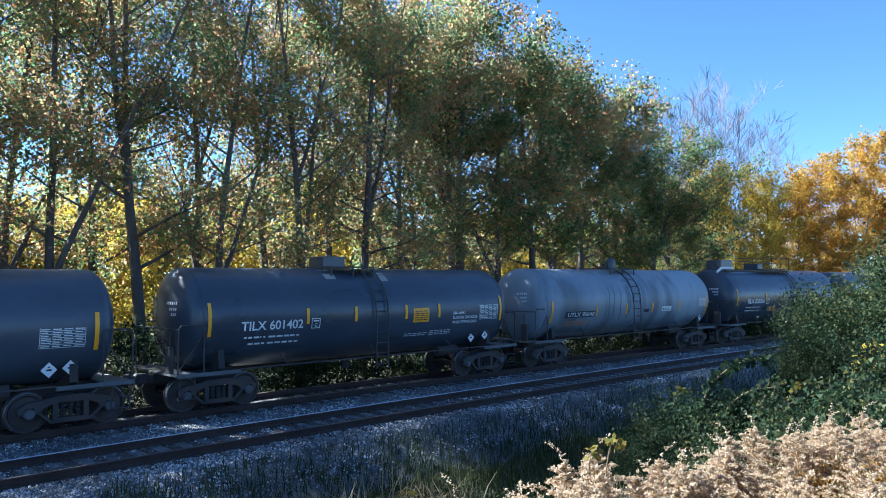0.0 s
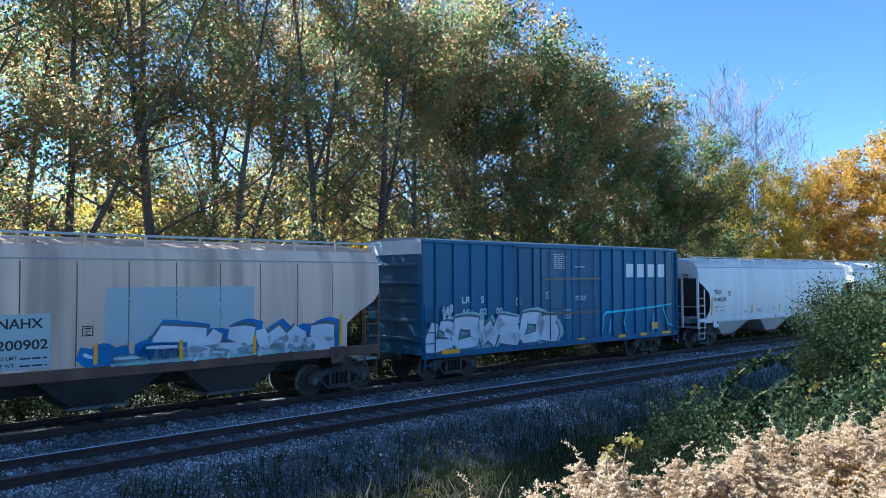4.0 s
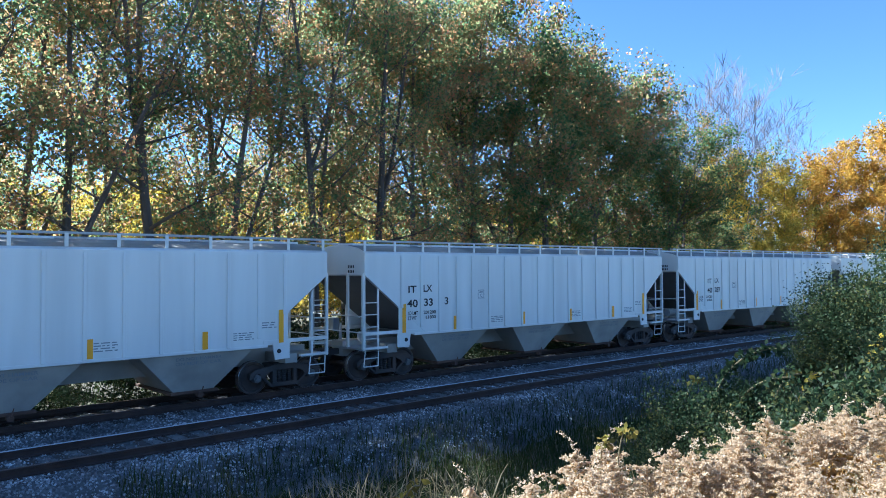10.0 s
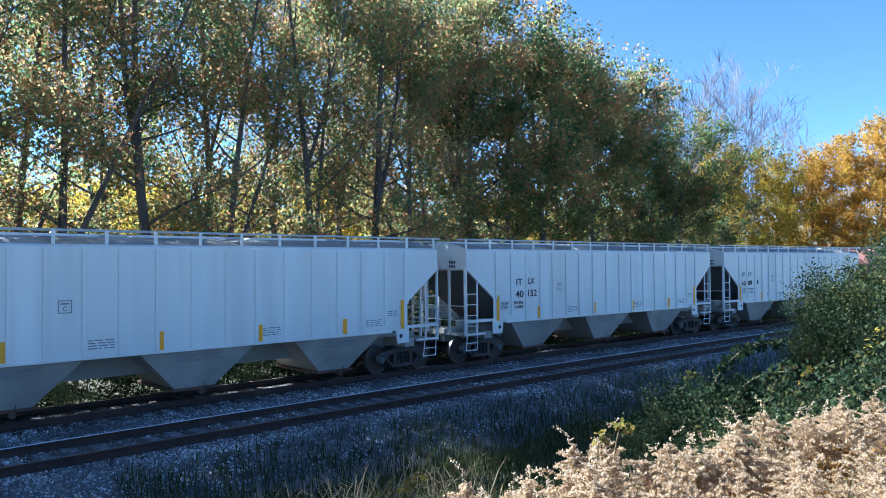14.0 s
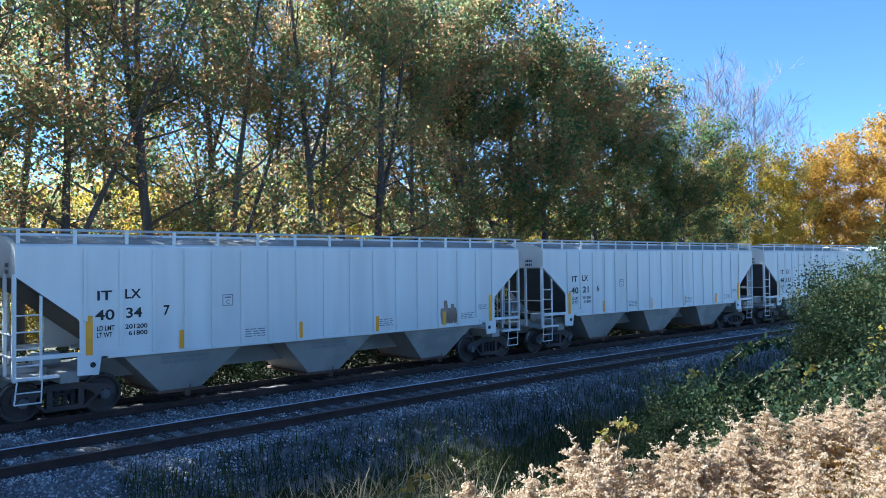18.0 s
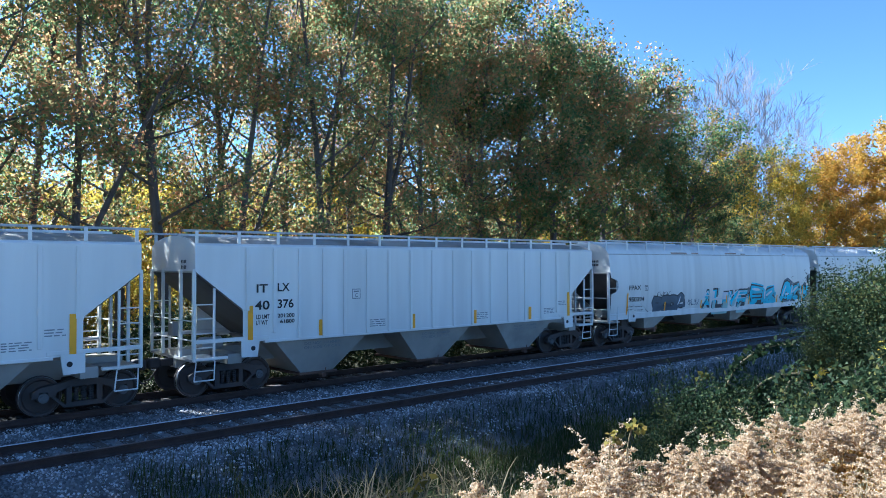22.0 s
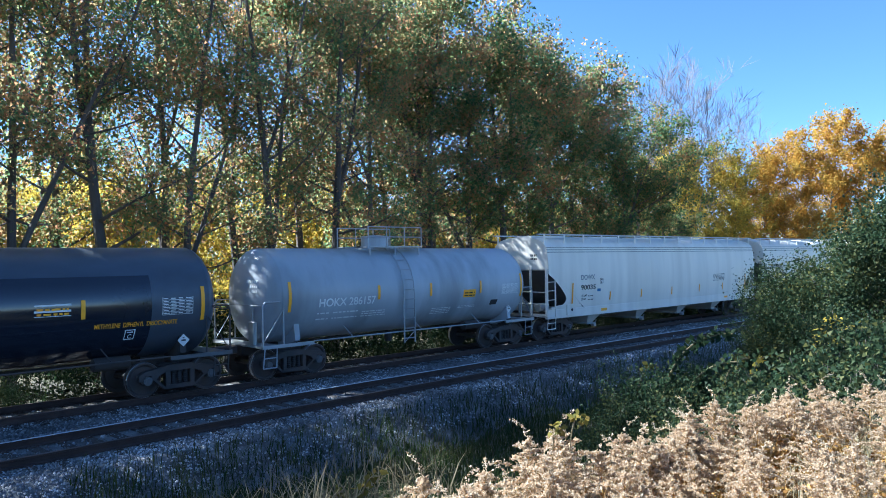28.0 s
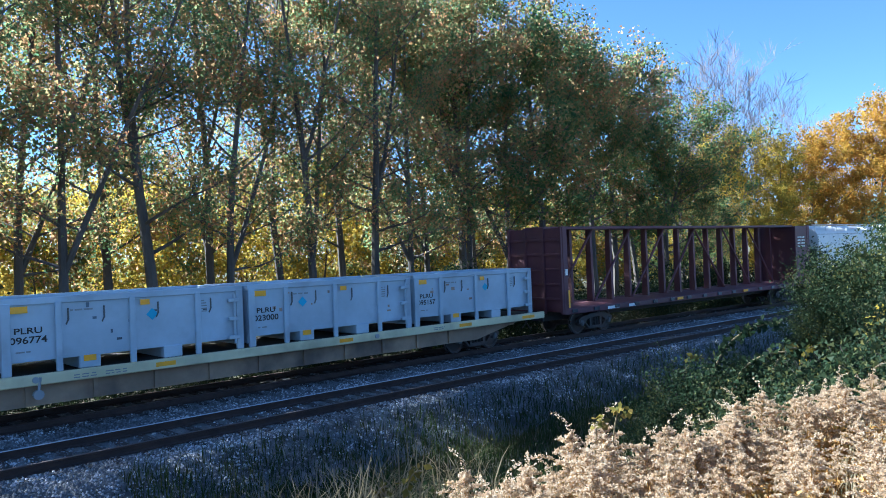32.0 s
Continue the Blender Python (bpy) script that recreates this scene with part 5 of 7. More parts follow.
    patches("stencil_block", c, [(-3.1, -2.65, 1.72, 1.95), (2.45, 2.75, 1.64, 1.88)], s, "ink_black")
    table_label(c, 5.03, 5.95, 2.16, 2.62, s)
    diamond(c, 5.45, 1.42, s, 0.16)

    c, s = tank_car("black tank car with a white wordmark panel", 60.23, 6.02, "tank_black", strips=(-5.98, -2.79, 0.16, 2.83, 6.06), strip_z=2.34, ladder_at=(-0.85, -0.42), platform=(-1.65, 1.65),
                    dome=(0.40, 1.15), pipe="iron", rail=True, seams=(-0.25,))
    patches("wordmark_block", c, [(-5.11 + k * 0.61, -4.60 + k * 0.61, 2.66, 3.06) for k in range(6)], s, "ink_white", "white block shapes")
    lettering(c, "PROX 70541", -4.99, -3.46, 2.16, 2.36, s)
    small_print(c, [(-4.95, -3.6, 1.78, 2.05, 2), (-6.3, -6.25, 2.6, 2.9, 2)], s, "ink_white", 9)
    scrawl(c, 3, 0.9, 1.9, 1.7, 2.3, s, "spray_white", 4, 0.035)
    scrawl(c, 4, 2.2, 3.2, 1.75, 2.2, s, "spray_white", 3, 0.035)
    table_label(c, 4.67, 5.65, 2.12, 2.58, s)
    frame_mark(c, 4.0, 1.85, s, "ink_white")
    diamond(c, 5.4, 1.45, s, 0.16)

    yellow = "black tank car with yellow stencils and amber strips"
    c, s = tank_car(yellow, 463.67, 5.88, "tank_soot", strips=(-5.88, -2.68, -0.6, 2.8, 5.88), pipe="iron", dome=(-1.3, -0.5), platform=(-2.2, 1.2), rail=True)
    lettering(c, "UTLX 679782", -5.0, -2.98, 2.04, 2.28, s, "stripe")
    small_print(c, [(-5.0, -3.6, 1.86, 1.96, 1)], s, "ink_orange", 11)
    patches("notice", c, [(1.7, 2.6, 2.3, 2.58), (4.0, 4.9, 2.2, 2.6)], s, "hopper_grey", "grey notice panel")
    diamond(c, 4.9, 1.45, s, 0.16)

    c, s = tank_car("black tank car with a glossy repainted middle and yellow stencils", 478.44, 5.90, "tank_black", r=1.47, strips=(-5.89, -2.68, 2.82, 5.90), strip_z=2.42, pipe="iron", ladder_at=(-0.05, 0.40),
                    dome=(-2.19, -1.30), platform=(-2.4, 1.0), gloss=(-0.9, 4.5))
    lettering(c, "UTLX 679749", -5.00, -2.98, 2.03, 2.27, s, "stripe")
    lettering(c, "THE TANK CAR PEOPLE", -5.0, -3.9, 1.86, 1.94, s, "ink_white", "slogan")
    small_print(c, [(-5.0, -4.2, 1.55, 1.75, 2), (-4.1, -3.2, 1.55, 1.75, 2)], s, "ink_grey", 12)
    patches("notice", c, [(1.75, 2.55, 2.30, 2.58)], s, "ink_white", "pale notice panel")
    small_print(c, [(1.8, 2.5, 2.33, 2.55, 2)], s, "stripe", 13)
    lettering(c, "METHYLENE  DIPHENYL  DIISOCYANATE", 3.1, 5.2, 1.92, 2.04, s, "stripe")
    frame_mark(c, 4.0, 1.72, s, "ink_white", 0.13)
    table_label(c, 4.78, 5.62, 2.16, 2.62, s)
    diamond(c, 5.46, 1.45, s, 0.17)

    c, s = tank_car("light grey tank car with galvanised walkways", 492.49, 5.40, "tank_grey", strips=(-5.34, -1.91, 0.46, 3.06, 5.47), ladder_at=(-0.90, -0.42), platform=(-1.85, 0.59), dome=(-1.33, -0.37),
                    dome_shape="drum", rail=True, seams=(-4.3, -2.2, 1.2, 3.4))
    lettering(c, "HOKX 286157", -4.28, -2.04, 2.08, 2.34, s)
    small_print(c, [(-4.3, -3.8, 1.86, 1.96, 1), (-3.7, -2.7, 1.86, 1.96, 1), (-4.3, -3.8, 1.68, 1.78, 1), (-3.7, -2.7, 1.68, 1.78, 1), (-2.55, -1.5, 1.68, 1.9, 3), (0.65, 1.6, 1.55, 1.8, 4), (2.0, 2.9, 1.7, 1.8, 2)], s, "ink_white", 14)
    patches("notice", c, [(2.15, 2.80, 2.08, 2.36)], s, "stripe", "yellow notice panel")
    small_print(c, [(2.2, 2.75, 2.12, 2.32, 2)], s, "ink_black", 15)
    table_label(c, 4.3, 5.3, 2.12, 2.52, s, "ink_white")
    patches("stencil_block", c, [(3.75, 4.15, 1.72, 1.92)], s, "ink_black")
    diamond(c, 4.95, 1.50, s, 0.15)


build_tanks()


# ---- covered hoppers ----
RIBBED = [(1.52, 1.42), (1.52, 4.00), (1.44, 4.06), (1.15, 4.17), (0.55, 4.27), (0.0, 4.30)]
SMOOTH = [(1.47, 1.25), (1.54, 1.75), (1.58, 2.4), (1.57, 3.1), (1.52, 3.6), (1.47, 3.86), (1.40, 4.02), (1.15, 4.22), (0.6, 4.36), (0.0, 4.40)]


def body_ring(profile, x, zb):
    """A cross-section cut off below zb."""
    tab = sorted((z, y) for y, z in profile)
    half = [(lerp_table(tab, zb), zb)] + [(y, z) if z > zb else (lerp_table(tab, zb), zb) for y, z in profile[1:]]
    return [(x, -y, z) for y, z in half] + [(x, y, z) for y, z in half[-2::-1]]


def hopper_car(label, centre, half, paint, profile, cut_top, slope, hole, sill=(1.30, 1.45), ribs=(), walk_posts=12, walk_z=4.50, walk_y=1.28, bays=(), bay_top=1.42, bay_bottom=0.44,
               bay_w=(2.0, 0.55), bay_paint="hopper_pale", trim=None, rib_w=0.10, rib_paint=None, roof=None, bay_d=1.10, sill_full=True, gate="rust", eave=None, cage=True, name="hopper_car"):
    """A covered hopper. cut_top: height where the end slope starts; slope: metres inward for each metre down;
    hole: (height, metres inward) pairs, from the top, of the opening at each end of the side sheet."""
    car = rolling_stock(name, label, "hopper car", centre, half, half - 1.15, end=half - 0.12)
    surf = table_side(profile)
    z0 = profile[0][1]
    trim = trim or paint
    reach = (cut_top - z0) * slope
    bm = bmesh.new()
    xs = [-half, -half + reach * 0.25, -half + reach * 0.5, -half + reach * 0.75, -half + reach] + list(np.linspace(-half + reach, half - reach, 9)[1:-1])
    xs += [half - reach, half - reach * 0.75, half - reach * 0.5, half - reach * 0.25, half]
    loft(bm, [body_ring(profile, x, max(z0, cut_top - (half - abs(x)) / slope)) for x in xs])
    bmesh.ops.remove_doubles(bm, verts=bm.verts, dist=0.0005)
    sharp(part("body", bm, M[paint], car), 28)
    # grey sheet over the body's roof; the shade there is in its colour
    if roof:
        bm = bmesh.new()
        top = [(y * 1.001, z + 0.008) for y, z in profile if z > 4.02]
        line = [(-y, z) for y, z in top] + top[-2::-1]
        loft(bm, [[(x, y, z) for y, z in line] for x in (-half + 0.02, half - 0.02)], False, False)
        part("roof", bm, M[roof], car, "roof sheet greyed to stand for shade")
    # side sheets that reach past the slope down to the sill
    zs = np.linspace(z0, cut_top - 0.02, 22)
    htab = sorted(hole)
    for side in (-1, 1):
        for y in (-1, 1):
            bm = bmesh.new()
            rows = []
            for z in zs:
                a = min(lerp_table(htab, z), (cut_top - z) * slope + 0.05)
                b = (cut_top - z) * slope + 0.10
                s = -surf(z)
                rows.append([bm.verts.new((side * (half - d), y * (s - t), z)) for d, t in ((a, 0), (b, 0.008), (b, 0.02), (a, 0.02))])
            for p, q in zip(rows, rows[1:]):
                for k in range(4):
                    bm.faces.new((p[k], p[(k + 1) % 4], q[(k + 1) % 4], q[k]))
            bmesh.ops.recalc_face_normals(bm, faces=bm.faces)
            part("side_sheet", bm, M[paint], car)
    # dark sheets under the end slopes, their colour standing for shade and grime
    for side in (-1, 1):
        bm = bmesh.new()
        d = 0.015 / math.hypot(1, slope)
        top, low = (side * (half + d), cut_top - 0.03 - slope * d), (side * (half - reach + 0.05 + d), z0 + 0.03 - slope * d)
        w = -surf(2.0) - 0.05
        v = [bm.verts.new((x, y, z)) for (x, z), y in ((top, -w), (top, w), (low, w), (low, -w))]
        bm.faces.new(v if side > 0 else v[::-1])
        part("end_slope_sheet", bm, M["hopper_dark"], car, "sloping end sheet coloured dark for shade and grime")
    # sills
    for y in (-1, 1):
        bm = bmesh.new()
        yy = -surf(sill[1])
        lo, hi = sorted((y * (yy - 0.12), y * (yy + 0.012)))
        if sill_full:
            box(bm, -half, half, lo, hi, sill[0], sill[1], 0.012)
        else:
            for side in (-1, 1):
                a, b = sorted((side * half, side * (half - reach * 0.86)))
                box(bm, a, b, lo, hi, sill[1] + 0.02, sill[1] + 0.12, 0.01)
                box(bm, *sorted((side * half, side * (half - 0.9))), lo, hi, sill[1] - 0.42, sill[1] - 0.35, 0.01)
            box(bm, -half + reach * 0.8, half - reach * 0.8, lo, hi, sill[0], sill[1], 0.01)
        part("side_sill", bm, M[trim], car)
    bm = bmesh.new()
    box(bm, -half, half, -0.30, 0.30, 0.74, 1.05 if sill_full else 1.22)
    for side in (-1, 1):
        box(bm, *sorted((side * (half - 1.35), side * (half - 0.95))), -1.40, 1.40, 0.86, 1.12)
    part("centre_sill", bm, M["under" if sill_full else bay_paint], car)
    # hopper bays
    for x in bays:
        bm = bmesh.new()
        wt, wb = bay_w
        loft(bm, [[(x + a * w, y, z) for a, y in ((-1, -d), (1, -d), (1, d), (-1, d))] for w, d, z in ((wt, 1.42, bay_top), (wb, bay_d, bay_bottom))])
        bay = part("hopper_bay", bm, M[bay_paint], car)
        bm = bmesh.new()
        box(bm, x - wb - 0.10, x + wb + 0.10, -bay_d - 0.10, bay_d + 0.10, bay_bottom - 0.07, bay_bottom, 0.01)
        part("outlet_gate", bm, M["galv" if gate == "galv" else "hopper_dark" if gate != "rust" else "rust"], bay)
        bm = bmesh.new()
        bar(bm, (x + 0.10, -bay_d - 0.23, bay_bottom - 0.10), (x + 0.10, -bay_d - 0.05, bay_bottom - 0.10), 0.075, 12)
        bar(bm, (x + 0.10, -bay_d - 0.24, bay_bottom - 0.10), (x + 0.16, -bay_d - 0.24, bay_bottom + 0.12), 0.014, 5)
        part("outlet_valve", bm, M[gate], bay)
    # ribs
    for x in ribs:
        for y in (-1, 1):
            bm = bmesh.new()
            s = -surf(2.5)
            zb = max(z0, cut_top - (half - abs(x)) / slope + 0.05)
            lo, hi = sorted((y * s, y * (s + 0.045)))
            box(bm, x - rib_w / 2, x + rib_w / 2, lo, hi, zb, 3.96, 0.012)
            part("rib", bm, M[rib_paint or paint], car)
    if eave:
        for z in eave:
            for y in (-1, 1):
                bm = bmesh.new()
                s = -surf(z)
                box(bm, -half, half, *sorted((y * (s - 0.01), y * (s + 0.018))), z - 0.018, z + 0.018)
                part("eave_seam", bm, M["hopper_grey"], car)
    # roof walkways on brackets
    for y in (-1, 1):
        bm = bmesh.new()
        a, b = sorted((y * (walk_y - 0.16), y * walk_y))
        box(bm, -half - 0.25, half + 0.25, a, b, walk_z - 0.055, walk_z)
        w = part("roof_walkway", bm, M["galv"], car)
        for x in np.linspace(-half + 0.08, half - 0.08, walk_posts):
            bm = bmesh.new()
            yo = y * (walk_y + 0.005)
            zr = lerp_table(sorted((yy, z) for yy, z in profile if z > 3.9)[::1], walk_y + 0.10)
            plate(bm, [(x - 0.04, walk_z - 0.03), (x + 0.04, walk_z - 0.03), (x + 0.04, min(zr, walk_z - 0.2) - 0.03), (x - 0.04, min(zr, walk_z - 0.2) - 0.03)], yo, yo + y * 0.03)
            part("walkway_bracket", bm, M[paint], w)
    for x in np.linspace(-half + 1.5, half - 1.5, 5):
        bm = bmesh.new()
        box(bm, x - 1.2, x + 1.2, -0.42, 0.42, profile[-1][1] - 0.03, profile[-1][1] + 0.05, 0.02)
        part("roof_hatch", bm, M[paint], car)
    # ends: posts, ladders, platform, brake gear
    for side in (-1, 1):
        e = side * half
        for y in (-1.46, -0.62, 0.62, 1.46):
            bm = bmesh.new()
            box(bm, *sorted((e - side * 0.02, e + side * 0.05)), y - 0.045, y + 0.045, 1.02, cut_top + 0.05)
            part("end_post", bm, M[trim], car)
        bm = bmesh.new()
        box(bm, *sorted((e + side * 0.05, e - side * 0.75)), -1.45, 1.45, 1.00, 1.06)
        part("end_platform", bm, M["galv"], car)
        for y in (-1.50, 1.50):
            bm = bmesh.new()
            for x in (e, e - side * 0.52):
                bar(bm, (x, y, 1.0), (x, y, cut_top - 0.05 if x == e else min(2.9, cut_top - 0.25)), 0.035, 6)
            for z in (1.35, 1.72, 2.10, 2.47):
                bar(bm, (e, y, z), (e - side * 0.52, y, z), 0.018, 5)
            part("ladder", bm, M[trim], car)
        if cage:
            for z in (1.55, 2.05):
                bm = bmesh.new()
                bar(bm, (e + side * 0.06, -1.45, z), (e + side * 0.06, 1.45, z), 0.02, 5)
                part("end_grab_rail", bm, M[trim], car)
        for y in (-1.48, 1.48):
            stirrup(car, *sorted((e - side * 0.05, e - side * 0.55)), y, 0.50, 1.0, trim)
        bm = bmesh.new()
        plate(bm, [(side * (half - 1.28), 1.48), (side * (half - 1.82), 1.48), (side * (half - 1.75), 1.00), (side * (half - 1.28), 1.02)][::side], -1.53, -1.49)
        jack = part("jacking_plate", bm, M[trim], car)
        # no opening is cut: a black disc paints the dark of the hole
        bm = bmesh.new()
        disc(bm, side * (half - 1.62), 1.24, -1.54, -1.531, 0.065, 14)
        part("jacking_hole", bm, M["ink_black"], jack)
    bm = bmesh.new()
    bar(bm, (-half + 0.55, -0.5, 1.35), (-half + 1.15, -0.5, 1.35), 0.18, 12)
    part("brake_cylinder", bm, M["galv"], car)
    bm = bmesh.new()
    bar(bm, (-half + 0.35, 0.35, 1.10), (-half + 0.35, 0.35, 1.75), 0.05, 6)
    part("brake_staff", bm, M["galv"], car)
    bm = bmesh.new()
    box(bm, -half + 0.25, -half + 0.5, 0.6, 0.95, 1.5, 1.9, 0.03)
    part("brake_valve_box", bm, M["galv"], car)
    V, F = [], []
    tube(V, F, [Vector((-half - 0.08, 0.9 + 0.26 * math.cos(k * math.tau / 14), 2.0 + 0.26 * math.sin(k * math.tau / 14))) for k in range(15)], [0.014] * 15, 5)
    part("brake_wheel", raw_mesh("brake_wheel", V, F, M["iron"]), None, car)
    return car, surf


def end_print(car, half, text, z=3.55, material="ink_black"):
    """The car's mark on its end sheet."""
    bm = bmesh.new()
    for row in range(2):
        for k in range(4):
            y = -0.95 + k * 0.09
            v = [bm.verts.new((-half - 0.006, yy, zz)) for yy, zz in ((y, z - 0.15 * row), (y + 0.06, z - 0.15 * row), (y + 0.06, z + 0.09 - 0.15 * row), (y, z + 0.09 - 0.15 * row))]
            bm.faces.new(v)
    part("end_mark", bm, M[material], car)


def weight_limits(car, a, b, surf, ink):
    """The two stencilled words of the load limit and the light weight."""
    lettering(car, "LD LMT", *a, surf, ink, "stencil")
    lettering(car, "LT WT", b[0], b[1] - 0.05, *b[2:], surf, ink, "stencil")


TRI = [(3.34, 0.0), (2.30, 1.33), (2.28, 1.33), (1.42, 1.33)]
ARCH = [(3.25, 0.0), (3.0, 0.45), (2.7, 0.85), (2.2, 0.95), (1.8, 0.90), (1.55, 0.70), (1.25, 0.70)]
TEAR = [(2.80, 0.0), (2.6, 0.35), (2.2, 0.85), (1.9, 1.15), (1.7, 1.25), (1.5, 1.1), (1.45, 0.3), (1.25, 0.2)]
PORT = [(3.1, 0.0), (2.95, 0.06), (2.88, 0.06), (2.87, 0.30), (2.72, 0.52), (2.42, 0.52), (2.27, 0.32), (2.25, 0.06), (1.25, 0.06)]
WHITE_RIB = "white ribbed covered hopper car with black stencils"
SMOOTH_W = "smooth white covered hopper car with black stencils"


def build_ribbed():
    half = 8.305
    ribs = [-6.86, -6.05, -5.25, -4.45, -3.72, -2.89, -2.07, -1.18, -0.26, 0.67, 1.55, 2.45, 3.35, 4.25, 5.15, 6.05, 6.86]
    numbers = ["40 112", "40 333", "40 287", "40 213", "40 059", "40 152", "40", "40 347", "40 216", "40 161", "40 186", "40 376"]
    centres = [163.69 + 18.027 * k + half for k in range(7)] + [307.64 + 18.027 * k + half for k in range(5)]
    first, surf = hopper_car(WHITE_RIB, centres[0], half, "paint_white", RIBBED, 3.34, 1.28, TRI, sill=(1.36, 1.44), ribs=ribs, walk_posts=15, walk_z=4.42, walk_y=1.40,
                             bays=(-4.4, 0.0, 4.4), bay_w=(1.62, 0.55), bay_bottom=0.36, bay_d=1.08, bay_paint="hopper_grey", sill_full=False, roof="roof_shaded")
    stripes(first, (-6.77, -4.54, -1.09, 1.66, 4.5, 6.75), [1.93, 1.68, 1.68, 1.68, 1.68, 1.93], 0.46, flat(-1.52), 0.15, 0.92)
    frame_mark(first, -3.30, 2.62, flat(-1.52), "ink_grey")
    weight_limits(first, (-6.6, -6.2, 2.02, 2.14), (-6.6, -6.2, 1.86, 1.98), flat(-1.52), "ink_black")
    lettering(first, "201200", -5.95, -5.42, 2.03, 2.14, flat(-1.52), "ink_black", "stencil")
    lettering(first, "61800", -5.87, -5.42, 1.87, 1.98, flat(-1.52), "ink_black", "stencil")
    for bx in (-4.4, 0.0, 4.4):
        lettering(first, "DO NOT HAMMER", bx - 0.62, bx + 0.62, 1.19, 1.27, flat(-1.40), "ink_grey", "stencil")
        lettering(first, "ON SIDE OF CAR", bx - 0.62, bx + 0.62, 1.07, 1.15, flat(-1.37), "ink_grey", "stencil")
    small_print(first, [(-2.8, -2.2, 1.6, 1.85, 4), (1.75, 2.3, 1.6, 1.85, 4), (5.3, 5.9, 1.62, 1.85, 4), (6.15, 6.6, 1.9, 2.1, 3)], flat(-1.52), "ink_grey", 22)
    end_print(first, half, "")
    cars = [first] + [copy_car(first, c) for c in centres[1:]]
    s = flat(-1.52)
    for i, (car, num) in enumerate(zip(cars, numbers)):
        a, b = (num.split() + [""])[:2]
        d = 0.80 if b in ("112", "287", "152") else 0.0
        lettering(car, "IT", d - 6.59, d - 6.25, 2.74, 2.97, s, "ink_black")
        lettering(car, "LX", d - 5.95, d - 5.57, 2.76, 2.99, s, "ink_black")
        lettering(car, a, d - 6.64, d - 6.20, 2.27, 2.52, s, "ink_black")
        if not b:
            patches("worn_number", car, [(-5.93, -5.76, 2.31, 2.54), (-5.72, -5.55, 2.31, 2.54), (-5.02, -4.86, 2.33, 2.56)], s, "ink_black")
        elif d or b in ("161", "376", "213"):
            lettering(car, b, d - 5.95, d - 5.45, 2.29, 2.54, s, "ink_black")
        else:
            lettering(car, b[:2], -5.93, -5.55, 2.29, 2.54, s, "ink_black")
            lettering(car, b[2], -5.02, -4.86, 2.31, 2.56, s, "ink_black")
    lettering(cars[10], "BRAP", -4.40, -3.45, 1.62, 2.02, s, "ink_red", "sprayed_tag")
    # rust burst on one car, and a sticker
    bm = bmesh.new()
    rng = random.Random(4)
    for k in range(5):
        x = 4.45 + 0.14 * k
        ribbon(bm, [(x + rng.uniform(-0.03, 0.03), 1.5 + 0.13 * j) for j in range(6 + rng.randint(-1, 1))], 0.17, s, 0.007)
    part("rust_patch", bm, M["rust_tan"], cars[7], "rust-brown bare patch")

    brown, s = hopper_car("faded red-brown ribbed covered hopper car", 298.02, 8.09, "paint_brown", RIBBED, 3.34, 1.28, TRI, sill=(1.30, 1.42),
                          ribs=[-6.60, -5.60, -4.60, -3.60, -2.65, -1.1, -0.35, 0.5, 1.25, 2.65, 3.5, 4.3, 5.1, 5.9, 6.6], walk_posts=12, walk_z=4.44, walk_y=1.1,
                          bays=(-3.6, 0.4, 4.2), bay_w=(1.3, 0.45), bay_d=0.6, bay_bottom=0.52, bay_paint="under", gate="under")
    sf = flat(-1.52)
    patches("number_panel", brown, [(-5.50, -4.70, 2.25, 3.05), (-4.50, -3.72, 2.30, 3.07)], sf, "spray_white", "white repainted number panel")
    lettering(brown, "PL", -5.22, -4.85, 2.78, 2.96, sf, "ink_black")
    lettering(brown, "CX", -4.40, -4.03, 2.80, 2.98, sf, "ink_black")
    lettering(brown, "27", -5.20, -4.83, 2.32, 2.50, sf, "ink_black")
    lettering(brown, "087", -4.40, -3.85, 2.36, 2.54, sf, "ink_black")
    patches("red_patch", brown, [(-6.35, -5.75, 1.60, 2.00), (-5.45, -4.70, 1.72, 2.02)], sf, "ink_red", "red primer patch")
    small_print(brown, [(0.6, 1.1, 1.75, 2.2, 5), (4.55, 4.95, 1.85, 2.2, 4), (5.2, 5.6, 1.95, 2.1, 3), (-7.6, -7.0, 3.45, 3.85, 4)], sf, "ink_white", 31)
    weight_limits(brown, (-6.25, -5.82, 1.84, 1.93), (-6.25, -5.85, 1.69, 1.78), sf, "ink_white")
    lettering(brown, "200100", -5.32, -4.85, 1.89, 1.98, sf, "ink_white", "stencil")
    lettering(brown, "62900", -5.26, -4.85, 1.75, 1.84, sf, "ink_white", "stencil")
    lettering(brown, "NEW 7-18", -4.42, -3.8, 1.85, 1.94, sf, "ink_white", "stencil")
    stripes(brown, (-6.45,), 1.95, 0.9, sf, 0.11)
    patches("amber_plate", brown, [(-3.4, -2.9, 1.52, 1.62), (-0.95, -0.45, 1.56, 1.66), (1.4, 1.85, 1.60, 1.70), (3.75, 4.2, 1.62, 1.72)], sf, "stripe", "amber reflective plate")
    scrawl(brown, 12, -2.5, -1.2, 1.6, 2.5, sf, "spray_white", 4, 0.035)
    scrawl(brown, 13, -1.0, -0.4, 1.8, 2.3, sf, "spray_white", 2, 0.035)
    frame_mark(brown, -3.25, 2.45, sf, "ink_white", 0.12)
    frame_mark(brown, 5.85, 2.15, sf, "ink_white", 0.18)
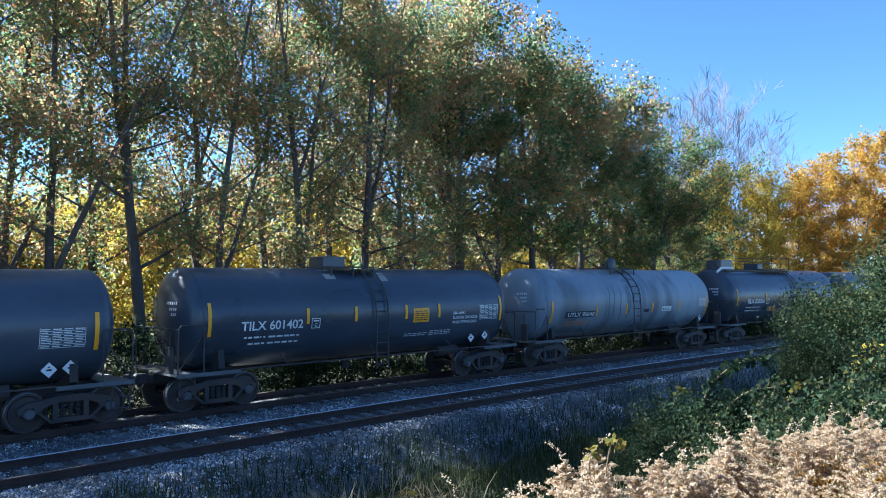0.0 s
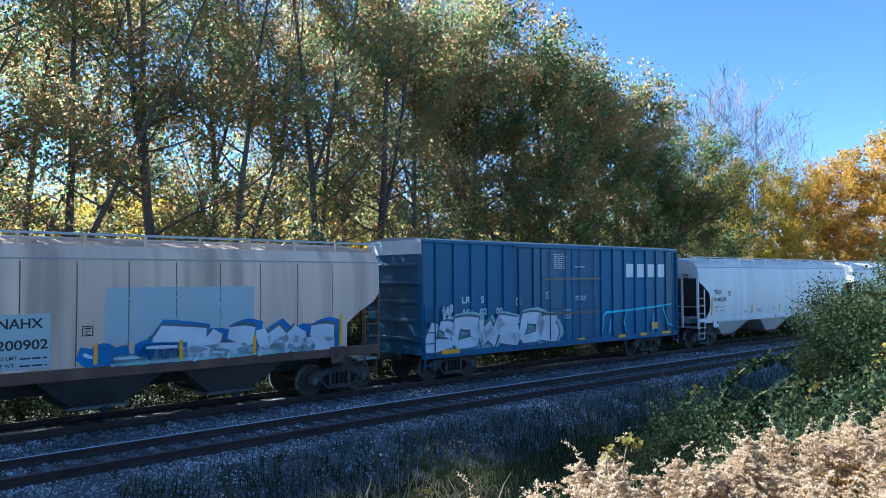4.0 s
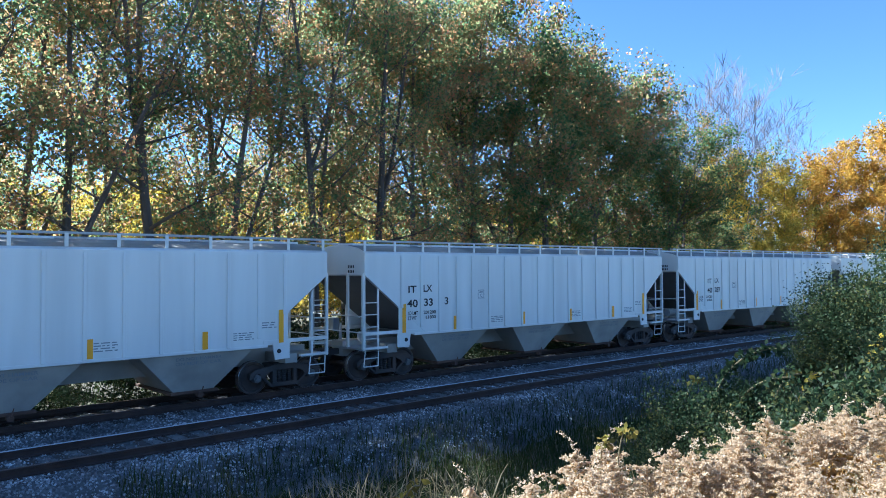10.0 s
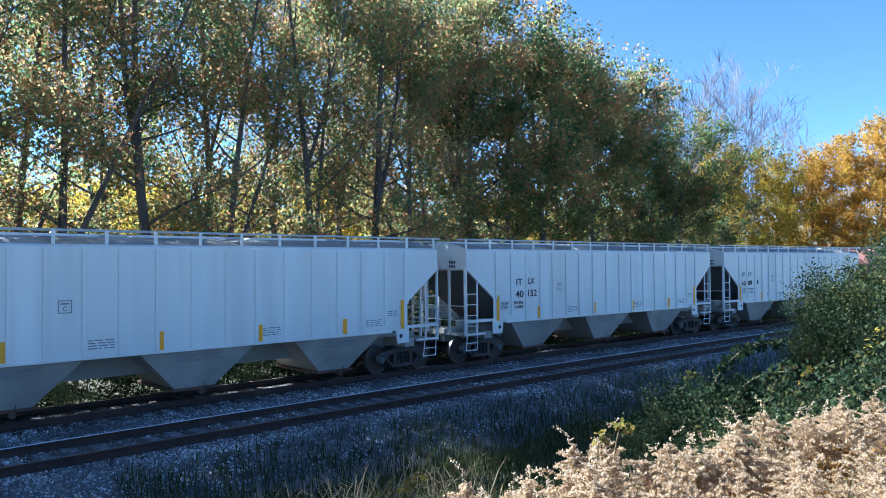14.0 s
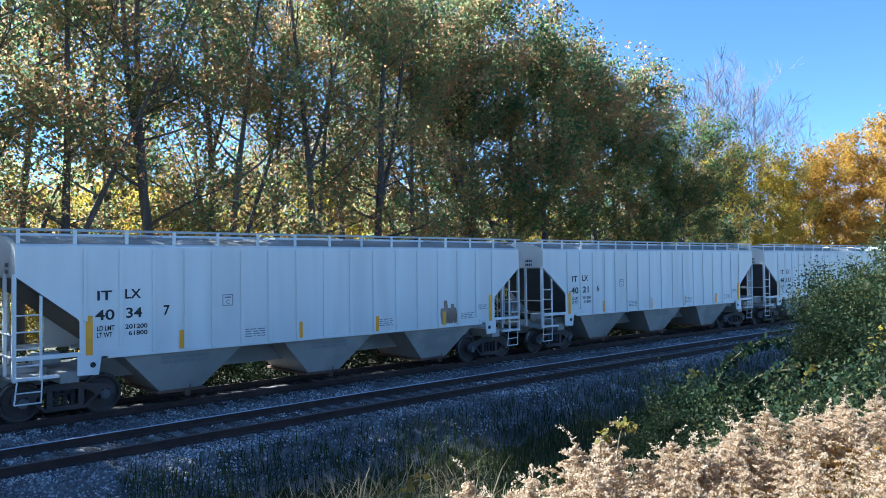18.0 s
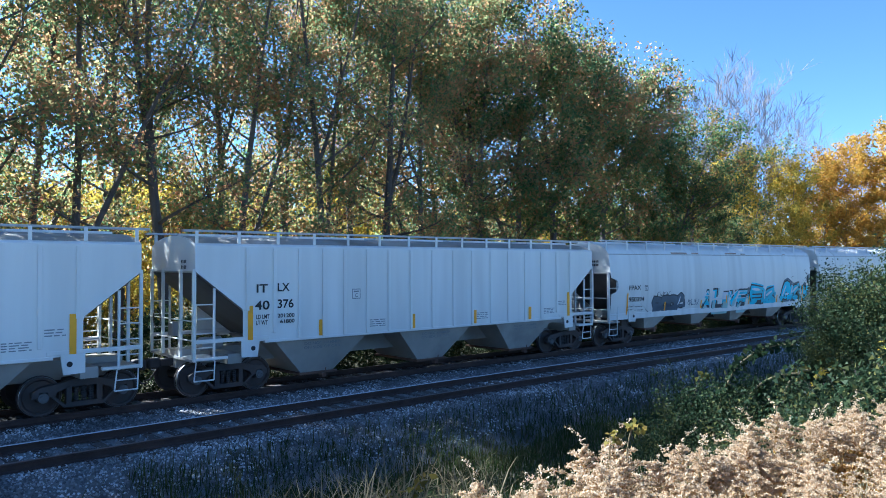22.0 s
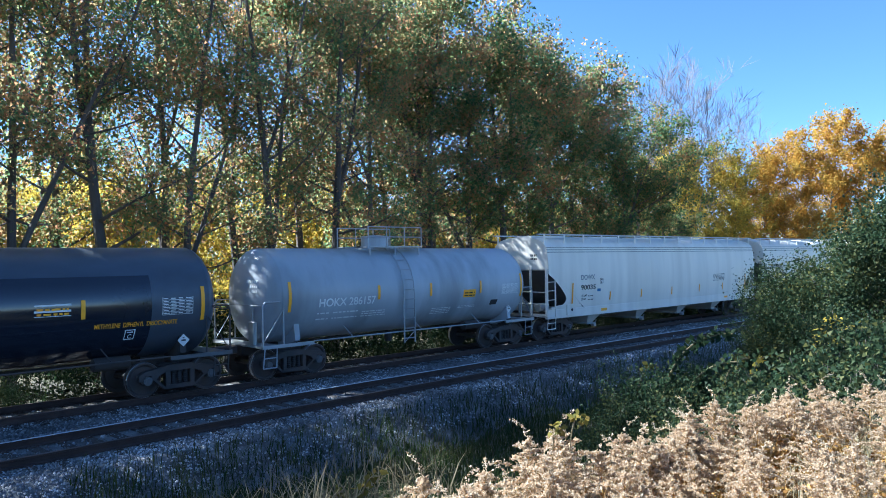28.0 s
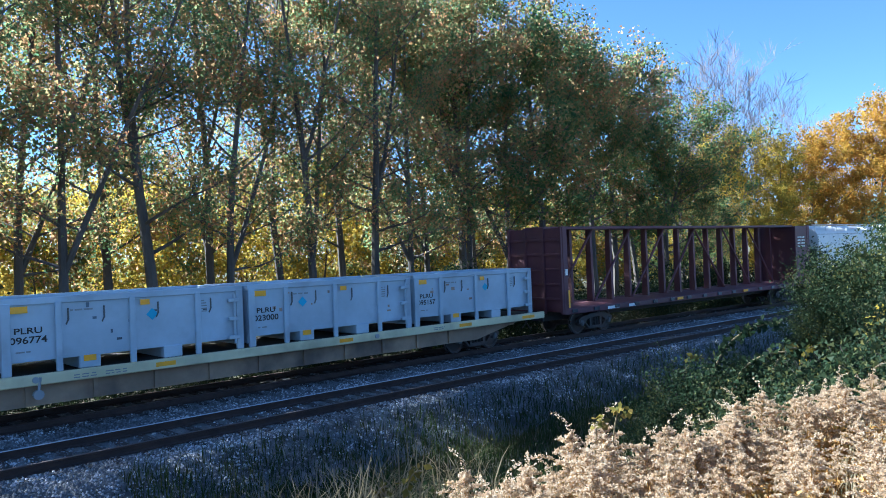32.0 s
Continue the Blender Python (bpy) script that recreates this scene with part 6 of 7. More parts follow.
    bm = bmesh.new()
    box(bm, -6.5, 7.0, -0.95, -0.75, 4.46, 4.52)
    part("pale_roof_edge", bm, M["galv"], brown)
    end_print(brown, 8.09, "", material="ink_white")


build_ribbed()


def build_smooth():
    c, s = hopper_car(SMOOTH_W, 108.88, 8.36, "paint_white", SMOOTH, 3.45, 1.6, ARCH, sill=(1.30, 1.47), bays=(-5.05, -0.55, 4.0), bay_w=(1.85, 0.55), bay_bottom=0.60, walk_posts=13, eave=(3.98,), bay_top=1.36)
    lettering(c, "TILX", -7.12, -6.41, 2.64, 2.84, s, "ink_black")
    lettering(c, "518578", -7.14, -5.99, 2.28, 2.48, s, "ink_black")
    weight_limits(c, (-7.1, -6.6, 1.98, 2.06), (-7.1, -6.7, 1.8, 1.88), s, "ink_black")
    small_print(c, [(-6.5, -6.0, 1.98, 2.06, 1), (-6.5, -6.05, 1.80, 1.88, 1)], s, "ink_black", 41)
    small_print(c, [(-4.2, -3.8, 1.66, 1.78, 3), (-2.9, -2.3, 1.66, 1.85, 4), (0.6, 0.9, 1.7, 1.78, 2), (1.1, 1.8, 1.68, 1.74, 2), (2.3, 3.0, 1.70, 1.85, 4), (3.6, 4.2, 1.7, 1.8, 2), (5.0, 5.4, 1.68, 1.78, 2)], s, "ink_grey", 42)
    frame_mark(c, -5.65, 2.66, s, "ink_black", 0.12)
    stripes(c, (-7.3, -3.38, -0.40, 1.87, 4.46, 7.15), [2.05, 1.82, 1.85, 1.86, 1.86, 2.10], 0.42, s, 0.11, 0.92)
    end_print(c, 8.36, "")

    c, s = hopper_car("smooth white covered hopper car with sprayed outlines", 128.20, 9.69, "paint_white", SMOOTH, 3.15, 1.5,
                      [(2.95, 0.0), (2.7, 0.25), (2.3, 0.75), (2.25, 0.9), (1.75, 1.25), (1.6, 1.2), (1.55, 0.2), (1.25, 0.2)],
                      sill=(1.12, 1.46), bays=(-6.35, -2.4, 1.6, 5.5), bay_w=(0.98, 0.22), bay_bottom=0.56, bay_top=1.15, walk_posts=15, eave=(3.94,), gate="valve_blue")
    lettering(c, "WLPX", -7.62, -6.75, 2.60, 2.80, s, "ink_black")
    lettering(c, "82067", -7.62, -6.65, 2.22, 2.42, s, "ink_black")
    weight_limits(c, (-7.6, -7.2, 1.98, 2.06), (-7.6, -7.2, 1.83, 1.91), s, "ink_black")
    small_print(c, [(-7.1, -6.75, 1.98, 2.06, 1), (-7.1, -6.75, 1.83, 1.91, 1), (-7.6, -7.2, 1.68, 1.76, 1)], s, "ink_black", 43)
    small_print(c, [(-8.6, -8.3, 1.55, 1.62, 2), (-6.3, -5.6, 1.5, 1.62, 3), (-3.6, -3.0, 1.5, 1.6, 2), (3.2, 3.9, 1.5, 1.62, 3)], s, "ink_grey", 44)
    stripes(c, (-8.20, -5.59, -2.79, 0.3, 3.4, 6.1, 8.2), [2.03, 1.81, 1.84, 1.84, 1.84, 1.84, 2.03], 0.36, s, 0.10, 0.82)
    patches("notice", c, [(-0.25, 0.45, 2.82, 3.05)], s, "stripe", "yellow notice panel")
    small_print(c, [(-0.2, 0.4, 2.86, 3.0, 2)], s, "ink_black", 45)
    scrawl(c, 21, -5.05, -2.0, 1.40, 2.28, s, "spray_black", 7, 0.026)
    scrawl(c, 22, -1.3, 1.2, 1.40, 2.1, s, "spray_black", 5, 0.026)
    scrawl(c, 23, 7.2, 8.2, 1.9, 2.5, s, "spray_blue", 4, 0.08)
    end_print(c, 9.69, "")

    c, s = hopper_car("smooth pale covered hopper car with blue graffiti", 406.78, 9.20, "paint_pale", SMOOTH, 3.10, 1.6, PORT, sill=(1.12, 1.38), bays=(-5.85, -2.1, 1.45, 5.2), bay_w=(0.85, 0.36),
                      bay_bottom=0.62, bay_top=1.14, walk_posts=14, eave=(3.90,), cage=True)
    lettering(c, "FPAX", -7.95, -7.10, 2.36, 2.56, s, "ink_black")
    lettering(c, "950394", -7.95, -6.85, 1.86, 2.06, s, "ink_black")
    frame_mark(c, -6.70, 2.44, s, "ink_black", 0.12)
    weight_limits(c, (-8.0, -7.6, 1.62, 1.69), (-8.0, -7.6, 1.47, 1.54), s, "ink_black")
    small_print(c, [(-7.5, -6.9, 1.62, 1.69, 1), (-7.5, -6.9, 1.47, 1.54, 1)], s, "ink_black", 46)
    stripes(c, (-8.05, -5.26, -2.28, 0.01, 2.24, 5.21, 8.16), [1.77, 1.57, 1.57, 1.74, 1.6, 1.58, 1.8], 0.38, s, 0.09, 0.92)
    graffiti(c, 5, -6.2, -3.7, 1.30, 2.1, s, 4, "spray_slate", "spray_black", None, 0.26)
    scrawl(c, 31, -5.9, -4.9, 1.95, 2.25, s, "spray_black", 5, 0.02)
    scrawl(c, 32, -3.4, -2.5, 1.55, 1.85, s, "spray_slate", 6, 0.02)
    sprayed_word(c, "ALIVE", -2.3, 1.85, 1.26, 2.20, s, "spray_cyan", "spray_black", "spray_mint")
    graffiti(c, 7, 2.45, 5.1, 1.18, 2.40, s, 2, "spray_cyan", "spray_black", "spray_cyan", 0.42)
    graffiti(c, 8, 5.6, 8.8, 1.25, 2.48, s, 3, "spray_cyan", "spray_black", "spray_slate", 0.40)
    patches("rust_patch", c, [(-4.6, -3.3, 3.93, 4.01), (-2.9, -2.3, 3.94, 4.0), (6.1, 6.4, 3.94, 3.99)], s, "rust_tan", "rust-brown bare patch")
    scrawl(c, 33, 1.9, 2.4, 1.7, 2.3, s, "spray_black", 4, 0.02)
    patches("rust_patch", c, [(0.1, 1.2, 3.95, 4.02), (1.6, 2.1, 3.94, 3.99)], s, "rust_tan", "rust-brown bare patch", 0.012)
    end_print(c, 9.20, "")

    c, s = hopper_car("smooth pale covered hopper car streaked with dirt", 426.19, 9.08, "paint_streaked", SMOOTH, 3.10, 1.6, PORT, sill=(1.12, 1.38), bays=(-5.8, -2.1, 1.5, 5.2), bay_w=(0.9, 0.34),
                      bay_bottom=0.62, bay_top=1.14, walk_posts=14, eave=(3.90,), gate="galv")
    lettering(c, "FPAX", -7.9, -7.05, 2.36, 2.56, s, "ink_black")
    lettering(c, "940208", -7.9, -6.8, 1.86, 2.06, s, "ink_black")
    frame_mark(c, -6.1, 2.1, s, "ink_black", 0.12)
    stripes(c, (-8.0, -5.2, -2.3, 0.6, 3.4, 5.6, 8.1), [1.77, 1.6, 1.6, 1.6, 1.6, 1.6, 1.8], 0.38, s, 0.09, 0.9)
    small_print(c, [(5.9, 6.9, 2.3, 2.5, 4), (6.9, 7.4, 1.9, 2.1, 3)], s, "ink_black", 47)
    lettering(c, "DO NOT HAMMER ON SIDES OF CAR", 0.2, 1.8, 1.98, 2.10, s, "ink_red", "notice")
    scrawl(c, 41, -1.2, 0.2, 1.75, 2.1, s, "spray_black", 5, 0.025)
    scrawl(c, 42, -0.3, 1.7, 1.2, 1.5, s, "ink_red", 6, 0.025)
    scrawl(c, 43, 2.5, 3.4, 1.65, 1.95, s, "spray_black", 5, 0.025)
    scrawl(c, 44, -4.6, -2.4, 1.5, 1.9, s, "strap", 6, 0.05)
    scrawl(c, 45, -7.2, -6.0, 1.4, 1.7, s, "ink_grey", 6, 0.025)
    end_print(c, 9.08, "")

    c, s = hopper_car("smooth white covered hopper car with amber dashes on its sill", 445.98, 9.72, "paint_warm", SMOOTH, 2.90, 1.6,
                      [(2.64, 0.0), (2.56, 0.45), (2.3, 0.8), (1.9, 1.2), (1.6, 1.25), (1.45, 1.1), (1.40, 0.1), (1.25, 0.1)],
                      sill=(0.98, 1.32), bays=(-6.2, -2.2, 1.55, 5.5), bay_w=(0.85, 0.26), bay_bottom=0.56, bay_top=1.02, walk_posts=15, eave=(3.72, 3.84), gate="galv")
    lettering(c, "CBFX", -7.77, -6.92, 2.56, 2.76, s, "ink_black")
    lettering(c, "491080", -7.76, -6.61, 2.14, 2.36, s, "ink_black")
    frame_mark(c, -6.05, 2.2, s, "ink_black", 0.12)
    weight_limits(c, (-7.76, -7.35, 1.78, 1.87), (-7.76, -7.35, 1.63, 1.72), s, "ink_black")
    lettering(c, "220700", -7.25, -6.8, 1.78, 1.87, s, "ink_black", "stencil")
    lettering(c, "65300", -7.2, -6.8, 1.63, 1.72, s, "ink_black", "stencil")
    small_print(c, [(4.6, 6.0, 2.1, 2.6, 7), (6.9, 7.3, 1.95, 2.1, 3), (2.9, 4.0, 1.4, 1.48, 1)], s, "ink_black", 48)
    patches("amber_dash", c, [(-9.1, -8.1, 1.06, 1.17), (-5.6, -5.1, 1.08, 1.18), (-2.8, -2.3, 1.10, 1.20), (0.15, 0.6, 1.10, 1.20), (2.5, 2.9, 1.10, 1.20), (5.6, 6.1, 1.10, 1.20), (8.5, 9.1, 1.10, 1.20)], flat(s(1.32) - 0.014), "stripe", "amber reflective dash")
    scabs = [(-9.4, -8.2, 3.96, 4.00), (-8.2, -6.8, 3.94, 3.99), (-5.2, -4.3, 3.95, 3.99), (-3.9, -3.0, 3.95, 4.01), (-2.0, -1.4, 3.93, 4.0), (0.2, 0.8, 3.93, 4.0), (1.3, 2.0, 3.94, 4.01), (4.2, 4.6, 3.95, 4.0)]
    patches("rust_patch", c, scabs, s, "rust_tan", "rust-brown bare patch on the roof edge", 0.012)
    end_print(c, 9.72, "")

    c, s = hopper_car("smooth white covered hopper car with faded stencils", 509.52, 9.78, "paint_warm", SMOOTH, 3.0, 1.5, TEAR, sill=(0.92, 1.30), bays=(-6.3, -2.3, 1.6, 5.35), bay_w=(0.55, 0.20), bay_bottom=0.55,
                      bay_top=1.0, walk_posts=15, eave=(3.72, 3.82, 3.92), gate="galv")
    lettering(c, "DOWX", -7.54, -6.51, 2.50, 2.72, s, "ink_grey")
    lettering(c, "90035", -7.55, -6.46, 2.06, 2.28, s, "ink_black")
    frame_mark(c, -6.0, 2.42, s, "ink_black", 0.12)
    patches("stencil_block", c, [(-6.32, -6.05, 1.95, 2.08)], s, "spray_blue")
    weight_limits(c, (-7.5, -7.1, 1.76, 1.85), (-7.5, -7.1, 1.6, 1.69), s, "ink_black")
    small_print(c, [(-7.0, -6.6, 1.76, 1.85, 1), (-7.0, -6.6, 1.60, 1.69, 1), (4.6, 5.9, 2.1, 2.5, 6), (7.2, 7.6, 1.95, 2.1, 3), (3.9, 4.9, 1.12, 1.20, 1), (-8.4, -7.2, 1.04, 1.10, 1)], s, "ink_black", 49)
    stripes(c, (-8.15, -5.31, -2.67, 0.18, 3.05, 5.70, 8.5), [1.94, 1.72, 1.72, 1.73, 1.76, 1.75, 1.95], 0.38, s, 0.09, 0.88)
    patches("amber_dash", c, [(-5.95, -5.5, 1.06, 1.18), (6.0, 6.4, 1.1, 1.2)], flat(s(1.30) - 0.014), "stripe", "amber reflective dash")
    end_print(c, 9.78, "")

    c, s = hopper_car("smooth white covered hopper car with black tags", 529.83, 9.13, "paint_warm", SMOOTH, 2.95, 1.5,
                      [(2.72, 0.0), (2.6, 0.25), (1.92, 1.22), (1.90, 1.22), (1.50, 1.22), (1.45, 0.1), (1.25, 0.1)],
                      sill=(0.98, 1.32), bays=(-5.9, -2.0, 1.9, 5.6), bay_w=(0.95, 0.24), bay_bottom=0.58, bay_top=1.02, walk_posts=15, eave=(3.74, 3.84, 3.96), gate="valve_blue")
    lettering(c, "AOKX", -7.54, -6.39, 2.64, 2.90, s, "ink_black")
    lettering(c, "90215", -7.56, -6.34, 2.10, 2.36, s, "ink_black")
    frame_mark(c, -5.37, 2.52, s, "ink_black", 0.12)
    weight_limits(c, (-7.5, -7.1, 1.92, 2.0), (-7.5, -7.1, 1.77, 1.85), s, "ink_grey")
    small_print(c, [(-7.0, -6.6, 1.92, 2.0, 1), (-7.0, -6.6, 1.77, 1.85, 1), (-1.0, -0.6, 1.85, 2.1, 4), (5.0, 6.5, 2.15, 2.3, 3)], s, "ink_grey", 50)
    sill_y = flat(s(1.32) - 0.014)
    small_print(c, [(-6.3, -5.8, 1.08, 1.24, 3), (-1.2, -0.7, 1.08, 1.24, 3), (1.5, 2.0, 1.1, 1.24, 3)], sill_y, "ink_grey", 51)
    lettering(c, "DO NOT HAMMER ON CAR", -4.5, -3.2, 1.12, 1.20, sill_y, "ink_black", "notice")
    patches("amber_dash", c, [(-8.4, -7.5, 1.06, 1.18), (-5.4, -4.9, 1.08, 1.20), (-2.9, -2.4, 1.08, 1.20), (0.2, 0.65, 1.10, 1.20), (3.0, 3.4, 1.10, 1.20), (7.0, 7.8, 1.08, 1.20)], sill_y, "stripe", "amber reflective dash")
    scrawl(c, 51, -5.4, -4.9, 1.7, 2.0, s, "spray_black", 2, 0.06)
    scrawl(c, 52, -4.8, -3.9, 1.65, 2.7, s, "spray_black", 4, 0.06)
    scrawl(c, 53, -3.2, -1.7, 1.80, 2.15, s, "spray_black", 7, 0.035)
    end_print(c, 9.13, "")

    c, s = hopper_car("smooth pale grey covered hopper car at the tail", 599.9, 9.3, "paint_pale", SMOOTH, 3.05, 1.0, PORT, sill=(1.12, 1.38), bays=(-5.8, -2.1, 1.5, 5.2), bay_w=(0.9, 0.34), bay_bottom=0.62, bay_top=1.14,
                      walk_posts=14, eave=(3.90,))

    # short beige hopper with a rusty sill
    prof = [(1.50, 1.30), (1.52, 2.0), (1.54, 3.0), (1.52, 3.7), (1.50, 3.98), (1.30, 4.30), (0.8, 4.44), (0.0, 4.48)]
    c, s = hopper_car("beige covered hopper car with a rusty sill and graffiti", 74.86, 6.45, "paint_beige", prof, 3.05, 1.35, [(3.05, 0.0), (2.8, 0.2), (2.25, 1.18), (2.2, 1.2), (1.3, 1.2)], sill=(1.18, 1.46),
                      bays=(-1.7, 1.7), bay_w=(1.5, 0.6), bay_bottom=0.5, bay_top=1.2, bay_paint="under", gate="under", trim="rust", walk_posts=10, walk_z=4.60, eave=(3.98,), ribs=())
    bm = bmesh.new()
    for x in np.linspace(-4.7, 4.7, 9):
        patch(bm, x - 0.012, x + 0.012, 1.5, 3.92, s, 0.006)
    part("panel_seam", bm, M["rust"], c)
    patches("number_panel", c, [(-4.04, -2.89, 1.52, 2.74)], s, "patch_pale", "pale repainted number panel", 0.008)
    lettering(c, "NAHX", -3.95, -3.05, 2.42, 2.64, s, "ink_black")
    lettering(c, "200902", -3.96, -2.94, 1.95, 2.17, s, "ink_black")
    weight_limits(c, (-3.95, -3.55, 1.74, 1.82), (-3.95, -3.55, 1.58, 1.66), s, "ink_black")
    small_print(c, [(-3.5, -2.95, 1.74, 1.82, 1), (-3.5, -2.95, 1.58, 1.66, 1)], s, "ink_black", 52)
    patches("painted_out_panel", c, [(-1.72, 2.16, 1.96, 3.30)], s, "patch_pale", "pale painted-out panel")
    frame_mark(c, -2.1, 2.3, s, "ink_black", 0.12)
    graffiti(c, 14, -0.6, 4.9, 1.32, 2.35, s, 4, "spray_white", "spray_slate", "spray_blue", 0.40)
    graffiti(c, 16, -2.4, 0.2, 1.46, 1.95, s, 2, "spray_blue", "spray_blue", None, 0.30)
    graffiti(c, 15, -1.5, 4.2, 1.25, 1.75, s, 6, "spray_mint", "spray_slate", None, 0.2)
    stripes(c, (-5.02, -1.92, 0.13, 2.18, 5.0), [1.95, 1.75, 1.72, 1.72, 1.95], 0.5, s, 0.09, 0.9)
    end_print(c, 6.45, "")


build_smooth()


# ---- boxcar ----
def build_boxcar():
    half, y, z0, z1 = 7.70, 1.50, 0.95, 4.75
    car = rolling_stock("boxcar", "blue steel boxcar with graffiti along its base", "boxcar", 90.84, half, 5.9, end=half - 0.05)
    bm = bmesh.new()
    box(bm, -half, half, -y, y, z0, z1, 0.02)
    part("body", bm, M["paint_blue"], car)
    bm = bmesh.new()
    loft(bm, [[(x, -y - 0.05, z1), (x, -y - 0.05, z1 + 0.05), (x, -0.7, z1 + 0.13), (x, 0, z1 + 0.17), (x, 0.7, z1 + 0.13), (x, y + 0.05, z1 + 0.05), (x, y + 0.05, z1)] for x in (-half, half)])
    part("roof", bm, M["galv"], car, "pale galvanised roof")
    s = flat(-y)
    for x in [-half + 0.06] + [-7.08 + 0.81 * k for k in range(7)] + [1.95 + 0.81 * k for k in range(7)] + [half - 0.06]:
        bm = bmesh.new()
        box(bm, x - 0.06, x + 0.06, -y - 0.07, -y, z0 + 0.1, z1 - 0.05, 0.015)
        part("side_post", bm, M["paint_blue"], car)
    for nm, a, b in (("side_sill", z0 - 0.12, z0 + 0.1), ("top_plate", z1 - 0.08, z1 + 0.02)):
        bm = bmesh.new()
        box(bm, -half, half, -y - 0.085, -y, a, b, 0.01)
        part(nm, bm, M["paint_blue"], car)
    for x0, x1 in ((-1.83, 0.0), (0.0, 1.80)):
        bm = bmesh.new()
        box(bm, x0 + 0.02, x1 - 0.02, -y - 0.05, -y, z0 + 0.1, 4.62, 0.015)
        door = part("door", bm, M["paint_blue"], car)
        bm = bmesh.new()
        for z in (2.10, 3.45):
            box(bm, x0, x1, -y - 0.11, -y - 0.04, z - 0.04, z + 0.04)
        for x in (x0 + 0.45, x1 - 0.45):
            bar(bm, (x, -y - 0.10, z0 + 0.15), (x, -y - 0.10, 4.6), 0.02, 6)
        bar(bm, (x0 + 0.6, -y - 0.13, 2.3), (x1 - 0.6, -y - 0.13, 2.3), 0.02, 6)
        part("locking_bar", bm, M["tank_black"], door)
    for z in (0.98, 4.66):
        bm = bmesh.new()
        box(bm, -3.4, 1.9, -y - 0.13, -y - 0.07, z - 0.035, z + 0.035)
        part("door_track", bm, M["paint_blue"], car)
    for k in range(10):
        z = 1.4 + (k % 5) * 0.62
        e = -half - 0.06 if k < 5 else half
        bm = bmesh.new()
        box(bm, e, e + 0.06, -1.4, 1.4, z, z + 0.12, 0.02)
        part("end_corrugation", bm, M["paint_blue"], car)
    bm = bmesh.new()
    box(bm, -half - 0.03, -half, -1.5, 1.5, 4.30, 4.78)
    part("end_panel", bm, M["spray_white"], car, "pale end panel")
    bm = bmesh.new()
    box(bm, -half, half, -0.35, 0.35, 0.70, z0)
    for x in (-5.9, 5.9):
        box(bm, x - 0.2, x + 0.2, -1.35, 1.35, 0.78, z0)
    part("underframe", bm, M["under"], car)
    ladder(car, -half + 0.06, -half + 0.5, -y - 0.10, 0.5, 2.6, "paint_blue")
    ladder(car, half - 0.5, half - 0.06, -y - 0.10, 0.5, 4.6, "paint_blue")
    blocks = flat(-y - 0.06)
    patches("mark_blocks", car, [(3.64 + k * 0.81 + 0.1, 3.64 + k * 0.81 + 0.62, 3.50, 4.08) for k in range(4)], s, "ink_white", "white block shapes")
    lettering(car, "LR", -5.91, -5.5, 2.62, 2.85, s)
    lettering(car, "S", -5.0, -4.85, 2.62, 2.85, s)
    lettering(car, "10", -5.85, -5.5, 2.20, 2.42, s)
    lettering(car, "02", -5.05, -4.7, 2.20, 2.42, s)
    lettering(car, "00", -4.25, -3.9, 2.20, 2.42, s)
    frame_mark(car, -3.05, 2.62, s, "ink_white", 0.14)
    small_print(car, [(-1.1, -0.35, 3.85, 4.45, 8), (-1.6, -1.4, 2.7, 3.0, 4), (-1.55, -1.2, 1.5, 1.9, 4), (0.2, 0.9, 2.6, 2.8, 3), (0.2, 0.8, 3.9, 4.0, 1), (-0.5, -0.1, 1.9, 2.3, 4)], flat(-y - 0.05), "spray_white", 61)
    gy = flat(-y - 0.075)
    graffiti(car, 17, -7.5, -0.9, 1.0, 2.25, gy, 6, "spray_white", "spray_slate", "spray_mint", 0.36)
    scrawl(car, 61, -6.9, -6.4, 2.1, 2.6, gy, "spray_white", 2, 0.12)
    bm = bmesh.new()
    for st in ([(1.9, 1.2), (2.0, 1.9), (2.2, 2.05), (4.0, 2.1), (6.0, 2.2), (7.5, 2.3)], [(2.4, 1.1), (2.5, 2.0)], [(3.6, 1.2), (3.4, 1.6), (3.7, 2.1)], [(5.6, 1.0), (5.7, 2.2)], [(6.4, 2.2), (6.8, 1.4), (7.5, 1.2)]):
        ribbon(bm, [(x + 0.02 * math.sin(9 * z), z) for (xa, za), (xb, zb) in zip(st, st[1:]) for x, z in [(xa + (xb - xa) * k / 4, za + (zb - za) * k / 4) for k in range(4)]], 0.07, gy, 0.012)
    tagged(part("sprayed_tag", bm, M["spray_cyan"], car), kind="stuff")
    patches("amber_plate", car, [(0.25, 0.75, 0.95, 1.08), (3.0, 3.5, 0.95, 1.08), (4.6, 5.1, 0.95, 1.08), (6.3, 7.0, 0.95, 1.06), (-6.9, -6.1, 0.95, 1.1)], flat(-y - 0.095), "stripe", "amber reflective plate")
    patches("notice", car, [(5.5, 6.0, 1.2, 1.5), (-5.2, -4.7, 1.4, 1.7)], gy, "stripe", "yellow notice panel")


build_boxcar()


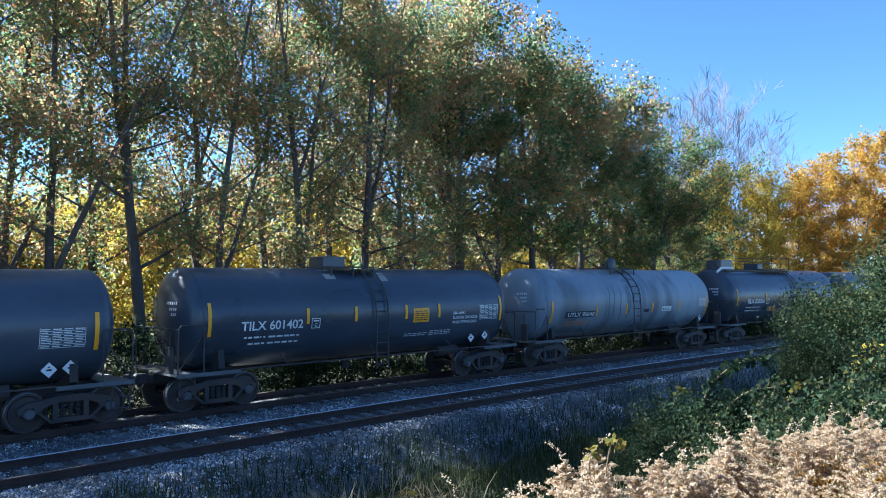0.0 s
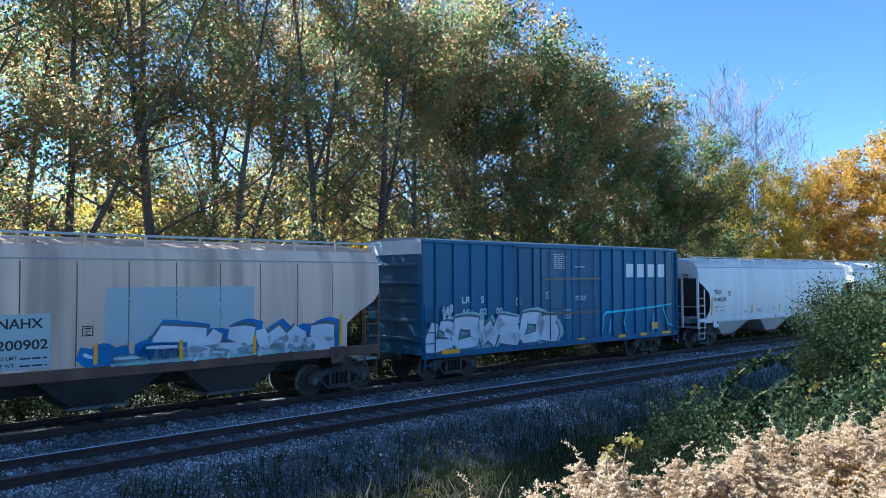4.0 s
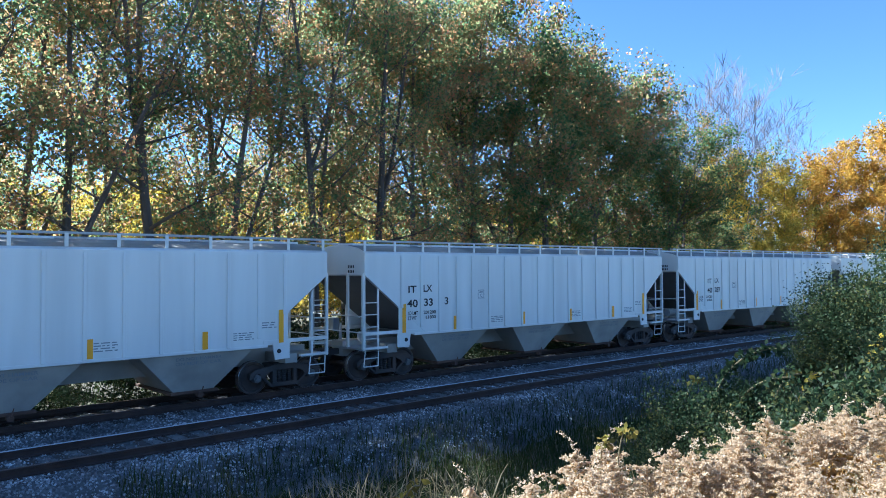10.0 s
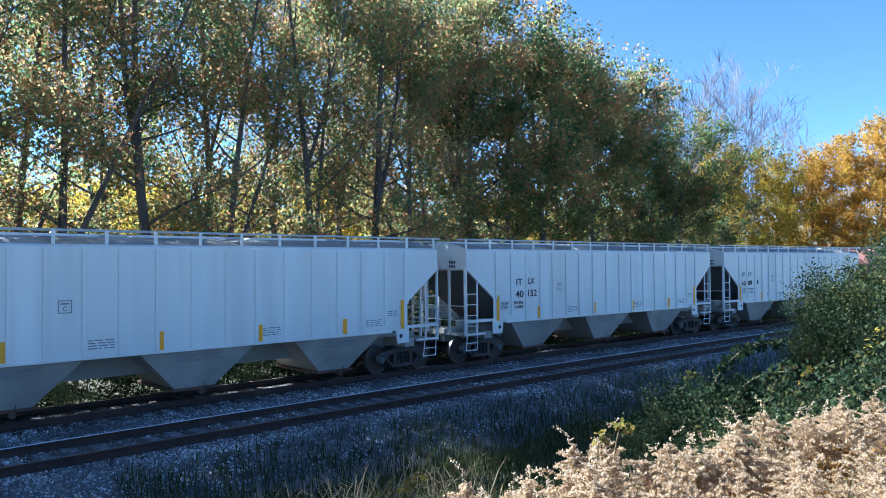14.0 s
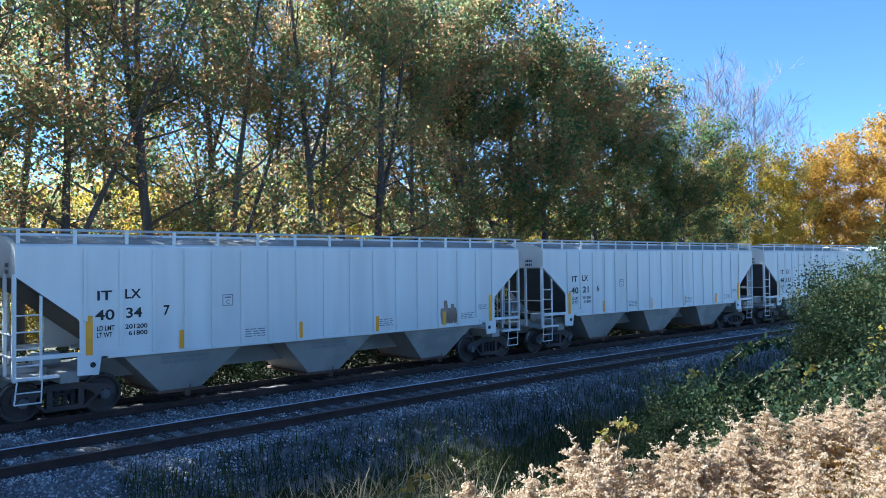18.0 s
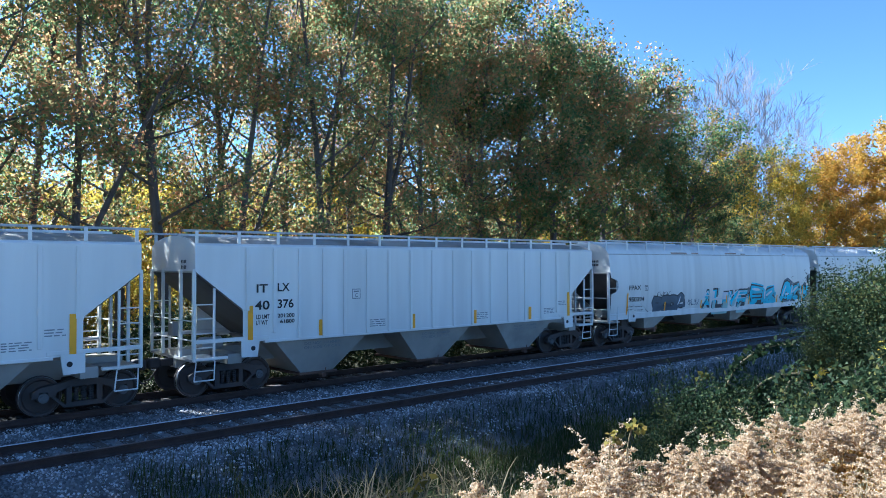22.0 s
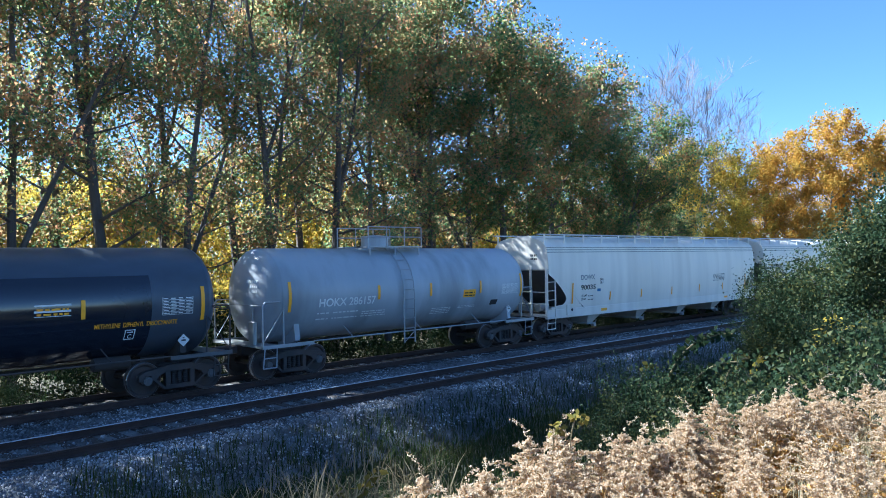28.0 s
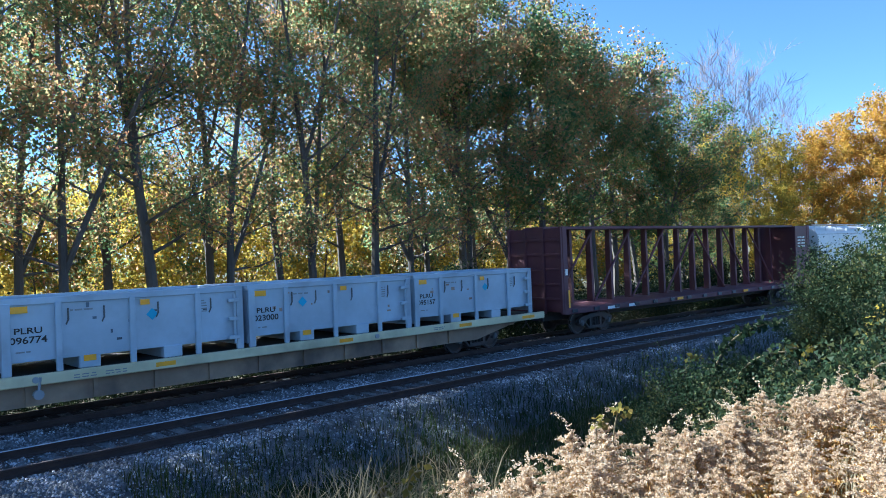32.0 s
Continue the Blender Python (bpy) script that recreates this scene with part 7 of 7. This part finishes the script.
# ---- bulkhead flat car with logs ----
def build_log_car():
    half, u = 11.30, 150.56
    car = rolling_stock("log_car", "green bulkhead flat car with side stakes", "flat car", u, half, 8.2, end=half - 0.1)
    for y in (-1, 1):
        bm = bmesh.new()
        box(bm, -half, half, *sorted((y * 1.38, y * 1.50)), 0.68, 1.10, 0.015)
        part("side_sill", bm, M["paint_green"], car)
    bm = bmesh.new()
    box(bm, -half, half, -1.38, 1.38, 0.98, 1.06)
    part("deck", bm, M["deck_wood"], car)
    bm = bmesh.new()
    box(bm, -half + 1, half - 1, -0.4, 0.4, 0.45, 0.98)
    part("centre_sill", bm, M["under"], car)
    for side in (-1, 1):
        a, b = side * (half - 0.05), side * (half - 0.72)
        for y in (-1, 1):
            bm = bmesh.new()
            plate(bm, [(a, 0.70), (b, 0.70), (b + side * 0.06, 4.05), (b + side * 0.18, 4.22), (a - side * 0.16, 4.22)][::side], *sorted((y * 1.42, y * 1.54)))
            post = part("bulkhead_side", bm, M["paint_green"], car)
            bm = bmesh.new()
            for z in (1.25, 1.75, 2.25, 2.75):
                bar(bm, (a - side * 0.15, y * 1.60, z), (b + side * 0.12, y * 1.60, z), 0.014, 5)
            part("grab_iron", bm, M["galv"], post)
        bm = bmesh.new()
        box(bm, *sorted((a - side * 0.12, a - side * 0.22)), -1.42, 1.42, 1.06, 4.20)
        part("bulkhead_wall", bm, M["paint_green"], car)
        for y in (-1.0, -0.5, 0.0, 0.5, 1.0):
            bm = bmesh.new()
            box(bm, *sorted((a - side * 0.02, a - side * 0.12)), y - 0.06, y + 0.06, 1.06, 4.15)
            part("bulkhead_post", bm, M["paint_green"], car)
        bm = bmesh.new()
        loft(bm, [[(x, y, z) for y, z in ((-1.54, 4.20), (-1.35, 4.34), (1.35, 4.34), (1.54, 4.20))] for x in sorted((a - side * 0.12, b + side * 0.14))])
        part("bulkhead_cap", bm, M["paint_green"], car)
    for x in (-8.99, -4.12, -1.70, 1.88, 4.27, 9.04):
        for y in (-1, 1):
            bm = bmesh.new()
            box(bm, x - 0.11, x + 0.11, *sorted((y * 1.48, y * 1.62)), 0.85, 4.20, 0.02)
            box(bm, x - 0.15, x + 0.15, *sorted((y * 1.48, y * 1.68)), 0.72, 1.15, 0.02)
            part("stake", bm, M["paint_green"], car)
    s = flat(-1.50)
    lettering(car, "NARX 322", -7.6, -5.71, 0.80, 1.02, s)
    small_print(car, [(-3.9, -3.1, 0.95, 1.02, 1), (-3.9, -3.1, 0.82, 0.89, 1), (2.4, 3.2, 0.92, 1.0, 2), (5.2, 5.7, 0.9, 1.0, 2), (8.0, 8.4, 0.88, 1.0, 2)], s, "ink_white", 71)
    patches("amber_plate", car, [(-10.6, -9.9, 0.74, 0.98), (-8.6, -8.1, 0.82, 0.94), (-4.6, -4.15, 0.86, 0.97), (-2.3, -1.85, 0.86, 0.97), (0.3, 0.8, 0.86, 0.97), (3.6, 4.0, 0.86, 0.97), (6.3, 6.8, 0.86, 0.97), (10.3, 10.8, 0.84, 1.0)], s, "stripe", "amber reflective plate", 0.009)
    # the load
    load = thing("log_load", "stack of debarked pale brown logs strapped on a flat car", "log stack", "loads on the train")
    CARS.append((load, u))
    rng = random.Random(9)
    rows = 10
    for (xa, xb) in ((-10.25, -1.85), (-1.95, 1.9), (1.6, 10.3)):
        for r in range(rows):
            z = 1.24 + r * 0.305
            for k in range(9):
                if 1 < k < 7 and r < rows - 1:
                    continue
                if r == rows - 1 and k in (0, 8):
                    continue
                y = -1.30 + k * 0.325 + rng.uniform(-0.02, 0.02)
                rad = rng.uniform(0.130, 0.168)
                a, b = xa + rng.uniform(-0.12, 0.28), xb + rng.uniform(-0.35, 0.12)
                bm = bmesh.new()
                n = 10
                ring = []
                bow, ph = rng.uniform(-0.03, 0.03), rng.uniform(0, 6)
                for j in range(8):
                    f = j / 7
                    q = rad * (1.04 - 0.10 * f) * (1 + 0.04 * math.sin(ph + j * 2.1))
                    zc = z + bow * math.sin(math.pi * f) + 0.012 * math.sin(ph + j)
                    ring.append([(a + (b - a) * f, y + 0.015 * math.sin(ph * 2 + j) + q * math.cos(m * math.tau / n), zc + q * math.sin(m * math.tau / n)) for m in range(n)])
                loft(bm, ring)
                bm.faces.ensure_lookup_table()
                bm.faces[-1].material_index = bm.faces[-2].material_index = 1
                lg = part("log", finish("log", bm, [M["log_wood"], M["log_end"]]), None, load)
                sharp(lg, 50)
    bm = bmesh.new()
    box(bm, -10.0, 10.0, -0.95, 0.95, 1.06, 3.80)
    tagged(part("stack_core", bm, M["log_end"], load), kind="stuff")
    for x in (-6.55, -0.77, 6.58):
        bm = bmesh.new()
        pts = [(-1.52, 0.98), (-1.50, 3.95), (-1.1, 4.12), (0, 4.16), (1.1, 4.12), (1.50, 3.95), (1.52, 0.98)]
        for (ya, za), (yb, zb) in zip(pts, pts[1:]):
            v = [bm.verts.new(p) for p in ((x - 0.05, ya, za), (x + 0.05, ya, za), (x + 0.05, yb, zb), (x - 0.05, yb, zb))]
            bm.faces.new(v)
        part("strap", bm, M["strap"], load, "tan webbing strap")


build_log_car()


# ---- flat car with four low open-top containers ----
def build_container_flat():
    half, u = 12.82, 553.07
    car = rolling_stock("container_flat_car", "long cream flat car with a dark belly", "flat car", u, half, 9.5, end=half - 0.1)
    for y in (-1, 1):
        bm = bmesh.new()
        box(bm, -half, half, *sorted((y * 1.36, y * 1.50)), 0.92, 1.17, 0.02)
        part("side_sill", bm, M["paint_cream"], car, "cream painted side sill")
    bm = bmesh.new()
    box(bm, -half, half, -1.36, 1.36, 1.04, 1.13)
    part("deck", bm, M["deck_wood"], car)
    bm = bmesh.new()
    for y in (-1.15, 1.05):
        plate(bm, [(-half + 1.0, 0.92), (half - 1.0, 0.92), (half - 3.4, 0.42), (-half + 3.4, 0.42)][::-1], y, y + 0.1)
    for x in np.linspace(-8, 8, 12):
        box(bm, x - 0.05, x + 0.05, -1.22, -1.15, 0.45, 0.92)
    box(bm, -half + 0.5, half - 0.5, -0.35, 0.35, 0.66, 1.0)
    part("fishbelly_sill", bm, M["belly_tan"], car, "brown rusty belly girder")
    s = flat(-1.50)
    patches("number_panel", car, [(-7.85, -5.80, 0.94, 1.16)], s, "ink_white", "white number panel")
    lettering(car, "HESX", -7.79, -6.85, 0.97, 1.13, s, "ink_black")
    lettering(car, "54", -6.40, -6.05, 0.98, 1.13, s, "ink_black")
    patches("amber_plate", car, [(-12.4, -11.6, 0.97, 1.10), (-9.2, -8.6, 0.98, 1.10), (-2.3, -1.8, 0.99, 1.10), (3.2, 3.7, 0.99, 1.10), (8.2, 8.8, 0.99, 1.10), (11.5, 12.2, 0.99, 1.10)], s, "stripe", "amber reflective plate")
    small_print(car, [(-4.2, -3.7, 0.98, 1.10, 2), (-3.5, -3.0, 0.98, 1.10, 2), (-10.6, -9.9, 1.0, 1.1, 2), (7.0, 7.5, 1.0, 1.12, 2)], s, "ink_grey", 81)
    bm = bmesh.new()
    for x in (-9.7, -5.0, 4.6):
        bar(bm, (x, -1.51, 1.05), (x, -1.56, 1.05), 0.07, 12)
    bar(bm, (-4.9, -1.52, 1.1), (-4.95, -1.52, 0.75), 0.03, 6)
    bar(bm, (-4.95, -1.58, 0.72), (-4.95, -1.46, 0.72), 0.11, 12)
    part("tie_down_winch", bm, M["galv"], car)
    marks = [("PLRU", "022967"), ("PLRU", "096774"), ("PLRU", "023000"), ("PLRU", "095157")]
    for i in range(4):
        x0 = -11.62 + i * 5.98
        cx = x0 + 2.9
        bx = thing("container", "scuffed pale blue-grey low open-top steel container", "container", "loads on the train")
        CARS.append((bx, u + cx))
        L, yy, zb, zt = 2.9, 1.30, 1.17, 2.78
        bm = bmesh.new()
        for y in (-1, 1):
            box(bm, -L, L, *sorted((y * (yy - 0.03), y * yy)), zb + 0.28, zt)
        for e in (-1, 1):
            box(bm, *sorted((e * (L - 0.04), e * L)), -yy + 0.03, yy - 0.03, zb + 0.1, zt)
        box(bm, -L, L, -yy + 0.03, yy - 0.03, zb + 0.28, zb + 0.34)
        part("shell", bm, M["box_grey"], bx)
        for y in (-1, 1):
            bm = bmesh.new()
            box(bm, -L - 0.02, L + 0.02, *sorted((y * (yy - 0.08), y * (yy + 0.06))), zt - 0.06, zt + 0.10, 0.02)
            part("top_rail", bm, M["box_grey"], bx)
        for e in (-1, 1):
            bm = bmesh.new()
            box(bm, *sorted((e * (L - 0.1), e * (L + 0.03))), -yy + 0.09, yy - 0.09, zt - 0.06, zt + 0.098, 0.02)
            part("end_rail", bm, M["box_grey"], bx)
        for x, w in ((-L + 0.10, 0.10), (-1.72, 0.07), (-0.05, 0.07), (1.62, 0.07), (L - 0.10, 0.10)):
            for y0, y1 in ((-yy - 0.09, -yy), (yy, yy + 0.09)):
                bm = bmesh.new()
                box(bm, x - w, x + w, y0, y1, zb, zt, 0.015)
                part("side_post", bm, M["box_grey"], bx)
        for e in (-1, 1):
            for y in (-0.78, 0.0, 0.78):
                bm = bmesh.new()
                box(bm, *sorted((e * L, e * (L + 0.028))), y - 0.06, y + 0.06, zb + 0.1, zt - 0.07, 0.008)
                part("end_post", bm, M["box_grey"], bx)
        rs = random.Random(60 + i)
        scuffs = []
        for _ in range(7):
            sx, sz = rs.uniform(-2.5, 2.3), rs.uniform(1.6, 2.6)
            scuffs.append((sx, sx + rs.uniform(0.03, 0.16), sz, sz + rs.uniform(0.03, 0.12)))
        patches("scuff", bx, scuffs, flat(-yy), rs.choice(("rust_tan", "spray_slate")), "scuffed paint", 0.004)
        for x in (-1.05, 0.95):
            bm = bmesh.new()
            box(bm, x - 0.24, x + 0.24, -yy - 0.05, yy + 0.05, zb, zb + 0.30, 0.02)
            part("fork_pocket", bm, M["box_grey"], bx)
        for x in (-1.5, 0.6, -0.7, 2.0):
            bm = bmesh.new()
            bar(bm, (x, -yy - 0.03, 2.60), (x, -yy - 0.03, 2.32), 0.022, 5)
            bar(bm, (x, -yy - 0.03, 2.32), (x - 0.05, -yy - 0.03, 2.22), 0.018, 5)
            part("hook", bm, M["hopper_dark"], bx)
        bm = bmesh.new()
        bar(bm, (2.62, -yy - 0.13, 1.35), (2.62, -yy - 0.13, 2.65), 0.035, 6)
        for z in (1.5, 2.0, 2.5):
            box(bm, 2.45, 2.75, -yy - 0.16, -yy - 0.05, z - 0.05, z + 0.05, 0.015)
        part("latch_gear", bm, M["box_grey"], bx)
        sb = flat(-yy)
        a, b = marks[i]
        lettering(bx, a, -2.62, -2.05, 2.08, 2.22, sb, "ink_black")
        lettering(bx, b, -2.72, -1.95, 1.86, 2.02, sb, "ink_black")
        patches("notice", bx, [(-2.70, -2.35, 2.55, 2.70), (0.15, 0.38, 2.55, 2.68), (-1.2, -0.92, zb + 0.16, zb + 0.3)], flat(-yy - 0.06), "stripe", "yellow notice panel")
        bm = bmesh.new()
        r = 0.15
        v = [bm.verts.new((-1.15 + 1.6 * (i % 2) + p, -yy - 0.02, 2.30 + q)) for p, q in ((-r, 0), (0, -r), (r, 0), (0, r))]
        bm.faces.new(v)
        part("placard", bm, M["valve_blue"], bx, "pale blue diamond placard")
        small_print(bx, [(-1.45, -0.95, 2.52, 2.62, 1), (1.75, 1.9, 2.25, 2.6, 5), (-2.6, -2.3, 1.66, 1.74, 1)], sb, "ink_grey", 90 + i)


build_container_flat()


# ---- centre-beam car ----
def build_centre_beam():
    half, u = 11.15, 578.3
    car = rolling_stock("centre_beam_car", "empty maroon centre-beam lumber car", "centre-beam car", u, half, 8.7, end=half - 0.05)
    for y in (-1, 1):
        bm = bmesh.new()
        box(bm, -half, half, *sorted((y * 1.30, y * 1.48)), 0.92, 1.15, 0.02)
        part("side_sill", bm, M["paint_maroon"], car)
    bm = bmesh.new()
    loft(bm, [[(x, y, z) for y, z in ((-1.3, 1.10), (0, 1.22), (1.3, 1.10), (1.3, 1.02), (-1.3, 1.02))] for x in (-half, half)])
    part("deck", bm, M["paint_maroon"], car)
    bm = bmesh.new()
    box(bm, -half, half, -0.3, 0.3, 0.62, 1.02)
    part("centre_sill", bm, M["under"], car)
    for side in (-1, 1):
        e = side * half
        bm = bmesh.new()
        box(bm, *sorted((e, e - side * 0.08)), -1.45, 1.45, 1.02, 4.42)
        part("bulkhead", bm, M["paint_maroon"], car)
        for y in (-1.42, -0.5, 0.5, 1.42):
            bm = bmesh.new()
            box(bm, *sorted((e, e + side * 0.10)), y - 0.06, y + 0.06, 0.95, 4.46, 0.01)
            part("bulkhead_post", bm, M["paint_maroon"], car)
        for z in (1.5, 2.1, 2.7, 3.3, 3.9):
            bm = bmesh.new()
            box(bm, *sorted((e, e + side * 0.07)), -1.4, 1.4, z, z + 0.10, 0.01)
            part("bulkhead_rib", bm, M["paint_maroon"], car)
        for y in (-1, 1):
            bm = bmesh.new()
            box(bm, *sorted((e, e - side * 0.28)), *sorted((y * 1.40, y * 1.50)), 0.92, 4.46, 0.015)
            part("corner_post", bm, M["paint_maroon"], car)
    bm = bmesh.new()
    box(bm, -half, half, -0.55, 0.55, 4.38, 4.50, 0.02)
    part("top_chord", bm, M["paint_maroon"], car)
    xs = np.linspace(-half + 0.75, half - 2.0, 15)
    for i, x in enumerate(xs):
        bm = bmesh.new()
        loft(bm, [[(x + d, y, z) for d, y in ((-0.075, -w), (0.075, -w), (0.075, w), (-0.075, w))] for w, z in ((0.16, 1.18), (0.12, 4.38))])
        part("centre_post", bm, M["paint_maroon"], car)
    for i in (0, 2, 4, 6, 8, 10, 12):
        a, b = (xs[i], xs[i + 2]) if i < 7 else (xs[i + 2], xs[i])
        bm = bmesh.new()
        bar(bm, (a, -0.20, 1.2), (b, -0.18, 4.36), 0.055, 6)
        part("diagonal_brace", bm, M["paint_maroon"], car)
    bm = bmesh.new()
    box(bm, half - 1.75, half - 0.28, -1.48, -1.42, 1.15, 4.42, 0.01)
    part("end_side_panel", bm, M["paint_maroon"], car)
    small_print(car, [(half - 1.5, half - 0.6, 3.2, 3.9, 4)], flat(-1.485), "ink_white", 91)
    for x in np.linspace(-half + 0.6, half - 0.6, 16):
        bm = bmesh.new()
        box(bm, x - 0.16, x + 0.16, -1.54, -1.48, 0.98, 1.12, 0.01)
        part("winch", bm, M["tank_black"], car)
    s = flat(-1.50)
    patches("amber_plate", car, [(-3.2, -2.7, 1.0, 1.12), (-10.98, -10.88, 1.2, 1.9), (3.0, 3.5, 1.0, 1.12)], flat(-1.56), "stripe", "amber reflective plate")
    patches("stencil_block", car, [(-8.4, -7.6, 0.96, 1.08), (-6.9, -6.4, 0.96, 1.08), (-11.05, -10.9, 2.5, 2.75)], s, "ink_white")


build_centre_beam()


# ---- motion of the train ----
def travel(t):
    return 16.67 * t + 0.00953 * t * t


def spot(u, t):
    x, y, h = on_line(u - travel(t), FAR)
    return pose(x, y, 0, 0, 0, math.degrees(h))


def motions():
    """Every car rolls along the line; its axles turn while it passes."""
    for car, u in CARS:
        walk(car, [(0.5 * k, spot(u, 0.5 * k)) for k in range(65)])
    for axle, u, at, a in AXLES:
        rows = [(0.0, pose(a, 0, 0.457))]
        t0 = max(0.0, (u + at - 50) / 16.9)
        t1 = min(32.0, max(0.0, (u + at - 2) / 16.8))
        turn, t = 0.0, t0
        while t < t1 and t0 < 32.0:
            t += 1 / 30
            turn += (travel(t) - travel(t - 1 / 30)) / 0.457
            if t > rows[-1][0] + 0.02 and t < 32.0:
                rows.append((t, pose(a, 0, 0.457, 0, -math.degrees(turn), 0)))
        rows.append((32.0, rows[-1][1]))
        walk(axle, rows)


motions()
